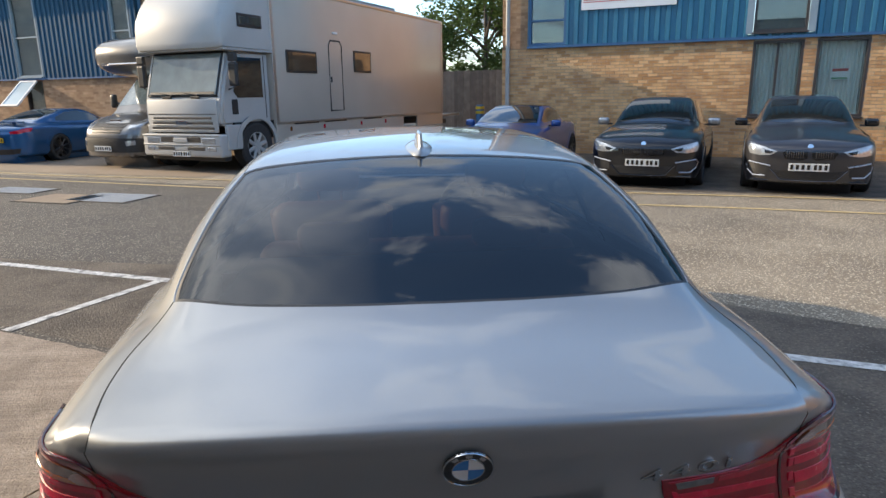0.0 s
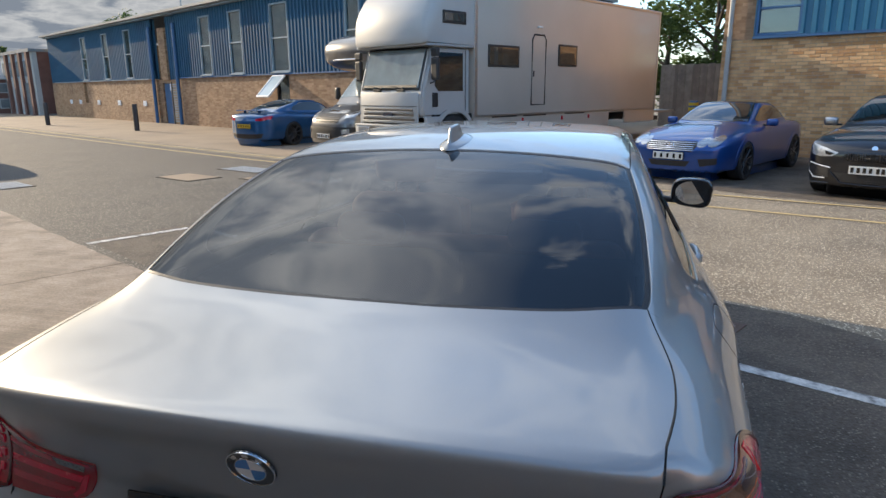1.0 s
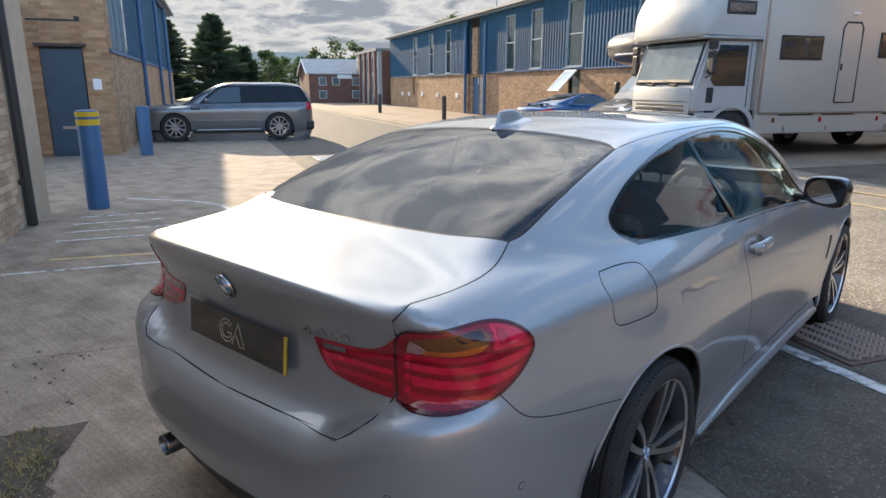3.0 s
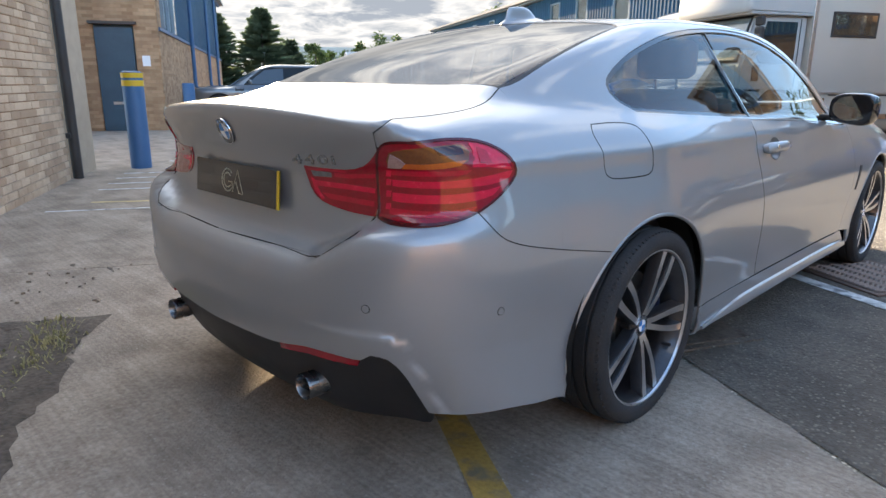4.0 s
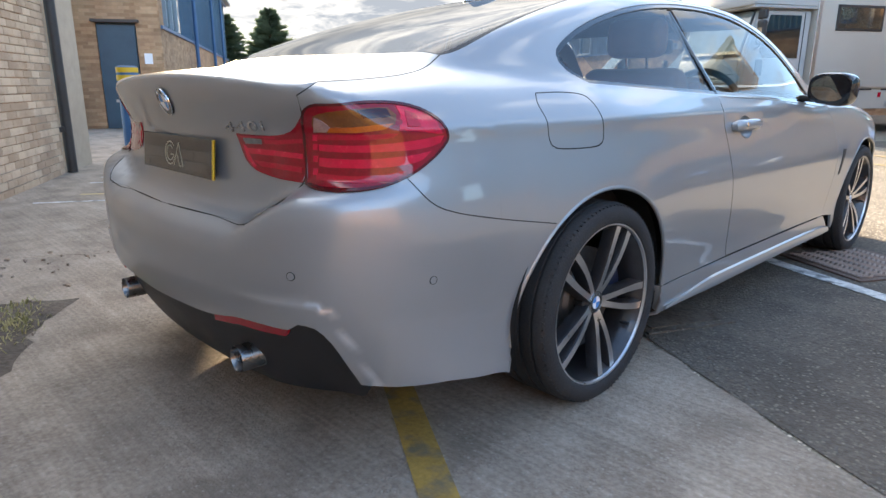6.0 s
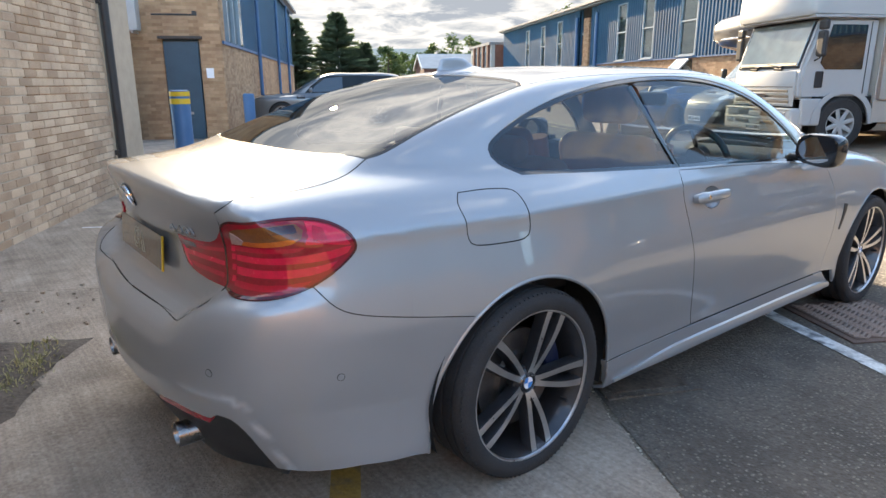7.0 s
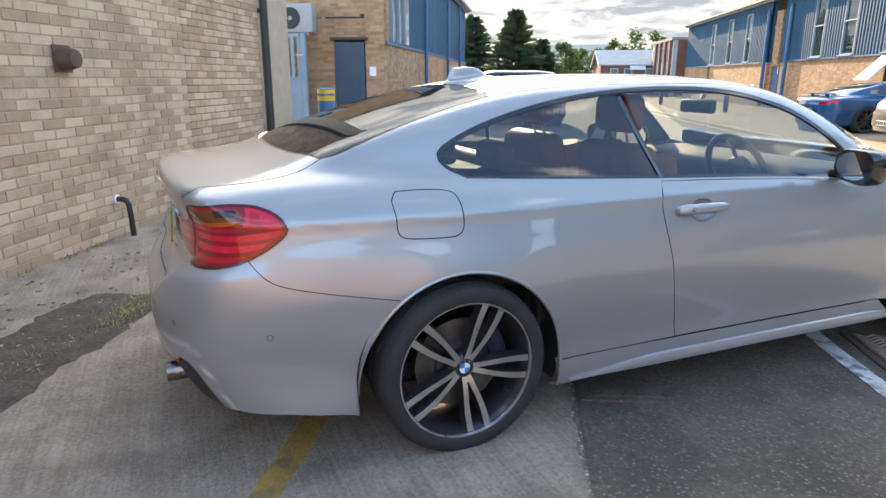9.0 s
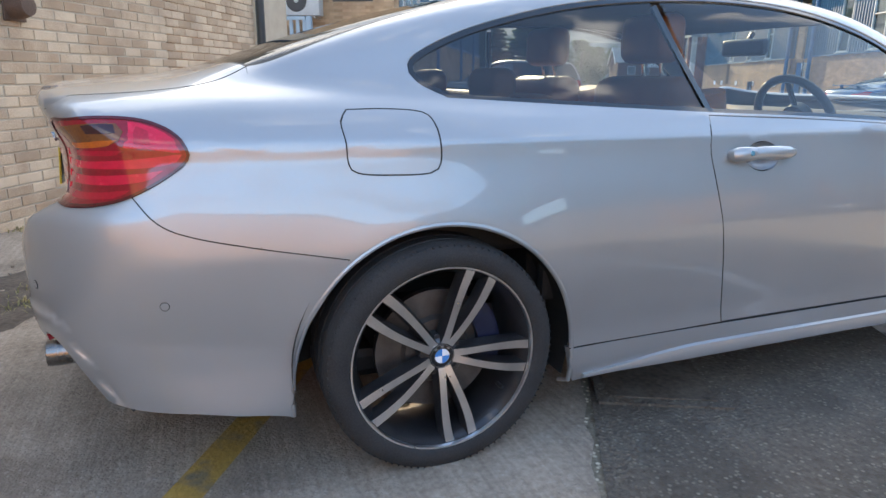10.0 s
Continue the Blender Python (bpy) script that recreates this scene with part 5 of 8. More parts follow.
# ---- the silver coupe ----
HUB_R, HUB_F, HUB_Z, HUB_X = 1.054, 3.864, 0.325, 0.80
c_w = curve([(0, 0.795), (0.2, 0.805), (0.46, 0.838), (0.82, 0.872), (1.06, 0.903), (1.35, 0.907), (1.7, 0.898), (2.2, 0.893), (2.8, 0.893),
             (3.3, 0.90), (3.86, 0.908), (4.2, 0.885), (4.6, 0.80)], 0.07)
c_s = curve([(0.12, -0.06), (0.18, -0.035), (0.25, -0.022), (0.33, -0.022), (0.42, -0.014), (0.52, -0.004), (0.62, 0.0), (0.69, -0.008), (0.76, -0.022),
             (0.83, -0.039), (0.868, -0.0472), (0.883, -0.0490), (0.895, -0.0484), (0.908, -0.0548), (0.95, -0.082), (0.99, -0.112), (1.05, -0.165), (1.2, -0.30)], 0.008)
c_yr = curve([(0.1, 0.16), (0.2, 0.09), (0.28, 0.045), (0.36, 0.016), (0.45, 0.002), (0.56, 0.0), (0.615, 0.006), (0.645, 0.024), (0.665, 0.065), (0.682, 0.102),
              (0.71, 0.115), (0.76, 0.122), (0.84, 0.124), (0.89, 0.114), (0.935, 0.098), (0.975, 0.083), (1.01, 0.076), (1.1, 0.07)], 0.006)
c_top = curve([(0.0, 1.022), (0.12, 1.036), (0.3, 1.054), (0.6, 1.075), (0.9, 1.068), (1.2, 1.05), (2.0, 1.022), (3.0, 1.0), (3.5, 0.985), (3.85, 0.955),
               (4.2, 0.89), (4.45, 0.80), (4.65, 0.66)], 0.06)
c_roof = curve([(0.2, 0.93), (0.42, 1.045), (0.6, 1.122), (0.9, 1.222), (1.15, 1.289), (1.34, 1.329), (1.55, 1.353), (1.85, 1.371), (2.2, 1.376), (2.55, 1.362),
                (2.8, 1.315), (3.1, 1.20), (3.35, 1.085), (3.6, 0.965), (3.9, 0.80)], 0.05)
c_gw = curve([(0.3, 0.60), (0.5, 0.64), (0.62, 0.668), (0.8, 0.712), (1.0, 0.752), (1.3, 0.772), (1.9, 0.785), (2.6, 0.778), (3.1, 0.745), (3.6, 0.66)], 0.06)


def coupe(p):
    x, y, z = np.abs(p[:, 0]), p[:, 1], p[:, 2]
    bulge = np.zeros_like(x)
    for hy in (HUB_R, HUB_F):
        d = np.hypot(y - hy, z - HUB_Z)
        bulge += 0.004 * np.exp(-((d - 0.375) / 0.07)**2) * (z < 1.2)
    w = c_w(y) + c_s(z) + bulge
    zs = z - 0.095 * sstep(0.40, 0.66, x) * (1 - sstep(0.80, 0.95, z))
    rear = c_yr(zs) * (1 - 0.35 * sstep(0.6, 0.82, x)) + 0.15 * x**2 + 0.96 * np.minimum(x, 1.0)**8 - y
    front = y - (4.62 - 0.20 * x**2 - 0.75 * np.minimum(x, 1.0)**8 - 0.5 * np.maximum(z - 0.62, 0)**2 - 0.4 * np.maximum(0.45 - z, 0)**2)
    roofline = c_top(y) - 0.058 * (x / 0.75)**2
    low = smax(smax(x - w, smax(rear, z - roofline, 0.035), 0.11), front, 0.14)
    low = smax(low, 0.17 - z + 0.0 * x, 0.03)
    # sculpted edge round the lower corner of the rear bumper, and a crease along its side
    ang = np.degrees(np.arctan2(x, np.maximum(0.9 - y, 1e-3)))
    zc = np.interp(ang, [0, 40.4, 42.2, 43.6, 45.1, 46.9, 49.2, 52, 90], [0.505, 0.512, 0.503, 0.485, 0.428, 0.363, 0.279, 0.15, -1.0])
    low = low - 0.013 * sstep(0.0, 0.020, zc - z) * sstep(26, 40, ang) * (y < 0.6)
    zl = np.interp(ang, [0, 44, 49.9, 57.6, 70, 90], [0.46, 0.46, 0.447, 0.436, 0.404, 0.40])
    low = low - 0.11 * np.maximum(zl - z, 0) * sstep(47, 51, ang) * sstep(0.75, 0.55, y)
    up = np.maximum(z - 0.98, -0.03)
    house = smax((x - (c_gw(y) - 0.53 * up - 0.12 * np.maximum(z - 1.2, 0)**2)) * 0.88, (z - c_roof(y) + 0.085 * x**2) * 0.95, 0.10)
    house = smax(smax(house, 0.36 - y, 0.05), front + 0.3, 0.1)
    return smin(low, house, 0.07)


S = Shape(coupe)
car = thing("silver_coupe", "silver two-door coupe with dark privacy glass parked on concrete and tarmac", "car")

# outlines on the skin
lid_side = S.top([(0.598, 0.612), (0.622, 0.53), (0.636, 0.44), (0.632, 0.33), (0.615, 0.235), (0.604, 0.19)])
lid_back = S.back([(0.604, 0.975), (0.601, 0.94), (0.596, 0.85), (0.585, 0.775)])
lid_low = S.back([(0.585, 0.775), (0.55, 0.715), (0.50, 0.675), (0.46, 0.664), (0.30, 0.662), (0.0, 0.660)])
win_low = S.top([(0.0, 0.500), (0.20, 0.508), (0.40, 0.536), (0.52, 0.570), (0.598, 0.612)])
win_side = S.top([(0.598, 0.612), (0.608, 0.68), (0.603, 0.85), (0.588, 1.08), (0.567, 1.285)])
win_top = S.top([(0.567, 1.285), (0.50, 1.318), (0.3, 1.338), (0.0, 1.345)])
roof_side = S.top([(0.567, 1.285), (0.572, 1.6), (0.578, 2.1), (0.572, 2.5), (0.560, 2.74)])
roof_front = S.top([(0.560, 2.74), (0.4, 2.79), (0.0, 2.83)])


def flipx(p):
    return p * np.array((-1.0, 1, 1))


def mirrored(*chains):
    """Close right-hand chains that run from the middle line back to it with their mirror images."""
    right = loop_of(*chains)
    left = flipx(right[::-1])
    return np.vstack([right, chains[-1][-1:], left])


PAINT = SILVER
boot = panel(S, "boot_lid", mirrored(win_low, lid_side, lid_back, lid_low)[:-1], "cross", PAINT, car, step=0.022, gap=0.0015, label="silver boot lid with a lip along its rear edge")
rear_window = panel(S, "rear_window", mirrored(win_low, win_side, win_top)[:-1], "cross", GLASS_DARK, car, step=0.04, gap=0.012, out=-0.003, flange=0.0, label="dark tinted rear window")
panel(S, "rear_window_seal", mirrored(win_low, win_side, win_top)[:-1], "cross", BLACK, car,
      holes=[S.unchart("cross", shrink(S.chart("cross", mirrored(win_low, win_side, win_top)[:-1]), 0.013))], step=0.05, gap=0.002, flange=0.01, out=-0.002)
panel(S, "roof", mirrored(win_top[::-1], roof_side, roof_front)[:-1], "top", PAINT, car, step=0.035)
panel(S, "roof_lining", mirrored(win_top[::-1], roof_side, roof_front)[:-1], "top", CABIN, car, step=0.08, out=-0.035, flange=0.0)

arch = [(HUB_R + r * math.cos(radians(t)), HUB_Z + r * math.sin(radians(t)) - 0.005) for t, r in
        [(196, 0.415), (180, 0.396), (165, 0.386), (150, 0.381), (130, 0.379), (110, 0.379), (90, 0.379), (70, 0.379), (50, 0.38), (30, 0.383), (12, 0.39), (-4, 0.40), (-22, 0.428)]]
arch_f = [(y + HUB_F - HUB_R, z) for y, z in arch]
lamp = S.vert([(39.3, 0.766), (44, 0.760), (49, 0.764), (53, 0.780), (57, 0.815), (60, 0.853), (60.9, 0.88), (59.8, 0.913), (56.5, 0.944), (52, 0.960), (45.5, 0.959), (39.5, 0.938)])
seam = S.side([(0.345, 0.765), (0.38, 0.728), (0.45, 0.695), (0.60, 0.660), (0.805, 0.622)])
seam_lamp = np.vstack([S.vert([(54.0, 0.787)]), seam[1:]])
quarter_cut = np.vstack([seam_lamp[-2:-1], S.side([(0.604, 0.77), (0.607, 0.88), (0.609, 0.955)]), S.top([(0.70, 0.611)]), lid_side[:1]])
rearq = loop_of(
    S.side([arch[3], arch[4], arch[5], arch[6], arch[7], arch[8], arch[9], arch[10], arch[11], (1.445, 0.30)]),
    S.side([(1.445, 0.30), (1.7, 0.298), (2.025, 0.30)]),
    S.side([(2.025, 0.30), (1.975, 0.55), (1.930, 0.78), (1.918, 0.87), (1.937, 0.957)]),
    S.side([(1.937, 0.957), (2.4, 0.940), (2.8, 0.918), (3.12, 0.893)]),
    S.side([(3.12, 0.893), (3.26, 0.905), (3.34, 0.955)]),
    np.vstack([S.side([(3.34, 0.955), (3.1, 1.13), (2.92, 1.235)]), roof_side[-1:]]),
    roof_side[::-1], win_side[::-1], quarter_cut[::-1],
    seam_lamp[-2:],
    np.vstack([seam_lamp[-1:], S.side([arch[3]])]))
quarter_o = loop_of(
    lid_side, lid_back[:2],
    np.vstack([lid_back[1:2], lamp[[10, 9, 8, 7, 6, 5, 4]], seam_lamp[:1]]),
    seam_lamp[:-1], quarter_cut + np.array([(0, 0, 0)] + [(0, 0.004, 0)] * (len(quarter_cut) - 2) + [(0, 0, 0)]))
dlo_low = S.side([(1.105, 1.006), (1.5, 0.986), (1.952, 0.965), (2.4, 0.948), (2.8, 0.926), (3.11, 0.905)])
dlo_top = S.side([(3.11, 0.905), (3.17, 0.935), (3.12, 1.015), (2.97, 1.13), (2.78, 1.225), (2.5, 1.295), (2.2, 1.32), (1.88, 1.312), (1.55, 1.275), (1.25, 1.205), (1.07, 1.135), (1.012, 1.09), (1.03, 1.045), (1.105, 1.006)])
dlo = loop_of(dlo_low, dlo_top)
flap_o = S.side([(0.83, 0.978), (0.93, 0.980), (1.02, 0.972), (1.045, 0.945), (1.05, 0.90), (1.048, 0.85), (1.02, 0.825), (0.92, 0.822), (0.84, 0.828), (0.818, 0.85), (0.815, 0.90), (0.81, 0.95), (0.83, 0.978)])
flap_loop = chain(flap_o, 0.015)
door_o = loop_of(
    S.side([(2.025, 0.30), (1.975, 0.55), (1.930, 0.78), (1.918, 0.87), (1.937, 0.957)]),
    S.side([(1.937, 0.957), (2.4, 0.940), (2.8, 0.918), (3.12, 0.893), (3.22, 0.897)]),
    S.side([(3.22, 0.897), (3.30, 0.75), (3.32, 0.55), (3.28, 0.30)]),
    S.side([(3.28, 0.30), (2.6, 0.30), (2.025, 0.30)]))
cup_loop = S.side([(2.124 + 0.066 * math.cos(radians(t)), 0.832 + 0.043 * math.sin(radians(t))) for t in range(0, 360, 15)])
wing_o = loop_of(
    S.side([(3.22, 0.897), (3.30, 0.75), (3.32, 0.55), (3.28, 0.30)]),
    S.side([(3.28, 0.30), (3.45, 0.28)]),
    S.side([arch_f[0], arch_f[1], arch_f[2], arch_f[3], arch_f[4], arch_f[5], arch_f[6], arch_f[7], arch_f[8], arch_f[9], arch_f[10]]),
    S.side([arch_f[10], (4.4, 0.45), (4.42, 0.62)]),
    S.top([(0.70, 4.30), (0.72, 4.1), (0.735, 3.7), (0.735, 3.45)]),
    S.side([(3.34, 0.955), (3.26, 0.905), (3.22, 0.897)]))
bumper_r = loop_of(
    lid_low[::-1],
    np.vstack([lid_back[-1:], lamp[[0, 1, 2, 3]], seam_lamp[:1]])[:],
    seam_lamp,
    S.side([(0.805, 0.622), arch[2], arch[1], arch[0]]),
    S.side([arch[0], (0.60, 0.222), (0.50, 0.236)]),
    S.vert([(60.5, 0.250), (52, 0.264), (49.2, 0.270), (46.9, 0.272)]),
    S.vert([(46.9, 0.272), (45, 0.342), (43.3, 0.400), (41.3, 0.437), (38.9, 0.444)]),
    S.vert([(38.9, 0.444), (37.3, 0.425), (33, 0.428), (28, 0.427), (22, 0.411), (18, 0.405), (10, 0.402), (0, 0.398)]))
bumper_full = np.vstack([bumper_r, S.vert([(0, 0.398)]), flipx(bumper_r[::-1])])[:-1]
panel(S, "rear_bumper", bumper_full, "vert", PAINT, car, step=0.016, flange=0.03, gap=0.0002)
for flip in (False, True):
    panel(S, "body_side", rearq, "long", PAINT, car, holes=[dlo, flap_loop], step=0.024, mirror=flip, gap=0.0008)
    panel(S, "rear_quarter", quarter_o, "ball", PAINT, car, step=0.018, mirror=flip, gap=0.001, flange=0.0)
    panel(S, "fuel_flap" if not flip else "side_cover", flap_loop, "long", PAINT, car, step=0.02, mirror=flip, gap=0.0025)
    panel(S, "door", door_o, "side", PAINT, car, holes=[cup_loop], step=0.032, mirror=flip, gap=0.003)
    panel(S, "front_wing", wing_o, "long", PAINT, car, step=0.04, mirror=flip)


def facing(p, out=0.0, spin=0.0):
    """A pose on the skin at p (3D), its local z outward and local y up."""
    p = np.asarray(p, float).reshape(1, 3)
    nr = Vector(grad(coupe, p)[0])
    right = Vector((0, 0, 1)).cross(nr).normalized()
    up = nr.cross(right)
    m = Matrix((right, up, nr)).transposed().to_4x4()
    m.translation = Vector(p[0]) + nr * out
    return m @ pose(0, 0, 0, 0, 0, spin)


def disc(r, depth, steps=32, bevel=0.15):
    b = depth * bevel
    return lathe([(0, 0), (0, r), (depth - b, r), (depth, r - b), (depth, 0)], steps, "Z")


def sector(r, a0, a1, z0, z1, r0=0.0, steps=8):
    bm = bmesh.new()
    rim = [(r * math.cos(radians(a0 + (a1 - a0) * i / steps)), r * math.sin(radians(a0 + (a1 - a0) * i / steps))) for i in range(steps + 1)]
    inn = [(r0 * math.cos(radians(a1 + (a0 - a1) * i / steps)), r0 * math.sin(radians(a1 + (a0 - a1) * i / steps))) for i in range(steps + 1)] if r0 else [(0, 0)]
    pts = rim + inn
    lo = [bm.verts.new((x, y, z0)) for x, y in pts]
    hi = [bm.verts.new((x, y, z1)) for x, y in pts]
    bm.faces.new(hi)
    bm.faces.new(lo[::-1])
    for i in range(len(pts)):
        bm.faces.new((lo[i], lo[(i + 1) % len(pts)], hi[(i + 1) % len(pts)], hi[i]))
    bmesh.ops.recalc_face_normals(bm, faces=bm.faces[:])
    return bm


def roundel(parent, m, r):
    """A round badge: black ring with a bright rim, four quarters in blue and white, small bright bars round the ring."""
    b = part("badge", disc(r, 0.004), GLOSSBLACK, parent, "round badge with blue and white quarters", True, m)
    part("rim", lathe([(0.002, r), (0.0055, r * 0.985), (0.0055, r * 0.95), (0.003, r * 0.94)], 40, "Z"), CHROME, b, smooth=True)
    part("inner_rim", lathe([(0.003, r * 0.66), (0.0055, r * 0.645), (0.0055, r * 0.61), (0.003, r * 0.60)], 40, "Z"), CHROME, b, smooth=True)
    for k in range(4):
        part("quarter", sector(r * 0.61, 90 * k, 90 * k + 90, 0.003, 0.0048), BADGE_BLUE if k % 2 else BADGE_WHITE, b)
    for a in (130, 90, 50):
        part("bar", sector(r * 0.90, a - 9, a + 9, 0.003, 0.0052, r * 0.72, 3), CHROME, b)
    return b


# tail lamps
lamp_loop = chain(np.vstack([lamp, lamp[:1]]), 0.015)
inner_lamp = S.back([(0.338, 0.878), (0.345, 0.845), (0.365, 0.810), (0.405, 0.786), (0.49, 0.772), (0.583, 0.768), (0.592, 0.85), (0.597, 0.932), (0.545, 0.893), (0.49, 0.880), (0.42, 0.878), (0.338, 0.878)])
inner_loop = loop_of(inner_lamp[:6], inner_lamp[5:8], inner_lamp[7:])


def lampbar(shape_pts, material, parent, name, flip, out=0.0046):
    o = S.vert(shape_pts)
    return panel(S, name, chain(np.vstack([o, o[:1]]), 0.02), "vert", material, parent, step=0.02, gap=0.0, flange=0.003, out=out, mirror=flip)


for flip in (False, True):
    lamp_ob = panel(S, "tail_lamp", lamp_loop, "vert", LENS_DARKRED, car, step=0.02, mirror=flip, gap=0.0015, out=0.003, label="red tail lamp with amber upper segment and dark rim")
    lampbar([(41.0, 0.892), (46, 0.894), (50.8, 0.899), (52.4, 0.910), (52.6, 0.930), (51.4, 0.946), (46, 0.944), (41.2, 0.930)], LENS_AMBER, lamp_ob, "indicator_bowl", flip)
    lampbar([(43.2, 0.8935), (47.5, 0.8945), (51.2, 0.901), (52.2, 0.912), (50.2, 0.911), (46.5, 0.906), (43.2, 0.905)], LENS_ORANGE, lamp_ob, "indicator_segment", flip, 0.0056)
    lampbar([(40.9, 0.893), (43.0, 0.894), (43.6, 0.906), (42.6, 0.920), (41.4, 0.928)], LENS_CLEAR, lamp_ob, "indicator_lens", flip, 0.0058)
    lampbar([(48.2, 0.925), (51.8, 0.927), (51.2, 0.944), (47.4, 0.942)], LENS_SMOKE, lamp_ob, "lamp_bowl", flip, 0.0056)
    # brighter red puts the sun passing through the outer lens into its colour
    lampbar([(53.0, 0.896), (56, 0.893), (59.8, 0.885), (58.8, 0.913), (55.8, 0.938), (52.6, 0.950), (53.2, 0.930)], LENS_GLOW, lamp_ob, "side_reflector", flip)
    lampbar([(54.2, 0.905), (56.2, 0.902), (55.4, 0.930), (53.8, 0.940)], LENS_RED, lamp_ob, "side_prism", flip, 0.0058)
    for zz in (0.800, 0.830, 0.858, 0.880):
        lampbar([(40.6, zz - 0.009), (41.3, zz - 0.009), (41.4, zz + 0.006), (40.7, zz + 0.006)], LENS_GLOW, lamp_ob, "light_prism", flip, 0.0058)
    lampbar([(40.6, 0.886), (47, 0.888), (53, 0.890), (52, 0.880), (47, 0.876), (40.6, 0.875)], LENS_RED, lamp_ob, "light_bar", flip)
    lampbar([(41.6, 0.863), (48, 0.864), (55, 0.872), (60.0, 0.881), (59.3, 0.864), (56, 0.852), (49, 0.848), (41.6, 0.848)], LENS_GLOW, lamp_ob, "light_bar", flip)
    lampbar([(41.6, 0.832), (48, 0.832), (55.5, 0.840), (57.8, 0.846), (56.3, 0.826), (52, 0.814), (46, 0.811), (41.6, 0.812)], LENS_GLOW, lamp_ob, "light_bar", flip)
    lampbar([(41.2, 0.796), (46, 0.793), (51, 0.798), (53.8, 0.803), (51.6, 0.784), (47, 0.777), (41.2, 0.780)], LENS_RED, lamp_ob, "light_bar", flip)
    il = panel(S, "inner_tail_lamp", inner_loop, "cross", LENS_DARKRED, car, step=0.02, mirror=flip, gap=0.001, out=0.0035, label="dark red inner tail lamp on the boot lid")
    for pts, mt, nm in (([(0.365, 0.868), (0.44, 0.868), (0.44, 0.855), (0.372, 0.853)], LENS_GREY, "reversing_lens"),
                        ([(0.45, 0.868), (0.50, 0.868), (0.575, 0.874), (0.575, 0.864), (0.50, 0.857), (0.45, 0.857)], LENS_RED, "light_bar"),
                        ([(0.350, 0.872), (0.40, 0.874), (0.49, 0.875), (0.49, 0.871), (0.40, 0.870), (0.355, 0.868)], LENS_RED, "light_bar"),
                        ([(0.375, 0.842), (0.575, 0.838), (0.575, 0.826), (0.385, 0.828)], LENS_GLOW, "light_bar"),
                        ([(0.360, 0.850), (0.372, 0.846), (0.392, 0.812), (0.410, 0.798), (0.402, 0.794), (0.376, 0.812)], LENS_GLOW, "light_prism"),
                        ([(0.400, 0.812), (0.575, 0.806), (0.575, 0.793), (0.43, 0.798)], LENS_RED, "light_bar")):
        o = S.back(pts)
        panel(S, nm, loop_of(*[np.vstack([o[i], o[(i + 1) % len(o)]]) for i in range(len(o))]), "cross", mt, il, step=0.02, gap=0.0, flange=0.002, out=0.005, mirror=flip)

def on_skin(pts):
    """Draw points near the skin onto it."""
    q = np.asarray(pts, float)
    for _ in range(5):
        g = np.stack([coupe(q + e) - coupe(q - e) for e in np.eye(3) * 0.003], 1) / 0.006
        q = q - g * (coupe(q) / np.maximum(np.sum(g * g, 1), 1e-6))[:, None]
    return q


def seam_line(pts, flip=False, r=0.0026):
    q = on_skin(pts)
    q = q - grad(coupe, q) * 0.0016
    if flip:
        q = flipx(q)
    return part("panel_gap", tube([tuple(v) for v in q], r, 6), SEAM, car)


for flip in (False, True):
    seam_line(chain(S.side([(2.025, 0.30), (1.975, 0.55), (1.930, 0.78), (1.918, 0.87), (1.937, 0.957)]), 0.03), flip)
    seam_line(chain(roof_side, 0.05), flip, 0.0023)
    seam_line(np.vstack([flap_loop, flap_loop[:1]]), flip, 0.0024)
    seam_line(np.vstack([chain(seam_lamp, 0.02), seam_lamp[-1:]]), flip, 0.0024)
    seam_line(np.vstack([chain(lid_side, 0.02), chain(lid_back, 0.02)]), flip, 0.0027)
    seam_line(chain(lid_low, 0.03), flip, 0.0022)
    # continuous skin behind the join of quarter and side, and the rolled lip of the wheel arch
    strip_ = chain(np.vstack([quarter_cut[:1] - np.array((0, 0, 0.012)), quarter_cut[1:-1]]), 0.02)
    join = loop_of(np.vstack([strip_[0:1], strip_[2::3]]) - np.array((0, 0.012, 0)), np.vstack([strip_[2::3][::-1], strip_[0:1]]) + np.array((0, 0.016, 0)), step=0.03)
    panel(S, "quarter_join", S.unchart("long", S.chart("long", join)), "long", PAINT, car, step=0.03, gap=0.0, flange=0.0, out=-0.0009, mirror=flip)
    for hub_arch in (arch, arch_f):
        lip = on_skin(chain(S.side(hub_arch), 0.03))
        lip = lip - grad(coupe, lip) * 0.0042
        part("arch_lip", tube([tuple(v) for v in (flipx(lip) if flip else lip)], 0.0072, 8), PAINT, car, smooth=True)
    seam_line(chain(S.side([(1.445, 0.298), (2.0, 0.297), (2.7, 0.297), (3.28, 0.298)]), 0.08), flip)
    rim_c = S.chart("vert", lamp_loop)
    panel(S, "lamp_rim", lamp_loop, "vert", LENS_EDGE, car, holes=[S.unchart("vert", shrink(rim_c, 0.0055))], step=0.03, gap=0.0, flange=0.004, out=0.0052, mirror=flip)

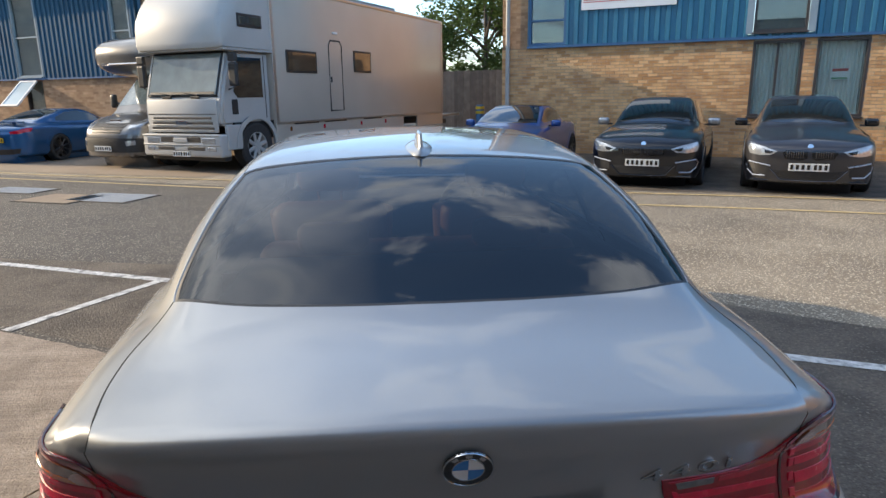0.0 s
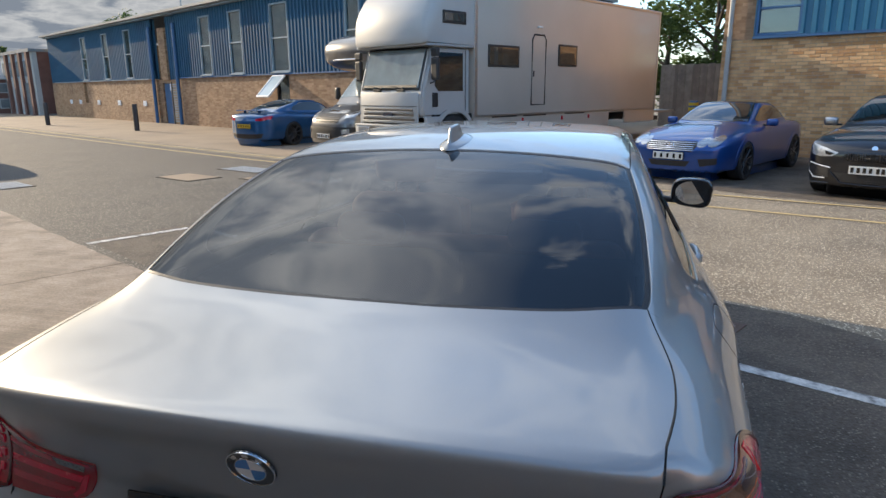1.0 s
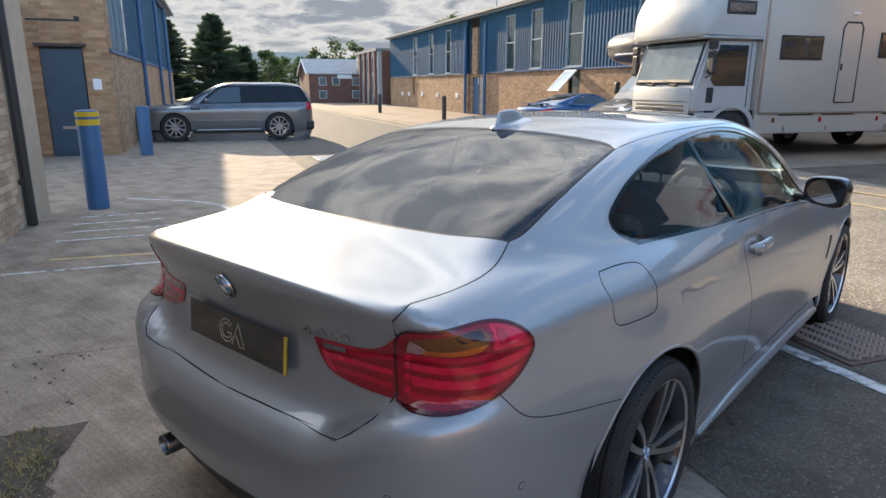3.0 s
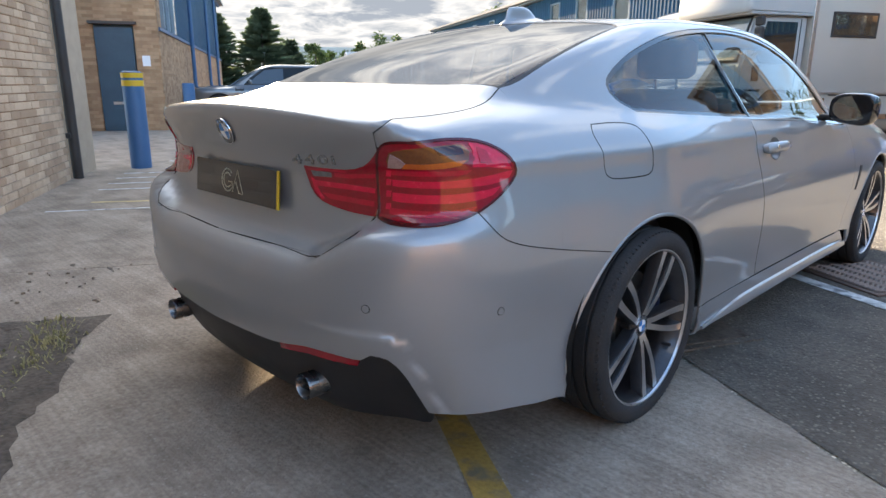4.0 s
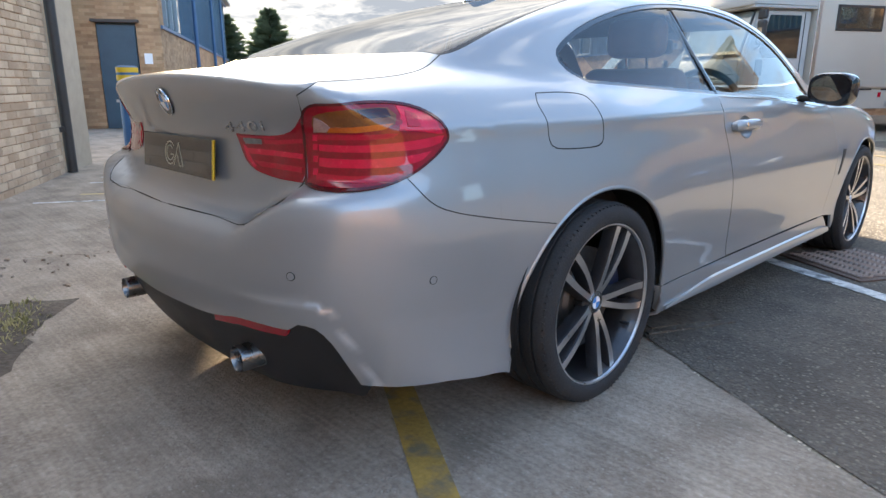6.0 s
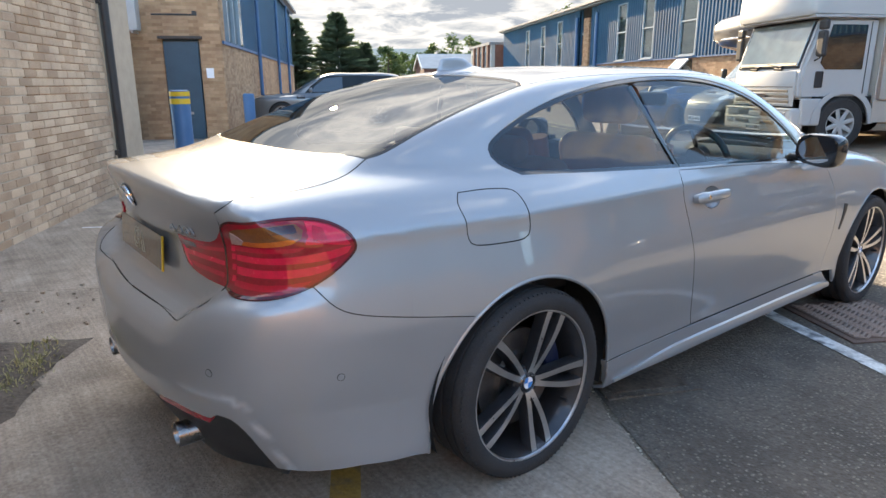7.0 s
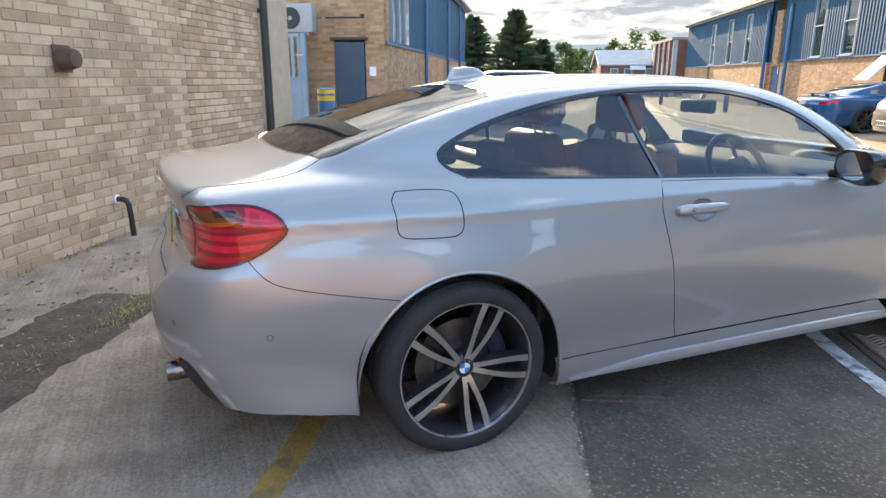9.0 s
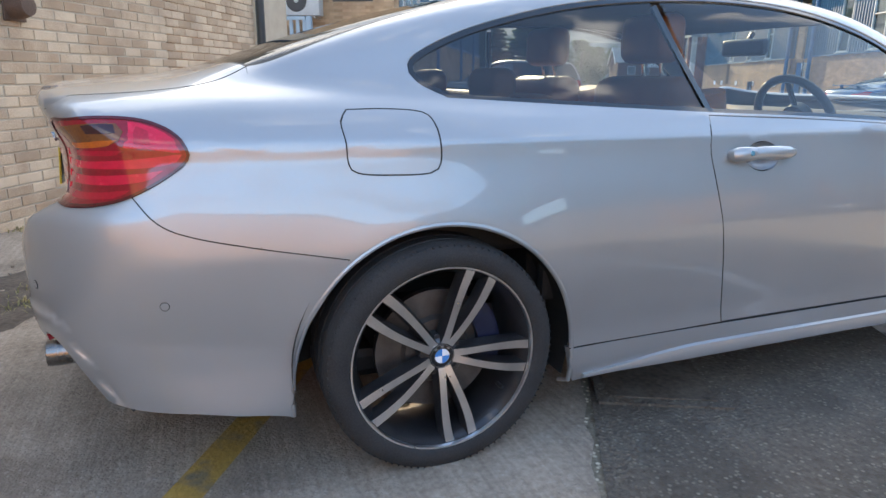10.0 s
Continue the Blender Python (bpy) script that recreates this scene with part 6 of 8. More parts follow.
# boot furniture
badge_p = S.back([(0.0, 0.952)])
roundel(boot, facing(badge_p, 0.001), 0.041)
plate = thing("number_plate", "black show plate with pale gold emblem and yellow end strip", "number plate", pose(-0.006, 0.110, 0.800, 85.0))
part("board", one_box(0, 0, 0, 0.505, 0.108, 0.006, 0.002), GLOSSBLACK, plate)
part("edge_strip", one_box(0.2475, 0, 0.0008, 0.010, 0.108, 0.006, 0.001), PLATE_YELLOW, plate, "yellow end strip")
for outline in ([(-0.040 + 0.036 * math.cos(radians(a)), 0.034 * math.sin(radians(a))) for a in range(40, 330, 16)] + [(-0.012, -0.004), (-0.034, -0.004)],
                [(-0.010, -0.034), (0.022, 0.034), (0.054, -0.034), (0.030, -0.034), (0.012, -0.002)],
                [(-0.040 + 0.024 * math.cos(radians(a)), 0.022 * math.sin(radians(a))) for a in range(40, 330, 20)]):
    part("emblem_line", tube([(x, y, 0.0035) for x, y in outline], 0.0018, 6, flat=0.5), GOLD, plate)

txt = bpy.data.curves.new("model_number", "FONT")
txt.body = "440i"
txt.size = 0.046
txt.extrude = 0.0018
txt.bevel_depth = 0.0002
txt.space_character = 1.25
tmp = bpy.data.objects.new("tmp_text", txt)
scene.collection.objects.link(tmp)
bpy.context.view_layer.update()
me = bpy.data.meshes.new_from_object(tmp.evaluated_get(bpy.context.evaluated_depsgraph_get()))
bpy.data.objects.remove(tmp)
me.materials.clear()
me.materials.append(surf("letter_chrome", (0.44, 0.445, 0.45), (0.52, 0.525, 0.53), 20, 200, 0.22, 0.05, metal=1.0, bump=0.0))
num = new("model_number", me)
num.parent = boot
tx = np.array([v.co[:] for v in me.vertices])
lo_, hi_ = tx.min(0), tx.max(0)
num.matrix_basis = (facing(S.back([(0.381, 0.897)]), 0.002, 3.5) @ Matrix.Diagonal((0.168 / (hi_[0] - lo_[0]), 0.027 / (hi_[1] - lo_[1]), 1.0, 1))
                    @ Matrix.Translation((-(lo_[0] + hi_[0]) / 2, -(lo_[1] + hi_[1]) / 2, 0)))
tagged(num, "raised chrome model number")

# bumper furniture
for sx in (1, -1):
    for ang, z in ((38.4, 0.565), (57.6, 0.535)):
        p = S.vert([(ang, z)])
        m = facing(p, -0.001)
        if sx < 0:
            m = Matrix.Diagonal((-1, 1, 1, 1)) @ m @ Matrix.Diagonal((-1, 1, 1, 1))
        s_ob = part("parking_sensor", disc(0.0095, 0.0025, 20), PAINT, car, "", True, m)
        part("ring", lathe([(0.0005, 0.0095), (0.0022, 0.0098), (0.0022, 0.0108), (0.0005, 0.0111)], 24, "Z"), SEAM, s_ob)
low_r = loop_of(S.vert([(0, 0.404), (10, 0.408), (18, 0.411), (23, 0.417), (28, 0.433), (33, 0.434), (37.3, 0.431), (38.9, 0.450)]), S.vert([(38.9, 0.450), (41.5, 0.442), (43.6, 0.402), (45.3, 0.344), (47.2, 0.272)]),
                S.vert([(47.2, 0.272), (46.5, 0.20), (44, 0.19)]), S.vert([(44, 0.19), (20, 0.19), (0, 0.19)]))
panel(S, "diffuser", np.vstack([low_r, S.vert([(0, 0.19)]), flipx(low_r[::-1])])[:-1], "vert", BLACK, car, step=0.05, gap=-0.004, flange=0.05, out=-0.028, label="black plastic lower diffuser")
for flip in (False, True):
    o = S.vert([(21.5, 0.408), (28, 0.426), (33, 0.427), (37.0, 0.423), (36.6, 0.402), (28, 0.405), (21.5, 0.391)])
    panel(S, "rear_reflector", loop_of(*[np.vstack([o[i], o[(i + 1) % len(o)]]) for i in range(len(o))]), "vert", LENS_DARKRED, car, step=0.03, gap=0.0, flange=0.02, out=-0.003, mirror=flip, label="thin dark red rear reflector")
    ex = 0.42 * (-1 if flip else 1)
    e_ob = part("exhaust_tip", lathe([(0.20, 0.036), (0.0, 0.037), (-0.004, 0.0355), (0.0, 0.033), (0.20, 0.031)], 36, "Y"), EXHAUST, car, "round dark steel exhaust tip", True, pose(ex, 0.048, 0.298))
    part("bore", lathe([(0.06, 0.0), (0.06, 0.032)], 24, "Y"), SEAM, e_ob)

# sills and underside
sill_pts = [(1.445, 0.296), (2.0, 0.294), (2.7, 0.294), (3.30, 0.296)]
sill_low = [(3.42, 0.195), (2.7, 0.190), (2.0, 0.188), (1.47, 0.182)]
sill_o = loop_of(S.side(sill_pts), S.side([sill_pts[-1], sill_low[0]]), S.side(sill_low), S.side([sill_low[-1], sill_pts[0]]))
for flip in (False, True):
    sx = -1 if flip else 1
    panel(S, "sill", sill_o, "side", PAINT, car, step=0.04, mirror=flip, flange=0.03)
    # blade that grows out of the sill towards the front wheel
    bl, rows_ = bmesh.new(), []
    for k in range(33):
        y = 1.50 + 1.90 * k / 32
        g = float(sstep(1.48, 1.95, np.array(y)) * (1 - 0.6 * sstep(3.25, 3.42, np.array(y))))
        x0 = float(S.side([(y, 0.245)])[0][0])
        ring_ = [(x0 - 0.012, 0.206 + 0.042 * g), (x0 + 0.003 + 0.005 * g, 0.206 + 0.030 * g), (x0 + 0.004 + 0.014 * g, 0.204), (x0 + 0.003 + 0.012 * g, 0.196), (x0 - 0.012, 0.190)]
        rows_.append([bl.verts.new((px * sx, y, pz)) for px, pz in ring_])
    for ra, rb in zip(rows_, rows_[1:]):
        for k in range(4):
            bl.faces.new((ra[k], rb[k], rb[k + 1], ra[k + 1]))
    bl.faces.new(rows_[0])
    bl.faces.new(rows_[-1][::-1])
    bmesh.ops.recalc_face_normals(bl, faces=bl.faces[:])
    part("sill_blade", bl, PAINT, car, smooth=True)
part("underbody", one_box(0, 2.5, 0.25, 1.36, 3.5, 0.10, 0.03), BLACK, car)
part("rear_floor", one_box(0, 0.5, 0.36, 1.1, 0.7, 0.10, 0.03), BLACK, car)
part("silencer", one_box(0, 0.42, 0.285, 0.80, 0.26, 0.14, 0.05, 3), EXHAUST, car, smooth=True)
part("cabin_floor", one_box(0, 2.2, 0.36, 1.46, 2.6, 0.10), CABIN, car)
for hy in (HUB_R, HUB_F):
    for sx in (1, -1):
        part("wheel_well", lathe([(0.0, 0.0), (0.0, 0.40), (0.31, 0.40)], 40, "X", 214, -17), SEAM, car, m=pose(0.55 * sx, hy, HUB_Z, 0, 0, 0 if sx > 0 else 180))

def mirror_shell():
    """A rounded housing, flat where the glass sits."""
    bm = bmesh.new()
    bmesh.ops.create_uvsphere(bm, u_segments=28, v_segments=18, radius=1.0)
    for v in bm.verts:
        p = [math.copysign(abs(c)**0.62, c) for c in v.co]
        v.co = Vector((p[0] * 0.104, max(p[1] * 0.075, -0.045), p[2] * 0.077 * (1.0 + 0.08 * p[0])))
    return bm


# glass and trim of the sides
dlo_c = S.chart("long", dlo)
dlo_in = S.unchart("long", shrink(dlo_c, 0.016))
pill = S.side([(1.955, 0.966), (1.90, 1.12), (1.845, 1.312)])
half_r = loop_of(S.side([(1.105, 1.006), (1.5, 0.986), (1.948, 0.966)]), S.side([(1.948, 0.966), (1.895, 1.12), (1.842, 1.308)]),
                 S.side([(1.842, 1.308), (1.55, 1.275), (1.25, 1.205), (1.07, 1.135), (1.012, 1.09), (1.03, 1.045), (1.105, 1.006)]))
half_f = loop_of(S.side([(1.962, 0.965), (2.4, 0.948), (2.8, 0.926), (3.11, 0.905)]),
                 S.side([(3.11, 0.905), (3.17, 0.935), (3.12, 1.015), (2.97, 1.13), (2.78, 1.225), (2.5, 1.295), (2.2, 1.32), (1.86, 1.310)]),
                 S.side([(1.86, 1.310), (1.91, 1.12), (1.962, 0.965)]))
for flip in (False, True):
    panel(S, "window_trim", dlo, "long", GLOSSBLACK, car, holes=[dlo_in], step=0.05, gap=0.001, flange=0.012, out=-0.003, mirror=flip, label="gloss black window surround")
    panel(S, "quarter_window", half_r, "long", GLASS_QUARTER, car, step=0.05, gap=0.010, flange=0.0, out=-0.008, mirror=flip, label="dark tinted quarter window")
    panel(S, "door_window", half_f, "long", GLASS_SIDE, car, step=0.05, gap=0.010, flange=0.0, out=-0.008, mirror=flip, label="lightly tinted door window")
    pl = chain(pill, 0.03)
    pl = pl + grad(coupe, pl) * -0.012
    part("pillar_trim", tube(flipx(pl) if flip else pl, 0.012, 8), GLOSSBLACK, car, smooth=True)
    sx = -1 if flip else 1
    # door handle with a scoop behind it
    hm = facing(S.side([(2.124, 0.838)]), 0.0)
    if flip:
        hm = Matrix.Diagonal((-1, 1, 1, 1)) @ hm @ Matrix.Diagonal((-1, 1, 1, 1))
    h_ob = part("door_handle", tube([(-0.060, 0, 0.024), (-0.058, 0, 0.027), (-0.03, 0, 0.032), (0.03, 0, 0.033), (0.08, 0.001, 0.027), (0.115, 0.002, 0.014), (0.135, 0.003, 0.002)],
                                    [0.008, 0.0135, 0.0145, 0.0145, 0.0125, 0.009, 0.003], 16, flat=1.5, up=(0, 1, 0)), PAINT, car, "silver door handle", True, hm)
    part("lock_block", tube([(-0.134, -0.001, 0.0), (-0.130, -0.001, 0.016), (-0.112, 0, 0.026), (-0.085, 0, 0.029), (-0.0635, 0, 0.027), (-0.0625, 0, 0.024)], [0.010, 0.013, 0.0145, 0.0145, 0.0135, 0.008], 16, flat=1.55, up=(0, 1, 0)), PAINT, h_ob, smooth=True)
    part("scoop", lathe([(-0.024, 0.0), (-0.022, 0.5), (-0.014, 0.84), (-0.002, 1.02)], 32, "Z"), PAINT, h_ob, smooth=True, m=pose(0, -0.006, 0.0) @ Matrix.Diagonal((0.066, 0.043, 1, 1)))
    part("lock", disc(0.0085, 0.003, 16), CHROME, h_ob, m=pose(-0.088, 0, 0.0425))
    # wing vent
    o = S.side([(3.415, 0.66), (3.455, 0.655), (3.40, 0.52), (3.385, 0.525)])
    panel(S, "wing_vent", loop_of(*[np.vstack([o[i], o[(i + 1) % 4]]) for i in range(4)]), "side", BLACK, car, step=0.04, gap=0.0, flange=0.004, out=0.003, mirror=flip)
    # mirror
    mir = part("door_mirror", mirror_shell(), GLOSSBLACK, car, "black door mirror with a bright glass", True, pose(0.940 * sx, 2.915, 0.982, 0, 4 * sx, -8 * sx))
    part("mirror_glass", lathe([(-0.0475, 0.0), (-0.0475, 1.0), (-0.042, 1.02)], 36, "Y"), MIRROR, mir, m=pose(0, 0, 0, -3, 0, 4 * sx) @ Matrix.Diagonal((0.083, 1, 0.060, 1)))
    part("stalk", one_box(-0.115 * sx, 0.02, -0.055, 0.09, 0.05, 0.03, 0.010), BLACK, mir)

# windscreen, bonnet and nose
scr_side = S.top([(0.560, 2.745), (0.60, 3.0), (0.64, 3.25), (0.655, 3.37)])
scr_low = S.top([(0.655, 3.37), (0.50, 3.47), (0.25, 3.535), (0.0, 3.55)])
panel(S, "windscreen", mirrored(roof_front[::-1], scr_side, scr_low)[:-1], "top", GLASS_CLEAR, car, step=0.06, gap=0.008, flange=0.0, label="clear windscreen")
bon = mirrored(scr_low[::-1], S.top([(0.655, 3.37), (0.73, 3.46), (0.735, 3.75), (0.72, 4.1), (0.66, 4.42)]), S.top([(0.66, 4.42), (0.4, 4.50), (0.0, 4.53)]))[:-1]
panel(S, "bonnet", bon, "top", PAINT, car, step=0.05)
nose_o = loop_of(S.nose([(-0.82, 0.22), (0.82, 0.22)]), S.nose([(0.82, 0.22), (0.84, 0.4), (0.80, 0.60), (0.70, 0.70)]), S.nose([(0.70, 0.70), (0.4, 0.735), (-0.4, 0.735), (-0.70, 0.70)]), S.nose([(-0.70, 0.70), (-0.80, 0.60), (-0.84, 0.4), (-0.82, 0.22)]))
panel(S, "front_bumper", nose_o, "nose", PAINT, car, step=0.06)

# roof aerial
fin = bmesh.new()
sec = []
for i in range(13):
    t = i / 12
    u = max(t - 0.34, 0) / 0.66
    if t < 0.34:
        w, y0, y1, z = 0.047 - 0.034 * (t / 0.34)**1.6, -0.120 + 0.02 * (t / 0.34)**2, 0.125 - 0.045 * (t / 0.34)**2, 0.002 + 0.016 * t / 0.34
    else:
        w, y0, y1, z = 0.0125 - 0.005 * u - 0.005 * u**6, -0.098 + 0.03 * u, 0.078 - 0.085 * u**1.2 - 0.02 * u**6, 0.019 + 0.043 * math.sin(u * math.pi / 2)
    sec.append([fin.verts.new((w * math.sin(2 * math.pi * k / 20) * (0.55 + 0.45 * math.cos(math.pi * k / 20 * 0)), (y0 + y1) / 2 - (y1 - y0) / 2 * math.cos(2 * math.pi * k / 20), z)) for k in range(20)])
for a, b in zip(sec, sec[1:]):
    for k in range(20):
        fin.faces.new((a[k], a[(k + 1) % 20], b[(k + 1) % 20], b[k]))
fin.faces.new(sec[-1])
part("roof_aerial", fin, PAINT, car, "silver shark-fin aerial", True, pose(0, 1.458, 1.3370, 6.3) @ Matrix.Diagonal((1.08, 1.14, 1.10, 1)))


# wheels
def coupe_wheel():
    w = new("wheel")
    prof = [(-0.115, 0.235), (-0.118, 0.262), (-0.125, 0.290), (-0.118, 0.312), (-0.100, 0.3235)]
    for g in (-0.075, -0.03, 0.03, 0.075):
        prof += [(g - 0.006, 0.327), (g - 0.005, 0.320), (g + 0.005, 0.320), (g + 0.006, 0.327)]
    prof += [(0.100, 0.3235), (0.114, 0.314), (0.121, 0.298), (0.1225, 0.285), (0.120, 0.268), (0.114, 0.2605), (0.106, 0.258)]
    tyre = part("tyre", lathe(prof, 96, "X"), RUBBER, w, "black low-profile tyre", True)
    sipe = bmesh.new()
    for k in range(100):
        box(sipe, 0.104, 0, 0.3172, 0.020, 0.004, 0.005, 0.0, pose(0, 0, 0, 3.6 * k))
    part("shoulder_tread", sipe, RUBBER, tyre)
    rim = part("rim", lathe([(0.104, 0.2575), (0.1115, 0.2625), (0.1145, 0.2612), (0.1140, 0.2565), (0.106, 0.2535)], 96, "X"), ALLOY, w, "machined alloy rim edge", True)
    part("barrel", lathe([(0.1065, 0.2536), (0.094, 0.2475), (0.08, 0.238), (0.02, 0.222), (-0.09, 0.226), (-0.11, 0.24)], 72, "X"), GUNMETAL, rim, smooth=True)
    # five pairs of slim spokes
    for k in range(5):
        for s in (-1, 1):
            bm = bmesh.new()
            rows = []
            for i in range(9):
                t = i / 8
                r = 0.036 + (0.2525 - 0.036) * t
                ang = radians(66 + 72 * k + s * (11.5 - 3.6 * t + 1.2 * math.sin(math.pi * t)))
                half = 0.0090 + 0.0050 * t**1.3 + 0.003 * (1 - t)**4
                face = 0.080 + 0.024 * t**0.7 + 0.004 * math.sin(math.pi * t)
                cy, cz = math.cos(ang), math.sin(ang)
                ty, tz = -cz, cy
                q = []
                for off, dx in ((-half - 0.006, -0.040), (-half - 0.0015, -0.006), (-half + 0.0012, 0.0), (half - 0.0012, 0.0), (half + 0.0015, -0.006), (half + 0.006, -0.040)):
                    q.append(bm.verts.new((face + dx, r * cy + off * ty, r * cz + off * tz)))
                rows.append(q)
            for a, b in zip(rows, rows[1:]):
                for j in range(5):
                    bm.faces.new((a[j], a[j + 1], b[j + 1], b[j]))
            bmesh.ops.recalc_face_normals(bm, faces=bm.faces[:])
            sp = part("spoke", bm, ALLOY, w, smooth=True)
            sp.data.materials.append(GUNMETAL)
            for pl in sp.data.polygons:
                if abs(pl.normal.x) < 0.6:
                    pl.material_index = 1
    hub = part("hub", lathe([(0.02, 0.060), (0.060, 0.056), (0.074, 0.046), (0.078, 0.034), (0.076, 0.0)], 40, "X"), GUNMETAL, w, smooth=True)
    for k in range(5):
        t = radians(66 + 36 + 72 * k)
        part("wheel_bolt", lathe([(0.03, 0.010), (0.068, 0.010), (0.070, 0.008), (0.070, 0.0)], 12, "X"), BLACK, hub, m=pose(0, 0.052 * math.cos(t), 0.052 * math.sin(t)))
    roundel(w, pose(0.0765, 0, 0, 90, 0, 90), 0.034)
    part("valve", tube([(0.075, 0.205 * math.cos(radians(-33)), 0.205 * math.sin(radians(-33))), (0.105, 0.208 * math.cos(radians(-33)), 0.208 * math.sin(radians(-33)))], 0.006, 8), BLACK, w)
    dsc = part("brake_disc", lathe([(0.0, 0.0), (0.0, 0.172), (0.022, 0.172), (0.022, 0.10), (0.036, 0.09), (0.036, 0.0)], 64, "X"), DISC_IRON, w, "dull iron brake disc", True)
    cal = lathe([(-0.012, 0.125), (-0.012, 0.190), (0.045, 0.190), (0.050, 0.18), (0.050, 0.135), (0.045, 0.125)], 16, "X", 62, -12, True)
    part("brake_caliper", cal, surf("blue_caliper", (0.006, 0.010, 0.030), (0.009, 0.015, 0.045), 20, 200, 0.35, 0.1, bump=0.05), w, "dark blue brake caliper", True)
    return w


w0 = coupe_wheel()
w0.parent = car
w0.matrix_basis = pose(0.783, HUB_R, HUB_Z)
for sx, hy, spin in ((1, HUB_F, 22), (-1, HUB_R, 40), (-1, HUB_F, 10)):
    m = pose(0.783 * sx, hy, HUB_Z, 0, 0, 0 if sx > 0 else 180) @ pose(0, 0, 0, spin)
    c = copy_thing(w0, m)

# cabin
def seat(x, y, back_lean, wide=0.50):
    s = new("front_seat")
    s.parent = car
    s.matrix_basis = pose(x, y, 0.40)
    part("cushion", one_box(0, 0.0, 0.10, wide, 0.52, 0.16, 0.06, 4), TAN, s, smooth=True)
    part("backrest", one_box(0, -0.02, 0.30, wide, 0.15, 0.62, 0.065, 4), TAN, s, smooth=True, m=pose(0, -0.24, 0.08, back_lean))
    part("bolster", tube([(-wide / 2 + 0.05, -0.20, 0.2), (-wide / 2 + 0.03, -0.30, 0.62)], 0.06, 10), TAN, s, smooth=True)
    part("bolster", tube([(wide / 2 - 0.05, -0.20, 0.2), (wide / 2 - 0.03, -0.30, 0.62)], 0.06, 10), TAN, s, smooth=True)
    part("headrest", one_box(0, -0.375, 0.80, 0.27, 0.11, 0.17, 0.045, 4), TAN, s, "tan leather headrest", True)
    for k in (-0.05, 0.05):
        part("headrest_post", tube([(k, -0.35, 0.64), (k, -0.375, 0.76)], 0.007, 8), CHROME, s)


seat(0.37, 2.42, 14)
seat(-0.37, 2.42, 14)
rs = new("rear_seat")
rs.parent = car
part("bench", one_box(0, 1.75, 0.50, 1.16, 0.50, 0.16, 0.06, 4), TAN, rs, smooth=True)
part("bench_back", one_box(0, 1.50, 0.76, 1.16, 0.16, 0.50, 0.06, 4), TAN, rs, smooth=True, m=pose(0, 0, 0))
for sx in (1, -1):
    part("rear_headrest", one_box(0.31 * sx, 1.44, 1.035, 0.25, 0.09, 0.11, 0.04, 4), TAN, rs, smooth=True)
part("parcel_shelf", one_box(0, 1.02, 0.955, 1.20, 0.85, 0.03, 0.01), CABIN, car)
part("bulkhead", one_box(0, 1.40, 0.62, 1.44, 0.04, 0.62), CABIN, car)
part("dashboard", one_box(0, 3.20, 0.80, 1.42, 0.50, 0.26, 0.09, 4), CABIN, car, smooth=True)
part("centre_console", one_box(0, 2.60, 0.50, 0.24, 1.0, 0.26, 0.04, 3), CABIN, car, smooth=True)
for sx in (1, -1):
    part("door_card", one_box(0.76 * sx, 2.35, 0.66, 0.05, 1.9, 0.50, 0.02), CABIN, car)
    part("rear_card", one_box(0.72 * sx, 1.45, 0.76, 0.06, 0.9, 0.38, 0.02), CABIN, car)
sw = new("steering_wheel")
sw.parent = car
sw.matrix_basis = pose(0.37, 2.80, 0.905, -66)
ring = lathe([(0.017 * math.sin(2 * math.pi * k / 10), 0.18 + 0.017 * math.cos(2 * math.pi * k / 10)) for k in range(10)], 40, "Z", closed=True)
part("wheel_rim", ring, BLACK, sw, smooth=True)
part("wheel_boss", disc(0.06, 0.05, 24), BLACK, sw, smooth=True)
for a in (0, 180, 270):
    part("wheel_spoke", tube([(0.04 * math.cos(radians(a)), 0.04 * math.sin(radians(a)), 0.02), (0.175 * math.cos(radians(a)), 0.175 * math.sin(radians(a)), 0.0)], 0.014, 8, flat=0.5), BLACK, sw)
part("rear_view_mirror", one_box(0.0, 2.86, 1.205, 0.25, 0.04, 0.075, 0.018, 3), BLACK, car, smooth=True)
part("mirror_arm", tube([(0, 2.87, 1.22), (0, 2.90, 1.27)], 0.012, 8), BLACK, car)

# ---- other vehicles ----
CAR_GLASS = surf("dark_car_glass", (0.010, 0.012, 0.013), (0.018, 0.021, 0.022), 3, 60, 0.06, 0.02, bump=0.0, coat=1.0, coat_rough=0.0)
HEADLAMP = surf("headlamp_lens", (0.28, 0.30, 0.32), (0.55, 0.57, 0.59), 30, 200, 0.12, 0.05, metal=0.5, bump=0.05, coat=1.0)
PLATE_WHITE = surf("plate_white", (0.66, 0.66, 0.63), (0.72, 0.72, 0.69), 20, 100, 0.4, 0.1, bump=0.0)
SILVER_WHEEL = surf("silver_wheel_paint", (0.36, 0.36, 0.37), (0.5, 0.5, 0.51), 20, 300, 0.3, 0.08, metal=0.9, bump=0.02)


def paint(name, c, metal=0.4, rough=0.3):
    return surf(name, [v * 0.85 for v in c], [min(v * 1.15, 1) for v in c], 2.0, 700, rough, 0.04, metal=metal, bump=0.015, coat=1.0, coat_rough=0.004, spec=0.25)


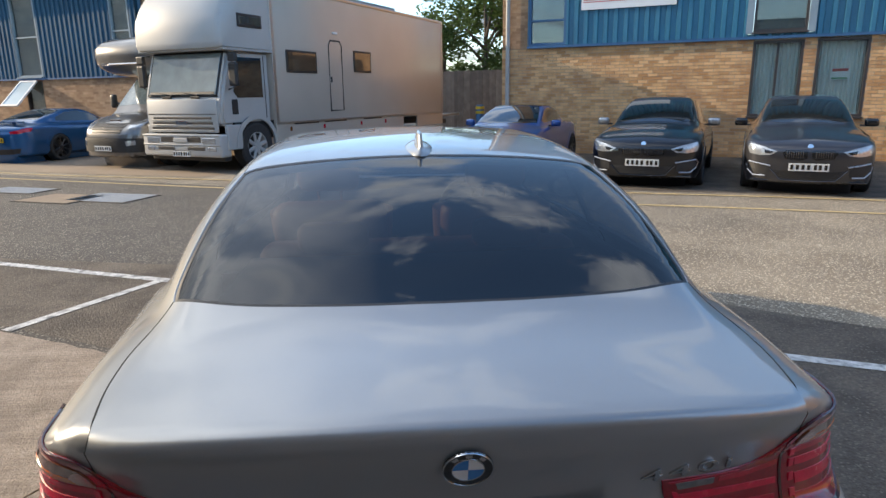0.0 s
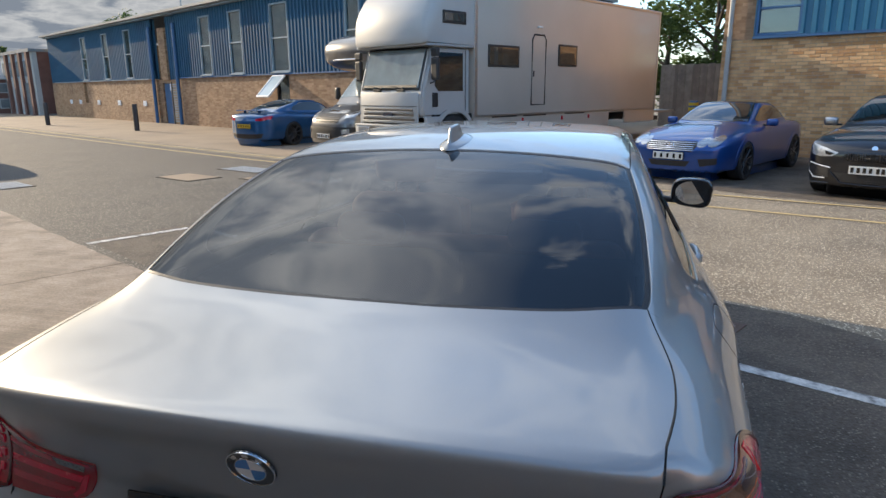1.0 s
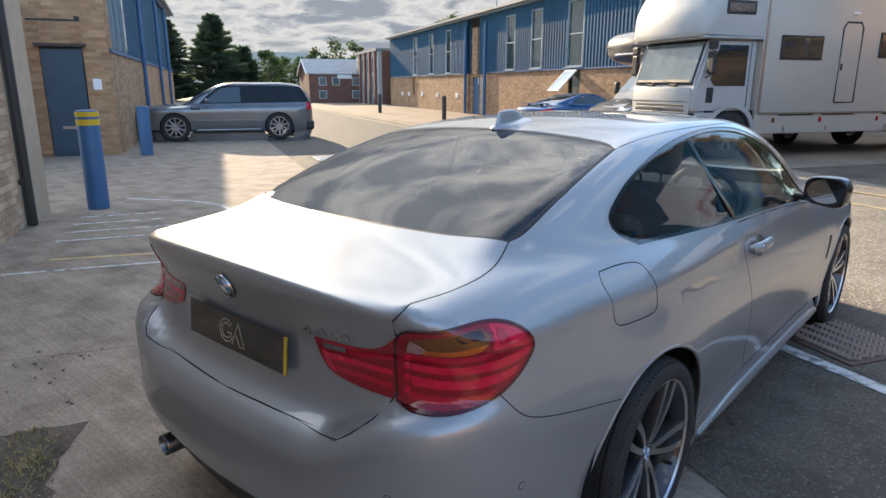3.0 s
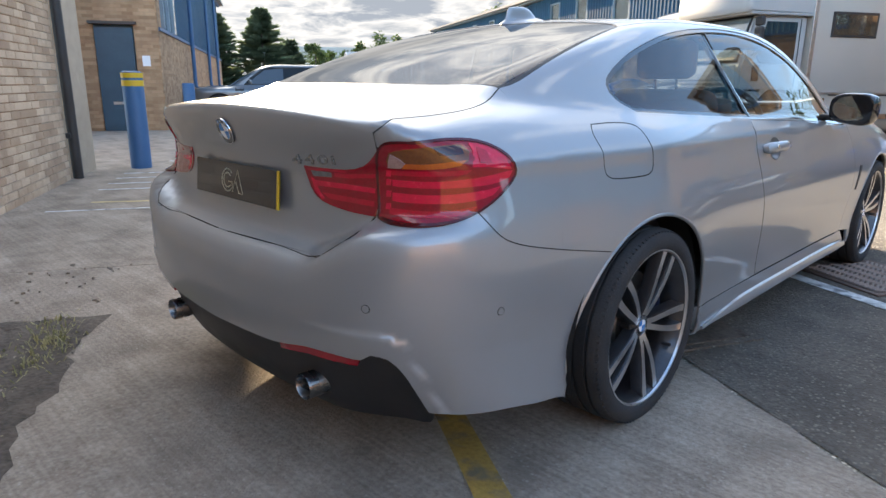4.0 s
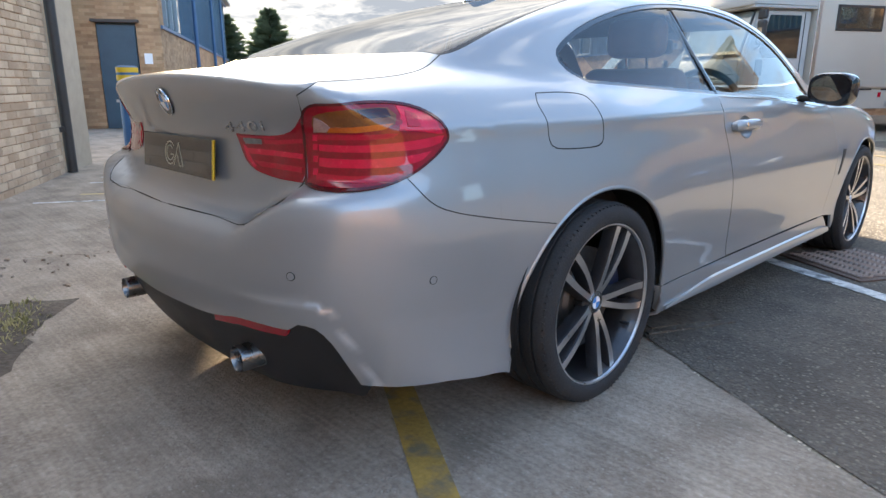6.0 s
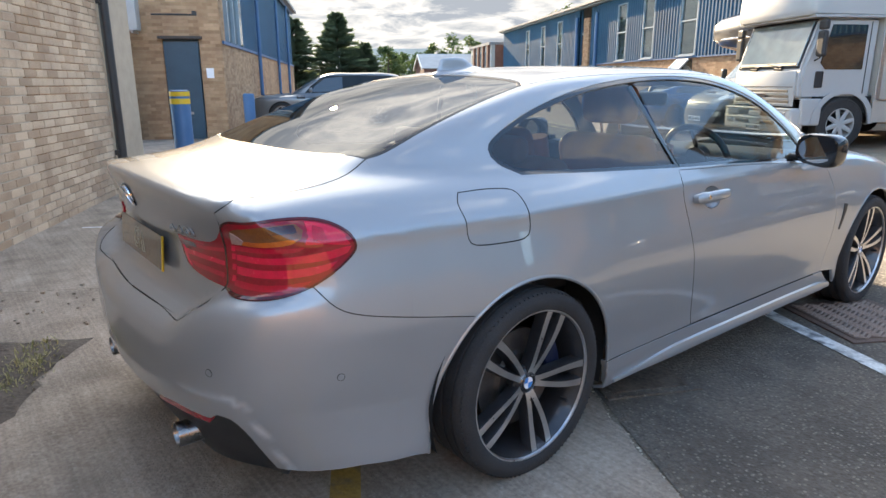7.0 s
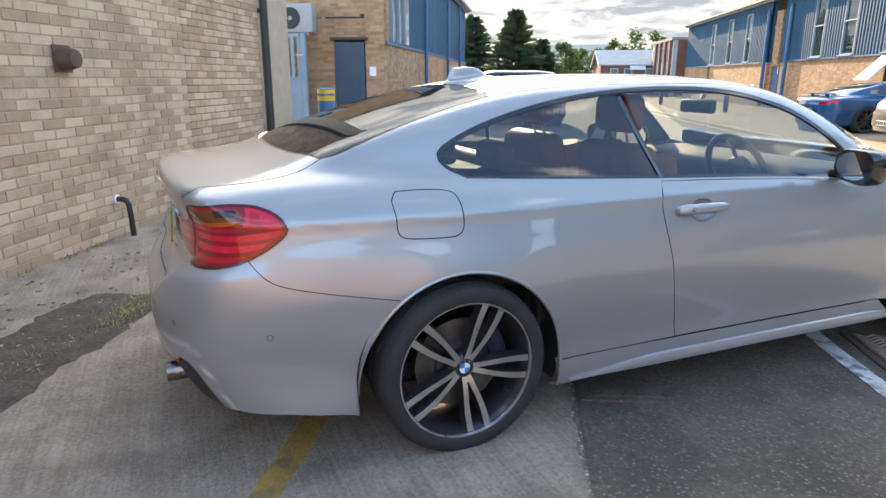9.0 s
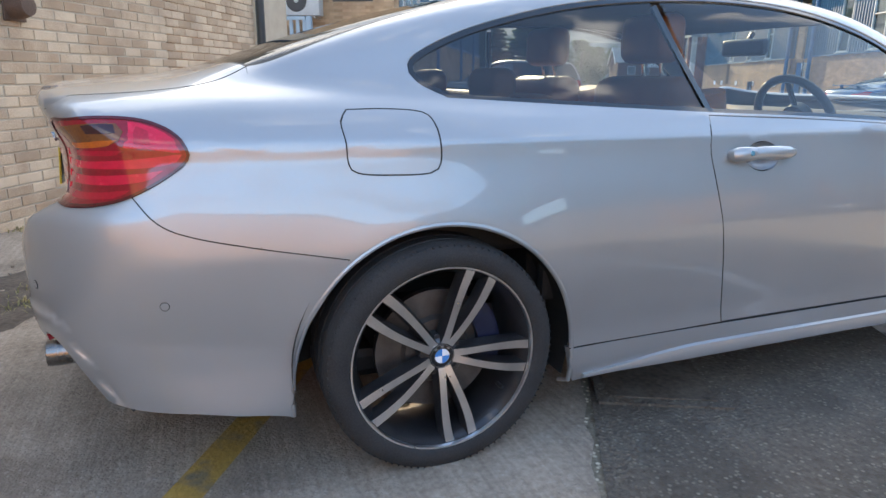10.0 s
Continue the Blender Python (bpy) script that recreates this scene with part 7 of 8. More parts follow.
def car_solid(top, roof, width, house, L, lean=0.5, nose=0.22, tail=0.16, low=0.17, rearz=(), side=()):
    ct, cr, cw, cg = curve(top, 0.07), curve(roof, 0.07), curve(width, 0.08), curve(house, 0.08)
    belt = side or ((0.1, -0.06), (0.3, -0.02), (0.55, 0.0), (0.72, -0.012), (0.85, -0.04), (1.0, -0.10), (1.3, -0.25))
    cs = curve(belt, 0.02)

    def f(p):
        x, y, z = np.abs(p[:, 0]), p[:, 1], p[:, 2]
        w = cw(y) + cs(z)
        zb = ct(y) - 0.06 * (x / 0.8)**2
        rear = tail * x**2 + 0.6 * np.minimum(x, 1.0)**8 + 0.5 * np.maximum(z - 0.7, 0)**2 + 0.7 * np.maximum(0.42 - z, 0)**2 - y
        frnt = y - (L - nose * x**2 - 0.6 * np.minimum(x, 1.0)**8 - 0.55 * np.maximum(z - 0.55, 0)**2 - 0.4 * np.maximum(0.4 - z, 0)**2)
        b = smax(smax(smax(x - w, z - zb, 0.12), rear, 0.12), frnt, 0.12)
        b = smax(b, low - z, 0.03)
        h = smax((x - (cg(y) - lean * np.maximum(z - 0.95, -0.03))) * 0.88, (z - cr(y) + 0.09 * x**2) * 0.95, 0.10)
        h = smax(smax(h, rear - 0.03, 0.1), frnt + 0.35, 0.1)
        return smin(b, h, 0.06)

    return f


def shell(shape, L, hubs, r_arch, parent, material, name="body", rows=90, cols=72):
    """The whole skin as one mesh, open at the wheel arches."""
    s0, s1 = shape.rear, shape.front
    O, D = [], []
    th = np.linspace(0, 2 * np.pi, cols, endpoint=False)
    for i in range(24):
        al = np.radians(3 + 87 * i / 24)
        for t in th:
            O.append((0, s0, shape.az))
            D.append((np.sin(al) * np.cos(t), -np.cos(al), np.sin(al) * np.sin(t)))
    for i in range(rows):
        for t in th:
            O.append((0, s0 + (s1 - s0) * i / (rows - 1), shape.az))
            D.append((np.cos(t), 0, np.sin(t)))
    for i in range(24):
        al = np.radians(90 - 87 * (i + 1) / 24)
        for t in th:
            O.append((0, s1, shape.az))
            D.append((np.sin(al) * np.cos(t), np.cos(al), np.sin(al) * np.sin(t)))
    O, D = np.array(O, float), np.array(D, float)
    p = cast(shape.f, O + D * 2.6, -D, 2.58, 110)
    n = grad(shape.f, p)
    R = 48 + rows
    faces = []
    for i in range(R - 1):
        for j in range(cols):
            q = (i * cols + j, i * cols + (j + 1) % cols, (i + 1) * cols + (j + 1) % cols, (i + 1) * cols + j)
            c = p[list(q)].mean(0)
            if abs(c[0]) > 0.45 and any(math.hypot(c[1] - hy, c[2] - hz) < r_arch for hy, hz in hubs):
                continue
            faces.append(q[::-1])
    faces.append(tuple(range(cols)))
    faces.append(tuple(range((R - 1) * cols, R * cols))[::-1])
    return mesh_ob(name, p, faces, material, parent, True, "", n)


def simple_wheel(r, rim_r, width, spokes, rim_mat, parent, m, wide=0.030):
    w = new("wheel")
    w.parent = parent
    w.matrix_basis = m
    hw = width / 2
    part("tyre", lathe([(-hw, rim_r * 0.95), (-hw, r * 0.92), (-hw * 0.8, r), (hw * 0.8, r), (hw, r * 0.93), (hw, rim_r * 1.03), (hw * 0.85, rim_r * 0.98)], 48, "X"), RUBBER, w, smooth=True)
    part("rim", lathe([(hw * 0.86, rim_r * 1.0), (hw * 0.92, rim_r * 1.02), (hw * 0.92, rim_r * 0.95), (hw * 0.5, rim_r * 0.9), (-hw * 0.8, rim_r * 0.9)], 48, "X"), rim_mat, w, smooth=True)
    part("disc", lathe([(0.0, 0.0), (0.0, rim_r * 0.72)], 32, "X"), GUNMETAL, w)
    for k in range(spokes):
        t = 2 * math.pi * k / spokes + 0.3
        part("spoke", tube([(hw * 0.72, 0.03 * math.cos(t), 0.03 * math.sin(t)), (hw * 0.84, rim_r * 0.96 * math.cos(t), rim_r * 0.96 * math.sin(t))], [wide, wide * 0.8], 6, flat=0.5, up=(1, 0, 0)), rim_mat, w)
    part("centre_cap", lathe([(hw * 0.6, rim_r * 0.2), (hw * 0.9, rim_r * 0.16), (hw * 0.9, 0)], 20, "X"), rim_mat, w)
    return w


def overlay(shape, name, pts, kind, material, parent, out=0.004, both=False, flange=0.004, step=0.05, label="", smooth_line=False):
    o = {"side": shape.side, "top": shape.top, "nose": shape.nose, "back": shape.back}[kind](pts)
    lp = chain(np.vstack([o, o[:1]]), 0.04) if smooth_line else loop_of(*[np.vstack([o[i], o[(i + 1) % len(o)]]) for i in range(len(o))], step=0.04)
    k = {"side": "side", "top": "top", "nose": "nose", "back": "cross"}[kind]
    a = panel(shape, name, lp, k, material, parent, step=step, gap=0.0, flange=flange, out=out, label=label)
    if both:
        panel(shape, name, lp, k, material, parent, step=step, gap=0.0, flange=flange, out=out, label=label, mirror=True)
    return a


def arch_trims(s, hubs, r, material, parent):
    """Rounded lips along the wheel arches."""
    for hy, hz in hubs:
        up = [(hy + (r + 0.055) * math.cos(radians(t)), hz + (r + 0.055) * math.sin(radians(t))) for t in range(-12, 193, 12)]
        dn = [(hy + (r - 0.030) * math.cos(radians(t)), hz + (r - 0.030) * math.sin(radians(t))) for t in range(192, -13, -12)]
        overlay(s, "arch_lip", up + dn, "side", material, parent, out=0.006, both=True, flange=0.02)


def plate_on(parent, m, material, w=0.52, h=0.111, bars=7):
    """A registration plate with plain dark bars for its characters."""
    p = new("registration_plate")
    p.parent = parent
    p.matrix_basis = m
    part("board", one_box(0, 0, 0, w, 0.008, h, 0.002), material, p)
    part("holder", one_box(0, 0.006, 0, w + 0.02, 0.006, h + 0.02), BLACK, p)
    xs = np.linspace(-w * 0.42, w * 0.42, bars)
    for i, x in enumerate(xs):
        if bars == 7 and i == 4:
            x += 0.012
        part("bar", one_box(x, -0.0055, 0, 0.040, 0.003, 0.072), GLOSSBLACK, p)


def wheels_for(parent, hubs, half, r, rim_r, width, spokes, mat_rim, wide=0.03):
    for hy, hz in hubs:
        for sx in (1, -1):
            simple_wheel(r, rim_r, width, spokes, mat_rim, parent, pose(half * sx, hy, hz, 0, 0, 0 if sx > 0 else 180), wide)
            part("wheel_well", lathe([(0.0, 0.0), (0.0, r * 1.22), (0.24, r * 1.22)], 28, "X", 180, 0), SEAM, parent, m=pose((half - 0.22) * sx, hy, hz, 0, 0, 0 if sx > 0 else 180))


def mirrors_for(parent, x, y, z, material):
    for sx in (1, -1):
        mr = part("door_mirror", one_box(0, 0, 0, 0.20, 0.10, 0.13, 0.04, 3), material, parent, "", True, pose(x * sx, y, z))
        part("mirror_stalk", one_box(-0.11 * sx, 0.0, -0.05, 0.10, 0.04, 0.03, 0.008), BLACK, mr)


# hot hatch, seen from its front
def hatch(label, colour, mirror_mat, m, group="parked hatchbacks"):
    c = thing("hatchback", label, "car", m, group)
    L = 4.33
    hubs = [(0.80, 0.315), (3.49, 0.315)]
    f = car_solid([(0, 0.98), (1.0, 1.0), (2.6, 0.97), (3.1, 0.965), (3.5, 0.93), (3.9, 0.87), (4.15, 0.80), (4.4, 0.66)],
                  [(0.0, 1.18), (0.35, 1.36), (0.9, 1.42), (1.7, 1.44), (2.1, 1.41), (2.4, 1.33), (2.9, 1.12), (3.2, 0.98), (3.5, 0.82)],
                  [(0, 0.80), (0.8, 0.88), (2.0, 0.875), (3.5, 0.885), (4.1, 0.85), (4.4, 0.78)],
                  [(0.0, 0.66), (0.8, 0.72), (2.0, 0.745), (2.7, 0.73), (3.2, 0.68)], L, 0.45, 0.16)
    s = Shape(f, 0.55, 0.8, 3.5)
    shell(s, L, hubs, 0.365, c, colour)
    arch_trims(s, hubs, 0.365, colour, c)
    overlay(s, "windscreen", [(-0.52, 2.28), (0.52, 2.28), (0.60, 2.65), (0.655, 3.02), (0.35, 3.13), (-0.35, 3.13), (-0.655, 3.02), (-0.60, 2.65)], "top", CAR_GLASS, c)
    overlay(s, "side_window", [(0.55, 1.02), (1.4, 1.0), (2.55, 0.96), (2.62, 1.03), (2.2, 1.28), (1.7, 1.36), (0.9, 1.33), (0.55, 1.20)], "side", CAR_GLASS, c, both=True)
    hl = [(0.42, 0.64), (0.60, 0.70), (0.79, 0.745), (0.82, 0.68), (0.79, 0.60), (0.66, 0.575), (0.50, 0.585)]
    overlay(s, "headlamp", hl, "nose", HEADLAMP, c, both=True, label="clear headlamp with dark bezel")
    overlay(s, "headlamp_bezel", [(0.47, 0.632), (0.60, 0.662), (0.585, 0.612), (0.53, 0.603)], "nose", GLOSSBLACK, c, out=0.007, both=True)
    kid = [(0.025, 0.655), (0.31, 0.665), (0.355, 0.62), (0.31, 0.535), (0.10, 0.515), (0.03, 0.55)]
    g = overlay(s, "kidney_grille", kid, "nose", GLOSSBLACK, c, out=0.006, both=True, label="gloss black grille half")
    for k in range(8):
        for sx in (1, -1):
            x = 0.085 + 0.03 * k
            p = s.nose([(x, 0.65), (x, 0.60), (x, 0.545)]) + np.array((0, 0.008, 0))
            part("grille_slat", tube([(q[0] * sx, q[1], q[2]) for q in p], 0.005, 5), GUNMETAL, c)
    overlay(s, "lower_grille", [(-0.46, 0.365), (0.46, 0.365), (0.34, 0.235), (-0.34, 0.235)], "nose", BLACK, c, out=0.005)
    overlay(s, "corner_intake", [(0.52, 0.415), (0.78, 0.46), (0.81, 0.37), (0.72, 0.28), (0.52, 0.29)], "nose", BLACK, c, out=0.005, both=True)
    for sx in (1, -1):
        ring_ = s.nose([(0.50, 0.425), (0.66, 0.452), (0.79, 0.475), (0.825, 0.43), (0.80, 0.35), (0.72, 0.275), (0.56, 0.275)]) + np.array((0, 0.012, 0))
        part("intake_blade", tube([(q[0] * sx, q[1], q[2]) for q in ring_], 0.012, 6), SILVER_WHEEL, c, "bright blade round the intake", True)
    rim_ = s.nose([(-0.50, 0.375), (-0.36, 0.225), (-0.15, 0.215), (0.15, 0.215), (0.36, 0.225), (0.50, 0.375)]) + np.array((0, 0.010, 0))
    part("grille_rim", tube([tuple(q) for q in rim_], 0.009, 6), colour, c, smooth=True)
    part("splitter", one_box(0, 4.08, 0.205, 1.50, 0.38, 0.03, 0.012), GLOSSBLACK, c)
    for k in range(4):
        z = 0.250 + 0.030 * k
        p = s.nose([(-0.36 - 0.02 * k, z), (0, z), (0.36 + 0.02 * k, z)]) + np.array((0, 0.006, 0))
        part("grille_slat", tube([tuple(q) for q in p], 0.005, 5), GUNMETAL, c)
    q = s.nose([(0.0, 0.715)])[0]
    part("bonnet_badge", disc(0.037, 0.006, 24), CHROME, c, m=pose(q[0], q[1] + 0.002, q[2], -75))
    q = s.nose([(0.0, 0.42)])[0]
    plate_on(c, pose(0, q[1] + 0.02, 0.420, 0, 0, 180), PLATE_WHITE)
    mirrors_for(c, 0.955, 2.66, 1.0, mirror_mat)
    wheels_for(c, hubs, 0.775, 0.315, 0.235, 0.22, 10, GUNMETAL, 0.02)
    part("underbody", one_box(0, 2.1, 0.24, 1.4, 3.9, 0.12), BLACK, c)
    part("wiper", tube([(-0.5, 3.06, 1.045), (0.05, 2.98, 1.085)], 0.008, 6), BLACK, c)
    return c


BLACK_PAINT = paint("black_metallic_paint", (0.010, 0.010, 0.012), 0.2)
GREY_PAINT = paint("dark_grey_metallic_paint", (0.055, 0.055, 0.062), 0.6)
hatch("black hatchback with silver mirrors parked before the brick wall", BLACK_PAINT, SILVER_WHEEL, est(-1.12, 14.25, 0.004, 180))
hatch("dark grey hatchback with black mirrors parked before the brick wall", GREY_PAINT, GLOSSBLACK, est(1.22, 14.3, 0.004, 180))


def roadster(m):
    c = thing("roadster", "metallic blue hardtop roadster with bright grille parked by brick wall", "car", m)
    col = paint("royal_blue_paint", (0.012, 0.065, 0.27), 0.4)
    L = 4.53
    hubs = [(0.90, 0.32), (3.46, 0.32)]
    f = car_solid([(0, 0.90), (0.6, 0.95), (1.5, 0.95), (2.6, 0.94), (3.0, 0.93), (3.6, 0.86), (4.1, 0.76), (4.35, 0.68), (4.6, 0.55)],
                  [(0.5, 0.80), (0.85, 1.02), (1.2, 1.20), (1.6, 1.29), (1.95, 1.29), (2.25, 1.22), (2.7, 1.04), (2.95, 0.92), (3.3, 0.75)],
                  [(0, 0.78), (0.9, 0.90), (2.0, 0.885), (3.46, 0.905), (4.1, 0.84), (4.5, 0.72)],
                  [(0.6, 0.60), (1.2, 0.69), (2.0, 0.70), (2.6, 0.68), (3.0, 0.62)], L, 0.5, 0.22)
    s = Shape(f, 0.52, 0.9, 3.5)
    shell(s, L, hubs, 0.365, c, col)
    arch_trims(s, hubs, 0.365, col, c)
    overlay(s, "windscreen", [(-0.48, 2.13), (0.48, 2.13), (0.58, 2.5), (0.63, 2.80), (0.3, 2.92), (-0.3, 2.92), (-0.63, 2.80), (-0.58, 2.5)], "top", CAR_GLASS, c)
    overlay(s, "side_window", [(1.15, 0.98), (2.5, 0.94), (2.6, 0.98), (2.2, 1.16), (1.9, 1.22), (1.5, 1.2), (1.2, 1.1)], "side", CAR_GLASS, c, both=True)
    overlay(s, "roof_panel", [(-0.50, 1.25), (0.50, 1.25), (0.52, 1.7), (0.47, 2.10), (-0.47, 2.10), (-0.52, 1.7)], "top", GLOSSBLACK, c, label="black roof panel")
    gr = [(-0.40, 0.67), (0.40, 0.67), (0.44, 0.60), (0.38, 0.52), (-0.38, 0.52), (-0.44, 0.60)]
    overlay(s, "grille", gr, "nose", BLACK, c, out=0.005)
    for k in range(5):
        z = 0.535 + 0.03 * k
        p = s.nose([(-0.40, z), (-0.2, z), (0, z), (0.2, z), (0.40, z)]) + np.array((0, 0.012, 0))
        part("grille_bar", tube([tuple(q) for q in p], 0.008, 6), CHROME, c, smooth=True)
    q = s.nose([(0.0, 0.59)])[0]
    star = part("grille_badge", lathe([(0.0, 0.085), (0.012, 0.08), (0.012, 0.07), (0.0, 0.065)], 28, "Y"), CHROME, c, m=pose(0, q[1] + 0.01, 0.59))
    for a in (90, 210, 330):
        part("badge_arm", tube([(0, 0.006, 0), (0.07 * math.cos(radians(a)), 0.006, 0.07 * math.sin(radians(a)))], 0.008, 6), CHROME, star)
    for pts in ([(0.50 + 0.085 * math.cos(radians(t)), 0.66 + 0.075 * math.sin(radians(t))) for t in range(0, 360, 30)],
                [(0.66 + 0.095 * math.cos(radians(t)), 0.68 + 0.085 * math.sin(radians(t))) for t in range(0, 360, 30)]):
        overlay(s, "headlamp", pts, "nose", HEADLAMP, c, both=True, smooth_line=True)
    overlay(s, "lower_grille", [(-0.36, 0.36), (0.36, 0.36), (0.30, 0.27), (-0.30, 0.27)], "nose", BLACK, c)
    overlay(s, "corner_intake", [(0.48, 0.40), (0.74, 0.42), (0.74, 0.32), (0.52, 0.28)], "nose", BLACK, c, both=True)
    q = s.nose([(0.0, 0.43)])[0]
    plate_on(c, pose(0, q[1] + 0.02, 0.44, 0, 0, 180), PLATE_WHITE, bars=5)
    mirrors_for(c, 0.93, 2.45, 0.93, col)
    wheels_for(c, hubs, 0.79, 0.325, 0.255, 0.24, 10, GUNMETAL, 0.02)
    part("underbody", one_box(0, 2.2, 0.24, 1.4, 4.0, 0.12), BLACK, c)
    part("side_vent", one_box(0.885, 3.0, 0.62, 0.02, 0.20, 0.08, 0.008), BLACK, c)
    return c


roadster(est(-4.05, 14.55, 0.004, 180))


def sports_coupe(m):
    c = thing("sports_coupe", "bright blue sports coupe with red tail lamps on forecourt", "car", m)
    col = paint("bright_blue_paint", (0.014, 0.085, 0.22), 0.4)
    L = 4.38
    hubs = [(1.02, 0.33), (3.49, 0.33)]
    f = car_solid([(0, 0.86), (0.3, 0.93), (0.9, 0.97), (2.0, 0.93), (2.8, 0.90), (3.4, 0.86), (3.9, 0.74), (4.2, 0.64), (4.4, 0.52)],
                  [(0.3, 0.86), (0.7, 1.02), (1.2, 1.17), (1.7, 1.27), (2.1, 1.285), (2.4, 1.24), (2.8, 1.07), (3.1, 0.92), (3.5, 0.74)],
                  [(0, 0.80), (0.5, 0.86), (1.0, 0.90), (2.0, 0.87), (3.4, 0.88), (4.1, 0.80), (4.4, 0.68)],
                  [(0.3, 0.50), (0.8, 0.60), (1.3, 0.68), (2.0, 0.70), (2.7, 0.67), (3.1, 0.6)], L, 0.5, 0.25, 0.2)
    s = Shape(f, 0.52, 1.0, 3.5)
    shell(s, L, hubs, 0.375, c, col)
    arch_trims(s, hubs, 0.375, col, c)
    overlay(s, "rear_window", [(-0.46, 0.75), (0.46, 0.75), (0.50, 1.3), (0.46, 1.55), (-0.46, 1.55), (-0.50, 1.3)], "top", CAR_GLASS, c)
    overlay(s, "side_window", [(1.2, 0.98), (2.75, 0.93), (2.8, 0.97), (2.35, 1.17), (2.0, 1.22), (1.6, 1.19), (1.25, 1.07)], "side", CAR_GLASS, c, both=True)
    overlay(s, "tail_lamp", [(0.40, 0.76), (0.62, 0.80), (0.80, 0.83), (0.80, 0.75), (0.62, 0.71), (0.42, 0.71)], "back", LENS_RED, c, both=True, label="red tail lamp")
    part("spoiler", one_box(0, 0.28, 0.985, 1.16, 0.13, 0.025, 0.010), col, c)
    for k in (-0.3, 0.3):
        part("spoiler_stay", one_box(k, 0.30, 0.95, 0.03, 0.08, 0.06), col, c)
    overlay(s, "rear_valance", [(-0.62, 0.36), (0.62, 0.36), (0.55, 0.24), (-0.55, 0.24)], "back", BLACK, c)
    q = s.back([(0.0, 0.56)])[0]
    plate_on(c, pose(0, q[1] - 0.015, 0.56), PLATE_YELLOW)
    mirrors_for(c, 0.90, 2.65, 0.95, col)
    wheels_for(c, hubs, 0.79, 0.335, 0.26, 0.25, 10, GUNMETAL, 0.02)
    part("underbody", one_box(0, 2.2, 0.24, 1.4, 3.9, 0.12), BLACK, c)
    return c


sports_coupe(est(-16.1, 8.95, 0.006, 12))


def big_suv(m):
    c = thing("estate_suv", "grey four-wheel-drive estate parked across the road", "car", m)
    col = paint("slate_grey_paint", (0.17, 0.185, 0.195), 0.6)
    L = 4.79
    hubs = [(1.0, 0.375), (3.745, 0.375)]
    f = car_solid([(0, 0.99), (0.5, 1.03), (2.0, 1.02), (3.2, 1.005), (3.5, 0.995), (4.2, 0.965), (4.5, 0.93), (4.85, 0.82)],
                  [(-0.1, 0.95), (0.06, 1.20), (0.24, 1.46), (0.5, 1.545), (1.6, 1.58), (2.3, 1.57), (2.6, 1.50), (3.0, 1.31), (3.4, 1.06), (3.7, 0.84)],
                  [(0, 0.86), (1.0, 0.95), (2.4, 0.94), (3.75, 0.95), (4.4, 0.92), (4.8, 0.82)],
                  [(0.0, 0.80), (1.0, 0.83), (2.4, 0.83), (3.0, 0.80), (3.5, 0.74)], L, 0.30, 0.14, 0.10, 0.30,
                  side=((0.15, -0.05), (0.35, -0.02), (0.6, 0.0), (0.85, -0.005), (0.97, -0.03), (1.1, -0.08), (1.5, -0.25)))
    s = Shape(f, 0.75, 0.9, 3.8)
    shell(s, L, hubs, 0.43, c, col)
    arch_trims(s, hubs, 0.43, col, c)
    dark = surf("dark_suv_glass", (0.008, 0.010, 0.011), (0.014, 0.017, 0.018), 3, 60, 0.08, 0.02, bump=0.0, spec=0.25)
    overlay(s, "window_band", [(0.12, 1.03), (1.0, 1.02), (2.0, 1.01), (3.10, 0.995), (2.92, 1.19), (2.62, 1.41), (2.42, 1.485), (1.6, 1.495), (0.8, 1.485), (0.36, 1.455), (0.22, 1.28)], "side", dark, c, out=0.003, both=True, step=0.06, label="black pillars and window surround")
    for pts in ([(0.28, 1.06), (0.92, 1.05), (0.92, 1.445), (0.50, 1.43), (0.38, 1.30)], [(1.02, 1.05), (1.88, 1.04), (1.86, 1.455), (1.02, 1.45)]):
        overlay(s, "side_window", pts, "side", dark, c, out=0.006, both=True)
    overlay(s, "front_window", [(2.0, 1.04), (2.96, 1.025), (2.76, 1.22), (2.50, 1.41), (2.0, 1.455)], "side", CAR_GLASS, c, out=0.006, both=True)
    overlay(s, "windscreen", [(-0.62, 2.62), (0.62, 2.62), (0.70, 3.30), (-0.70, 3.30)], "top", CAR_GLASS, c)
    overlay(s, "rear_window", [(-0.6, 1.10), (0.6, 1.10), (0.55, 1.38), (-0.55, 1.38)], "back", dark, c)
    overlay(s, "tail_lamp", [(0.02, 1.03), (0.22, 1.02), (0.20, 0.80), (0.05, 0.80)], "side", LENS_RED, c, both=True)
    overlay(s, "headlamp", [(0.52, 0.90), (0.84, 0.90), (0.84, 0.76), (0.55, 0.74)], "nose", HEADLAMP, c, both=True)
    overlay(s, "grille", [(-0.42, 0.90), (0.42, 0.90), (0.38, 0.72), (-0.38, 0.72)], "nose", GLOSSBLACK, c)
    for y in (1.96, 0.97):
        p = s.side([(y, 0.35), (y, 0.68), (y, 1.00)])
        part("door_gap", tube([(q[0] + 0.001, q[1], q[2]) for q in p], 0.004, 4), SEAM, c)
    for y in (2.15, 1.15):
        q = s.side([(y, 0.93)])[0]
        part("door_handle", one_box(q[0] + 0.015, q[1], q[2], 0.03, 0.22, 0.035, 0.012), col, c, smooth=True)
        part("door_handle", one_box(-q[0] - 0.015, q[1], q[2], 0.03, 0.22, 0.035, 0.012), col, c, smooth=True)
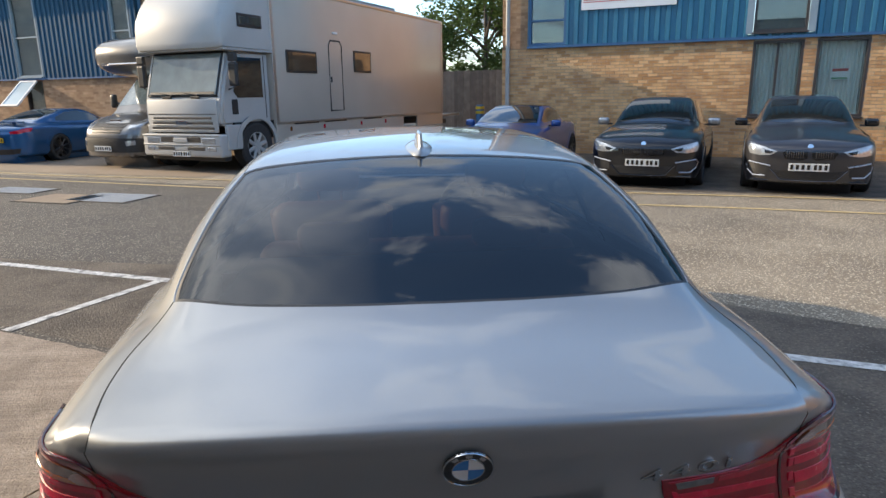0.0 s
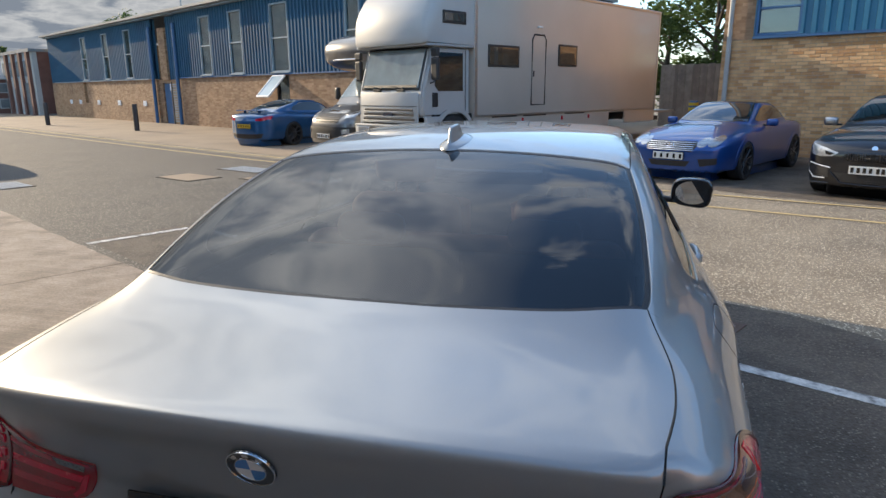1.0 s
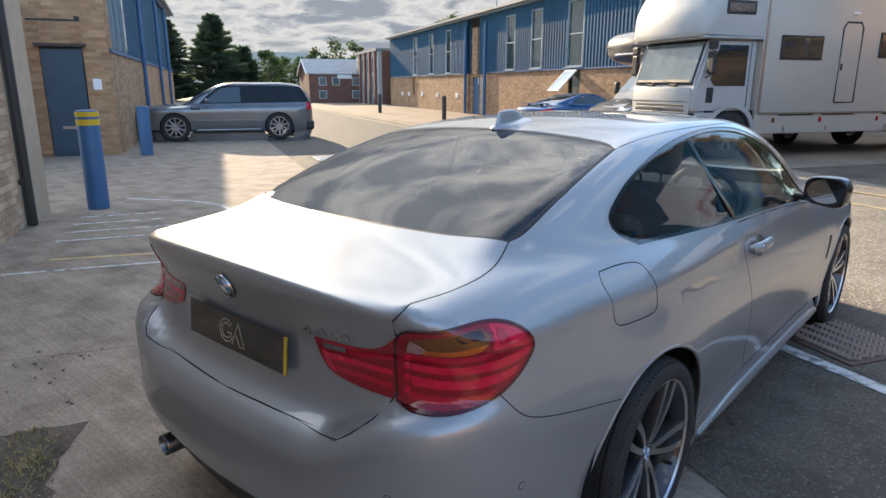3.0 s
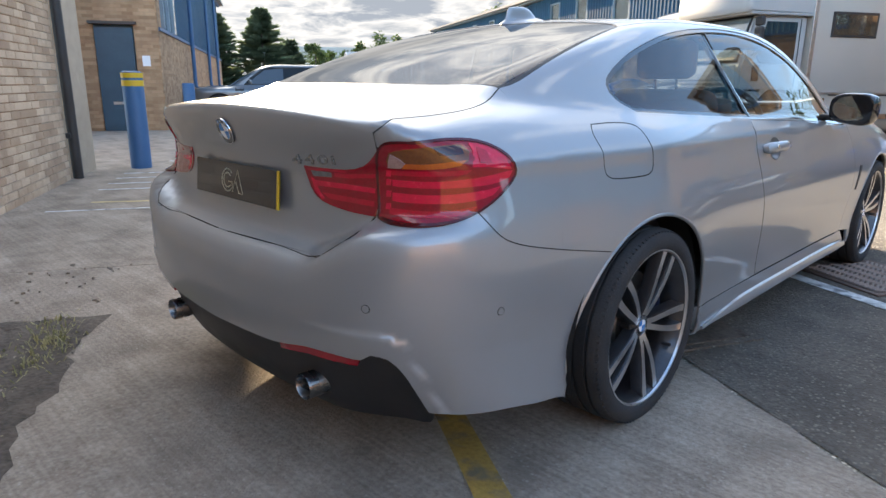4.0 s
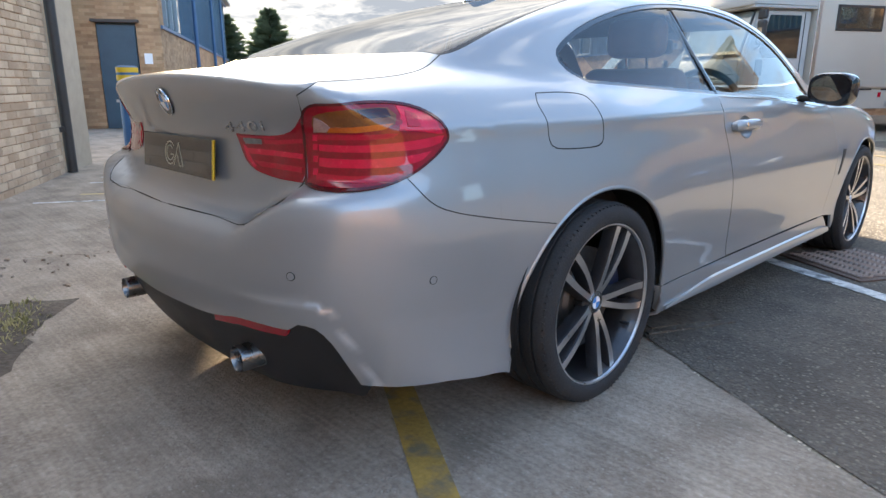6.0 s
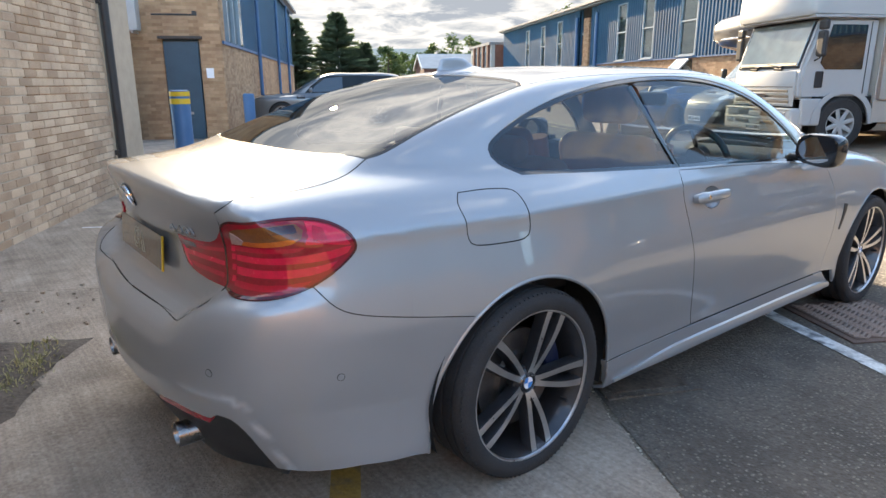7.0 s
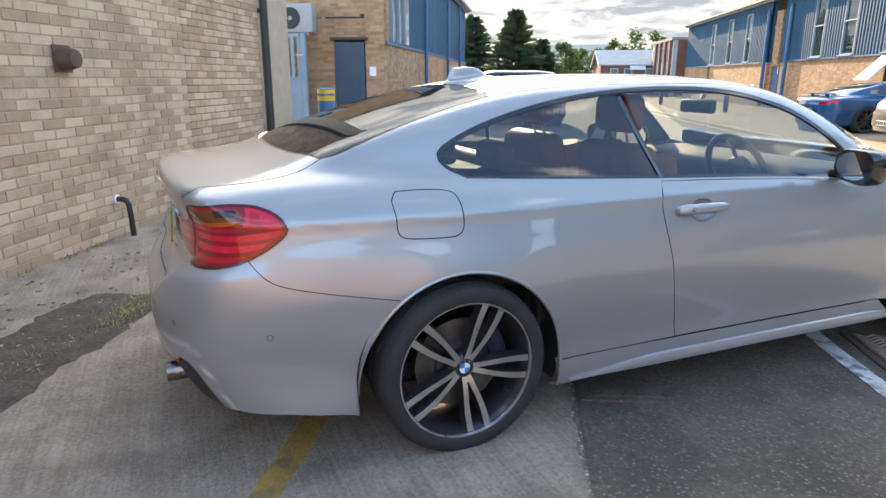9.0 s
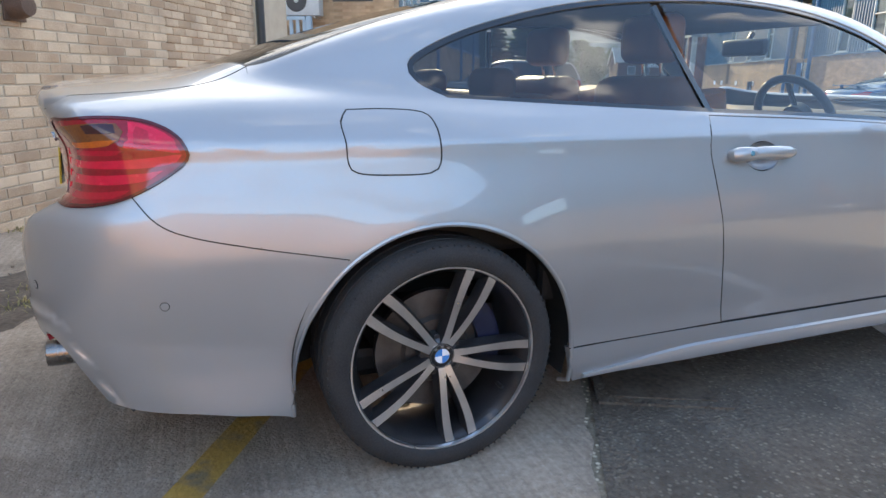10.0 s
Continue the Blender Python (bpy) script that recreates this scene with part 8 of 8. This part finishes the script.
    overlay(s, "wing_vent", [(3.08, 0.94), (3.32, 0.94), (3.32, 0.84), (3.08, 0.84)], "side", BLACK, c, both=True)
    part("lower_bumper", one_box(0, 0.12, 0.38, 1.70, 0.24, 0.26, 0.06, 3), BLACK, c, smooth=True)
    for sx in (1, -1):
        part("side_trim", one_box(0.945 * sx, 2.37, 0.55, 0.02, 1.9, 0.05, 0.008), col, c)
        part("sill", one_box(0.90 * sx, 2.37, 0.27, 0.12, 1.9, 0.10, 0.03), BLACK, c)
        part("sill_step", tube([(0.955 * sx, 1.5, 0.30), (0.955 * sx, 3.2, 0.30)], 0.018, 8), SILVER_WHEEL, c)
    mirrors_for(c, 1.04, 2.90, 1.08, col)
    wheels_for(c, hubs, 0.82, 0.375, 0.265, 0.26, 10, SILVER_WHEEL, 0.025)
    part("underbody", one_box(0, 2.35, 0.34, 1.5, 4.2, 0.16), BLACK, c)
    return c


big_suv(est(-18.15, 2.72, 0.012, 180))


# ---- motorhomes ----
CHAMPAGNE = surf("champagne_panel", (0.40, 0.37, 0.325), (0.50, 0.465, 0.41), 0.6, 300, 0.30, 0.05, metal=0.15, bump=0.015, coat=0.3, coat_rough=0.15)
CAB_SILVER = surf("silver_cab_paint", (0.38, 0.38, 0.37), (0.46, 0.46, 0.45), 0.8, 300, 0.5, 0.05, metal=0.1, bump=0.015, coat=0.4, coat_rough=0.05, spec=0.25)
VAN_GREY = paint("warm_grey_paint", (0.16, 0.155, 0.15), 0.6)
BRONZE_GLASS = surf("bronze_window", (0.035, 0.027, 0.02), (0.06, 0.047, 0.033), 2, 30, 0.08, 0.03, bump=0.0, coat=1.0, coat_rough=0.0)


def horsebox(m):
    """A lorry motorhome; local x to its right, y forward from the tail, z up."""
    t = thing("lorry_motorhome", "champagne silver lorry motorhome with rounded luton over the cab", "lorry", m)
    # body 8.7 m long, tail at y = 0, cab front at y = 10.25
    bm = one_box(0, 4.35, 2.36, 2.5, 8.7, 2.98, 0.05, 3)
    body = part("body", bm, CHAMPAGNE, t, "champagne box body", True)
    # luton: rounded brow over the cab
    lu = bmesh.new()
    prof = [(10.22, 2.46), (10.245, 2.52), (10.24, 2.80), (10.19, 3.05), (10.06, 3.32), (9.82, 3.58), (9.45, 3.76), (9.0, 3.84), (8.70, 3.85)]
    prof = [(8.70, 2.45), (10.19, 2.45)] + [tuple(p) for p in chain(np.array(prof), 0.07)] + [(8.70, 3.85)]
    rings = []
    for x, inset in ((-1.25, 0.10), (-1.21, 0.04), (-1.12, 0.0), (0, 0.0), (1.12, 0.0), (1.21, 0.04), (1.25, 0.10)):
        cy, cz = 9.2, 3.1
        rings.append([lu.verts.new((x, y - (inset if y > 8.75 else 0) * (1 if y > cy else 0), z - inset * (0.6 if z > cz else -0.4) * (1 if y > 8.75 else 0.6))) for y, z in prof])
    for a, b in zip(rings, rings[1:]):
        for i in range(len(prof)):
            lu.faces.new((a[i], a[(i + 1) % len(prof)], b[(i + 1) % len(prof)], b[i]))
    lu.faces.new(rings[0])
    lu.faces.new(rings[-1][::-1])
    bmesh.ops.recalc_face_normals(lu, faces=lu.faces[:])
    luton = part("luton", lu, CAB_SILVER, t, "rounded silver luton", True)
    part("luton_trim", one_box(0, 9.4, 2.44, 2.52, 1.5, 0.05, 0.01), GREYPIPE, luton)
    # cab
    cb = bmesh.new()
    cab_prof = [(8.72, 0.95), (10.20, 0.95), (10.24, 1.15), (10.20, 1.52), (9.92, 2.42), (8.72, 2.44)]
    for i, x in enumerate((-1.15, 1.15)):
        vs = [cb.verts.new((x, y, z)) for y, z in cab_prof]
        if i == 0:
            first = vs
            cb.faces.new(vs)
        else:
            cb.faces.new(vs[::-1])
            for k in range(len(vs)):
                cb.faces.new((first[k], vs[k], vs[(k + 1) % len(vs)], first[(k + 1) % len(vs)]))
    bmesh.ops.recalc_face_normals(cb, faces=cb.faces[:])
    bmesh.ops.bevel(cb, geom=cb.edges[:], offset=0.06, segments=3, affect="EDGES")
    cab = part("cab", cb, CAB_SILVER, t, "silver lorry cab", True)
    part("windscreen", one_box(0, 0, 0, 1.98, 0.02, 0.84, 0.008), surf("lorry_screen", (0.12, 0.15, 0.15), (0.20, 0.24, 0.24), 1.2, 3, 0.06, 0.02, bump=0.0, coat=1.0, coat_rough=0.0), cab, "grey-green tinted windscreen", m=pose(0, 10.080, 1.965, 17.2))
    part("steering_wheel", lathe([(0.012 * math.sin(k * 0.785), 0.20 + 0.012 * math.cos(k * 0.785)) for k in range(8)], 28, "Y", 180, 0, True), BLACK, cab, m=pose(0.42, 10.165, 1.66, 17.2))
    part("dash_edge", one_box(0, 0, 0, 1.9, 0.012, 0.05), BLACK, cab, m=pose(0, 10.205, 1.60, 17.2))
    part("windscreen_seal", one_box(0, 0, 0, 2.06, 0.014, 0.92, 0.02), BLACK, cab, m=pose(0, 10.06, 1.962, 17.2))
    for k in (-0.5, 0.25):
        part("wiper", tube([(k, 10.225, 1.56), (k + 0.5, 10.20, 1.62)], 0.012, 6), BLACK, cab)
    part("front_panel", one_box(0, 10.235, 1.15, 2.06, 0.04, 0.66, 0.02), CAB_SILVER, cab, smooth=True)
    for x in (-0.42, 0.42):
        part("air_slot", one_box(x, 10.225, 1.515, 0.26, 0.03, 0.05, 0.008), BLACK, cab)
    part("badge_bar", one_box(0, 10.272, 1.01, 0.34, 0.012, 0.07), CHROME, cab)
    for k in range(3):
        part("grille_slot", one_box(0, 10.253, 0.90 + 0.10 * k, 1.86 - 0.06 * k, 0.02, 0.055, 0.006), BLACK, cab)
        part("grille_lip", one_box(0, 10.262, 0.866 + 0.10 * k, 1.90 - 0.06 * k, 0.03, 0.022, 0.008), CAB_SILVER, cab, smooth=True)
    part("panel_gap", one_box(0, 10.256, 1.185, 2.0, 0.012, 0.012), SEAM, cab)
    bum = part("bumper", one_box(0, 10.20, 0.56, 2.34, 0.30, 0.46, 0.05, 3), CAB_SILVER, t, "silver bumper with stepped slots", True)
    for x in (-0.72, 0.72):
        part("headlamp", one_box(x * 1.15, 10.345, 0.66, 0.40, 0.03, 0.14, 0.02), HEADLAMP, bum)
        part("fog_lamp", one_box(x * 1.28, 10.348, 0.50, 0.24, 0.03, 0.09, 0.02), HEADLAMP, bum)
        part("bumper_slot", one_box(x * 0.55, 10.347, 0.68, 0.40, 0.02, 0.11, 0.01), BLACK, bum)
        part("bumper_slot", one_box(x * 0.62, 10.347, 0.50, 0.52, 0.02, 0.07, 0.01), BLACK, bum)
    part("plate_shelf", one_box(0, 10.352, 0.665, 0.42, 0.03, 0.09, 0.01), CAB_SILVER, bum)
    part("bumper_lip", one_box(0, 10.352, 0.575, 2.3, 0.03, 0.03, 0.01), CAB_SILVER, bum, smooth=True)
    part("bumper_lip", one_box(0, 10.352, 0.765, 2.3, 0.03, 0.03, 0.01), CAB_SILVER, bum, smooth=True)
    part("lower_valance", one_box(0, 10.10, 0.30, 2.2, 0.2, 0.12, 0.03), BLACK, bum)
    plate_on(bum, pose(0, 10.36, 0.39, 0, 0, 180), PLATE_WHITE)
    for sx in (1, -1):
        sw_ = new("cab_side")
        sw_.parent = cab
        o = [(8.98, 1.50), (9.75, 1.50), (9.86, 1.62), (9.70, 2.30), (8.98, 2.30)]
        g = bmesh.new()
        vs = [g.verts.new((1.162 * sx, y, z)) for y, z in o]
        ws = [g.verts.new((1.150 * sx, y, z)) for y, z in o]
        g.faces.new(vs)
        for k in range(5):
            g.faces.new((vs[k], vs[(k + 1) % 5], ws[(k + 1) % 5], ws[k]))
        bmesh.ops.recalc_face_normals(g, faces=g.faces[:])
        part("door_window", g, CAR_GLASS, sw_)
        part("door_gap", tube([(1.156 * sx, 8.90, 2.36), (1.156 * sx, 8.90, 0.98)], 0.008, 5), SEAM, sw_)
        part("grab_panel", one_box(1.155 * sx, 9.85, 1.32, 0.02, 0.16, 0.30, 0.02), BLACK, sw_)
        mr = part("lorry_mirror", one_box(1.36 * sx, 10.02, 1.95, 0.22, 0.10, 0.46, 0.04), BLACK, sw_)
        part("wide_mirror", one_box(1.36 * sx, 10.02, 2.28, 0.22, 0.09, 0.17, 0.03), BLACK, sw_)
        part("mirror_arm", tube([(1.15 * sx, 9.95, 2.36), (1.32 * sx, 10.0, 2.36), (1.34 * sx, 10.02, 1.7), (1.15 * sx, 9.98, 1.66)], 0.016, 6), BLACK, sw_)
        part("step_panel", one_box(1.16 * sx, 9.95, 0.72, 0.10, 0.42, 0.50, 0.03), CAB_SILVER, sw_)
        part("wheel_arch", lathe([(-0.03, 0.56), (0.03, 0.57), (0.03, 0.64), (-0.03, 0.66)], 24, "X", 180, 0, True), CAB_SILVER, t, smooth=True, m=pose(1.20 * sx, 9.30, 0.50))
        part("cab_guard", one_box(1.02 * sx, 9.30, 0.86, 0.3, 1.2, 0.30), SEAM, t)
        # skirt with lockers
        part("skirt", one_box(1.22 * sx, 5.75, 0.73, 0.05, 5.9, 0.42, 0.01), CHAMPAGNE, t, "champagne side skirt")
        part("skirt", one_box(1.22 * sx, 0.95, 0.73, 0.05, 1.9, 0.36, 0.01), CHAMPAGNE, t)
        part("body_rail", one_box(1.262 * sx, 4.35, 0.945, 0.02, 8.6, 0.035), STEEL, t)
        for y in (8.2, 6.9, 5.2, 3.9):
            part("marker_lamp", one_box(1.252 * sx, y, 0.80, 0.02, 0.07, 0.10, 0.006), LENS_RED if y < 8 else LENS_AMBER, t)
        for y in (7.6, 6.4, 4.6):
            part("locker_slot", one_box(1.25 * sx, y, 0.905, 0.012, 0.95, 0.03), BLACK, t)
            part("locker_latch", one_box(1.252 * sx, y + 0.3, 0.62, 0.016, 0.06, 0.12, 0.01), STEEL, t)
        for y0, y1, z0, z1 in ((7.10, 8.24, 2.03, 2.52), (4.62, 5.48, 2.10, 2.64), (8.98, 9.70, 2.88, 3.14)):
            w = new("side_window")
            w.parent = t
            part("frame", one_box(1.258 * sx, (y0 + y1) / 2, (z0 + z1) / 2, 0.03, y1 - y0, z1 - z0, 0.012), BLACK, w)
            part("pane", one_box(1.272 * sx, (y0 + y1) / 2, (z0 + z1) / 2, 0.012, y1 - y0 - 0.10, z1 - z0 - 0.10, 0.003), BRONZE_GLASS, w, "bronze tinted pane")
        dr = new("side_door")
        dr.parent = t
        ol = [(6.58, 1.16), (6.58, 2.70), (6.50, 2.82), (6.10, 2.82), (6.02, 2.70), (6.02, 1.16), (6.58, 1.16)]
        part("door_seal", tube([(1.253 * sx, y, z) for y, z in ol], 0.022, 6), BLACK, dr)
        part("leaf", one_box(1.248 * sx, 6.30, 1.98, 0.02, 0.52, 1.62, 0.01), CHAMPAGNE, dr)
        part("handle", one_box(1.27 * sx, 6.52, 1.9, 0.02, 0.05, 0.14, 0.008), BLACK, dr)
        part("door_lamp", one_box(1.27 * sx, 6.30, 3.0, 0.04, 0.20, 0.05, 0.015), WHITE, t)
        part("front_post", one_box(1.255 * sx, 8.66, 2.4, 0.03, 0.10, 2.9, 0.01), STEEL, t)
        part("roof_edge", one_box(1.255 * sx, 4.35, 3.80, 0.03, 8.7, 0.07, 0.012), STEEL, t)
        part("rear_post", one_box(1.255 * sx, 0.05, 2.36, 0.03, 0.08, 2.9, 0.01), STEEL, t)
        for hy in (9.30, 3.42):
            simple_wheel(0.49, 0.30, 0.30, 8, GREYPIPE, t, pose(1.06 * sx, hy, 0.49, 0, 0, 0 if sx > 0 else 180), 0.05)
    part("chassis", one_box(0, 5.0, 0.75, 1.0, 9.6, 0.28), BLACK, t)
    part("axle", tube([(-1, 3.42, 0.49), (1, 3.42, 0.49)], 0.09, 10), BLACK, t)
    part("tail_ramp", one_box(0, -0.9, 0.82, 2.2, 1.7, 0.06), STEEL, t, "lowered steel tail platform")
    part("tail_frame", one_box(0, -0.3, 0.62, 2.2, 0.5, 0.14), BLACK, t)
    part("orange_box", one_box(0.8, -0.75, 0.98, 0.5, 0.4, 0.22, 0.02), surf("orange_plastic", (0.5, 0.09, 0.02), (0.6, 0.13, 0.03), 5, 60, 0.5, 0.1, bump=0.02), t)
    od = part("rear_door", one_box(1.68, -0.03, 2.32, 0.84, 0.05, 2.95, 0.012), CHAMPAGNE, t, "open champagne rear door")
    part("door_bar", tube([(1.35, -0.07, 0.95), (1.35, -0.07, 3.7)], 0.018, 8), STEEL, od)
    part("door_placard", one_box(1.80, -0.065, 1.35, 0.26, 0.01, 0.16), SIGN_WHITE, od)
    return t


horsebox(est(-10.15, 19.40, 0.006, 180) @ Matrix.Diagonal((0.92, 1, 1, 1)))


def van_home(m):
    """A coachbuilt van; tail at y = 0, bumper at y = 6.9."""
    t = thing("van_motorhome", "warm grey van motorhome with bulging luton beside lorry", "motorhome", m)
    part("body", one_box(0, 2.35, 1.75, 2.05, 4.7, 2.3, 0.10, 3), VAN_GREY, t, smooth=True)
    f = car_solid([(3.5, 1.35), (5.2, 1.32), (5.9, 1.22), (6.4, 1.08), (6.75, 0.92), (7.0, 0.7)],
                  [(3.6, 2.2), (4.3, 2.35), (4.8, 2.30), (5.2, 2.02), (5.6, 1.62), (5.95, 1.26), (6.2, 1.0)],
                  [(3.5, 0.98), (5.0, 1.0), (6.2, 0.98), (6.6, 0.93), (6.9, 0.82)],
                  [(3.5, 0.95), (4.8, 0.92), (5.6, 0.88), (6.0, 0.80)], 6.9, 0.16, 0.14, 0.1, 0.25,
                  side=((0.2, -0.04), (0.5, -0.01), (0.9, 0.0), (1.2, -0.02), (1.4, -0.06), (2.0, -0.2)))

    def g(p):
        return smax(f(p), 4.0 - p[:, 1], 0.05)

    s = Shape(g, 0.9, 4.6, 5.9)
    s.nose = lambda pts: cast(g, np.stack([np.array(pts, float)[:, 0], np.full(len(pts), 7.5), np.array(pts, float)[:, 1]], 1), np.tile((0, -1.0, 0), (len(pts), 1)), 2.6, 200)
    shell(s, 6.9, [(5.85, 0.36)], 0.42, t, VAN_GREY, "cab", 50, 60)
    overlay(s, "windscreen", [(-0.76, 5.02), (0.76, 5.02), (0.84, 5.55), (0.78, 5.84), (-0.78, 5.84), (-0.84, 5.55)], "top", surf("van_screen", (0.10, 0.13, 0.14), (0.22, 0.27, 0.28), 2, 20, 0.05, 0.02, bump=0.0, coat=1.0, coat_rough=0.0), t)
    overlay(s, "grille", [(-0.52, 0.98), (0.52, 0.98), (0.46, 0.76), (-0.46, 0.76)], "nose", BLACK, t)
    for k in range(4):
        z = 0.79 + 0.055 * k
        p = s.nose([(-0.45, z), (0, z), (0.45, z)]) + np.array((0, 0.010, 0))
        part("grille_bar", tube([tuple(q) for q in p], 0.008, 5), VAN_GREY, t)
    q = s.nose([(0.0, 1.03)])[0]
    part("badge_bar", one_box(0, q[1] + 0.01, 1.035, 0.36, 0.02, 0.06, 0.008), CHROME, t)
    overlay(s, "headlamp", [(0.58, 0.98), (0.84, 1.12), (0.90, 1.05), (0.84, 0.90), (0.62, 0.86)], "nose", HEADLAMP, t, both=True)
    overlay(s, "bumper", [(-0.88, 0.66), (0.88, 0.66), (0.86, 0.36), (-0.86, 0.36)], "nose", BLACK, t, out=0.02)
    overlay(s, "fog_lamp", [(0.60, 0.60), (0.78, 0.62), (0.78, 0.52), (0.62, 0.50)], "nose", HEADLAMP, t, out=0.03, both=True)
    q = s.nose([(0.0, 0.45)])[0]
    plate_on(t, pose(0, q[1] + 0.045, 0.44, 0, 0, 180), PLATE_WHITE)
    lu = bmesh.new()
    secs = []
    for x, k in ((-1.12, 0.55), (-1.08, 0.80), (-0.98, 0.94), (-0.8, 1.0), (0, 1.02), (0.8, 1.0), (0.98, 0.94), (1.08, 0.80), (1.12, 0.55)):
        secs.append([lu.verts.new((x, 5.1 + math.cos(a) * (1.05 if math.cos(a) > 0 else 0.6) * k, 2.46 + math.copysign(abs(math.sin(a))**0.7, math.sin(a)) * 0.46 * k)) for a in np.linspace(0, 2 * math.pi, 24, endpoint=False)])
    for a, b in zip(secs, secs[1:]):
        for i in range(24):
            lu.faces.new((a[i], a[(i + 1) % 24], b[(i + 1) % 24], b[i]))
    lu.faces.new(secs[0])
    lu.faces.new(secs[-1][::-1])
    bmesh.ops.recalc_face_normals(lu, faces=lu.faces[:])
    part("luton", lu, VAN_GREY, t, "bulging grey luton", True)
    part("luton_trim", tube([(-1.1, 5.4, 2.26), (-0.95, 5.98, 2.27), (-0.5, 6.12, 2.27), (0, 6.14, 2.27), (0.5, 6.12, 2.27), (0.95, 5.98, 2.27), (1.1, 5.4, 2.26)], 0.02, 6), CHROME, t)
    for sx in (1, -1):
        mr = part("van_mirror", one_box(1.20 * sx, 5.55, 1.45, 0.16, 0.12, 0.32, 0.05, 3), BLACK, t, "", True)
        part("mirror_arm", tube([(0.92 * sx, 5.50, 1.35), (1.12 * sx, 5.53, 1.40)], 0.03, 8), BLACK, mr)
        simple_wheel(0.36, 0.21, 0.22, 8, GREYPIPE, t, pose(0.86 * sx, 5.85, 0.36, 0, 0, 0 if sx > 0 else 180), 0.03)
        simple_wheel(0.36, 0.21, 0.22, 8, GREYPIPE, t, pose(0.86 * sx, 1.6, 0.36, 0, 0, 0 if sx > 0 else 180), 0.03)
        part("wheel_well", lathe([(0.0, 0.0), (0.0, 0.43), (0.25, 0.43)], 28, "X", 200, -10), SEAM, t, m=pose(0.62 * sx, 5.85, 0.36, 0, 0, 0 if sx > 0 else 180))
    part("chassis", one_box(0, 3.2, 0.5, 1.5, 5.6, 0.2), BLACK, t)
    return t


van_home(est(-12.5, 16.0, 0.006, 180))

# ---- bricks, piece by piece ----
def brick_shape(w, h, d=0.02, c=0.004):
    """Back rim, chamfered front towards -y; corner at the origin's left foot."""
    v = [(0, d, 0), (w, d, 0), (w, d, h), (0, d, h), (0, c, 0), (w, c, 0), (w, c, h), (0, c, h), (c, 0, c), (w - c, 0, c), (w - c, 0, h - c), (c, 0, h - c)]
    f = [(8, 9, 10, 11), (4, 5, 9, 8), (5, 6, 10, 9), (6, 7, 11, 10), (7, 4, 8, 11), (0, 1, 5, 4), (1, 2, 6, 5), (2, 3, 7, 6), (3, 0, 4, 7)]
    return v, f


def lay(parent, a0, a1, z0, z1, holes, face, near, seed, flip=False, one=BRICK, many=BRICK_ISL):
    """Stretcher bond over a wall face; bricks inside near become objects of their own, the rest one mesh."""
    rnd = random.Random(seed)
    V, F = [], []
    whole = bpy.data.meshes.new("brick")
    v, f = brick_shape(0.215, 0.065)
    if flip:
        v, f = [(x, -y, z) for x, y, z in v], [q[::-1] for q in f]
    whole.from_pydata(v, [], f)
    whole.materials.append(one)
    row = 0
    z = z0 + 0.005
    singles = 0
    while z + 0.05 < z1:
        x = a0 - (0.1125 if row % 2 else 0.0)
        while x < a1:
            l, r = max(x, a0), min(x + 0.215, a1)
            cuts_ = [(l, r)]
            for h0, h1, hz0, hz1 in holes:
                if z + 0.065 > hz0 and z < hz1:
                    nxt = []
                    for p, q in cuts_:
                        if q <= h0 or p >= h1:
                            nxt.append((p, q))
                        else:
                            if p < h0 - 0.03:
                                nxt.append((p, h0))
                            if q > h1 + 0.03:
                                nxt.append((h1, q))
                    cuts_ = nxt
            for p, q in cuts_:
                if q - p < 0.03:
                    continue
                dy = rnd.uniform(-0.002, 0.0025)
                if abs(q - p - 0.215) < 1e-4 and near[0] <= p <= near[1] and near[2] <= z <= near[3] and singles < 300:
                    o = bpy.data.objects.new("brick", whole)
                    scene.collection.objects.link(o)
                    o.parent = parent
                    o.matrix_basis = pose(p, face + dy, z, 0, rnd.uniform(-0.25, 0.25), 0)
                    singles += 1
                else:
                    bv, bf = brick_shape(q - p, 0.065)
                    i = len(V)
                    s = -1 if flip else 1
                    V += [(p + bx, face + dy + by * s, z + bz) for bx, by, bz in bv]
                    F += [tuple(i + k for k in (g[::-1] if flip else g)) for g in bf]
            x += 0.225
        z += 0.075
        row += 1
    rest = mesh_ob("brickwork", V, F, many, parent)
    tagged(rest, kind="stuff")


lay(near, -7.04, 3.2, 0.0, 3.9, [(-6.19, -6.07, 0, 4.6)], NB, (-3.9, -1.75, 0.15, 2.4), 31, True)
lay(right, -5.6, 4.6, 0.0, 2.63, holes_b, RB, (-3.0, 0.2, 1.2, 2.6), 32, False, BRICK_B, BRICK_B_ISL)
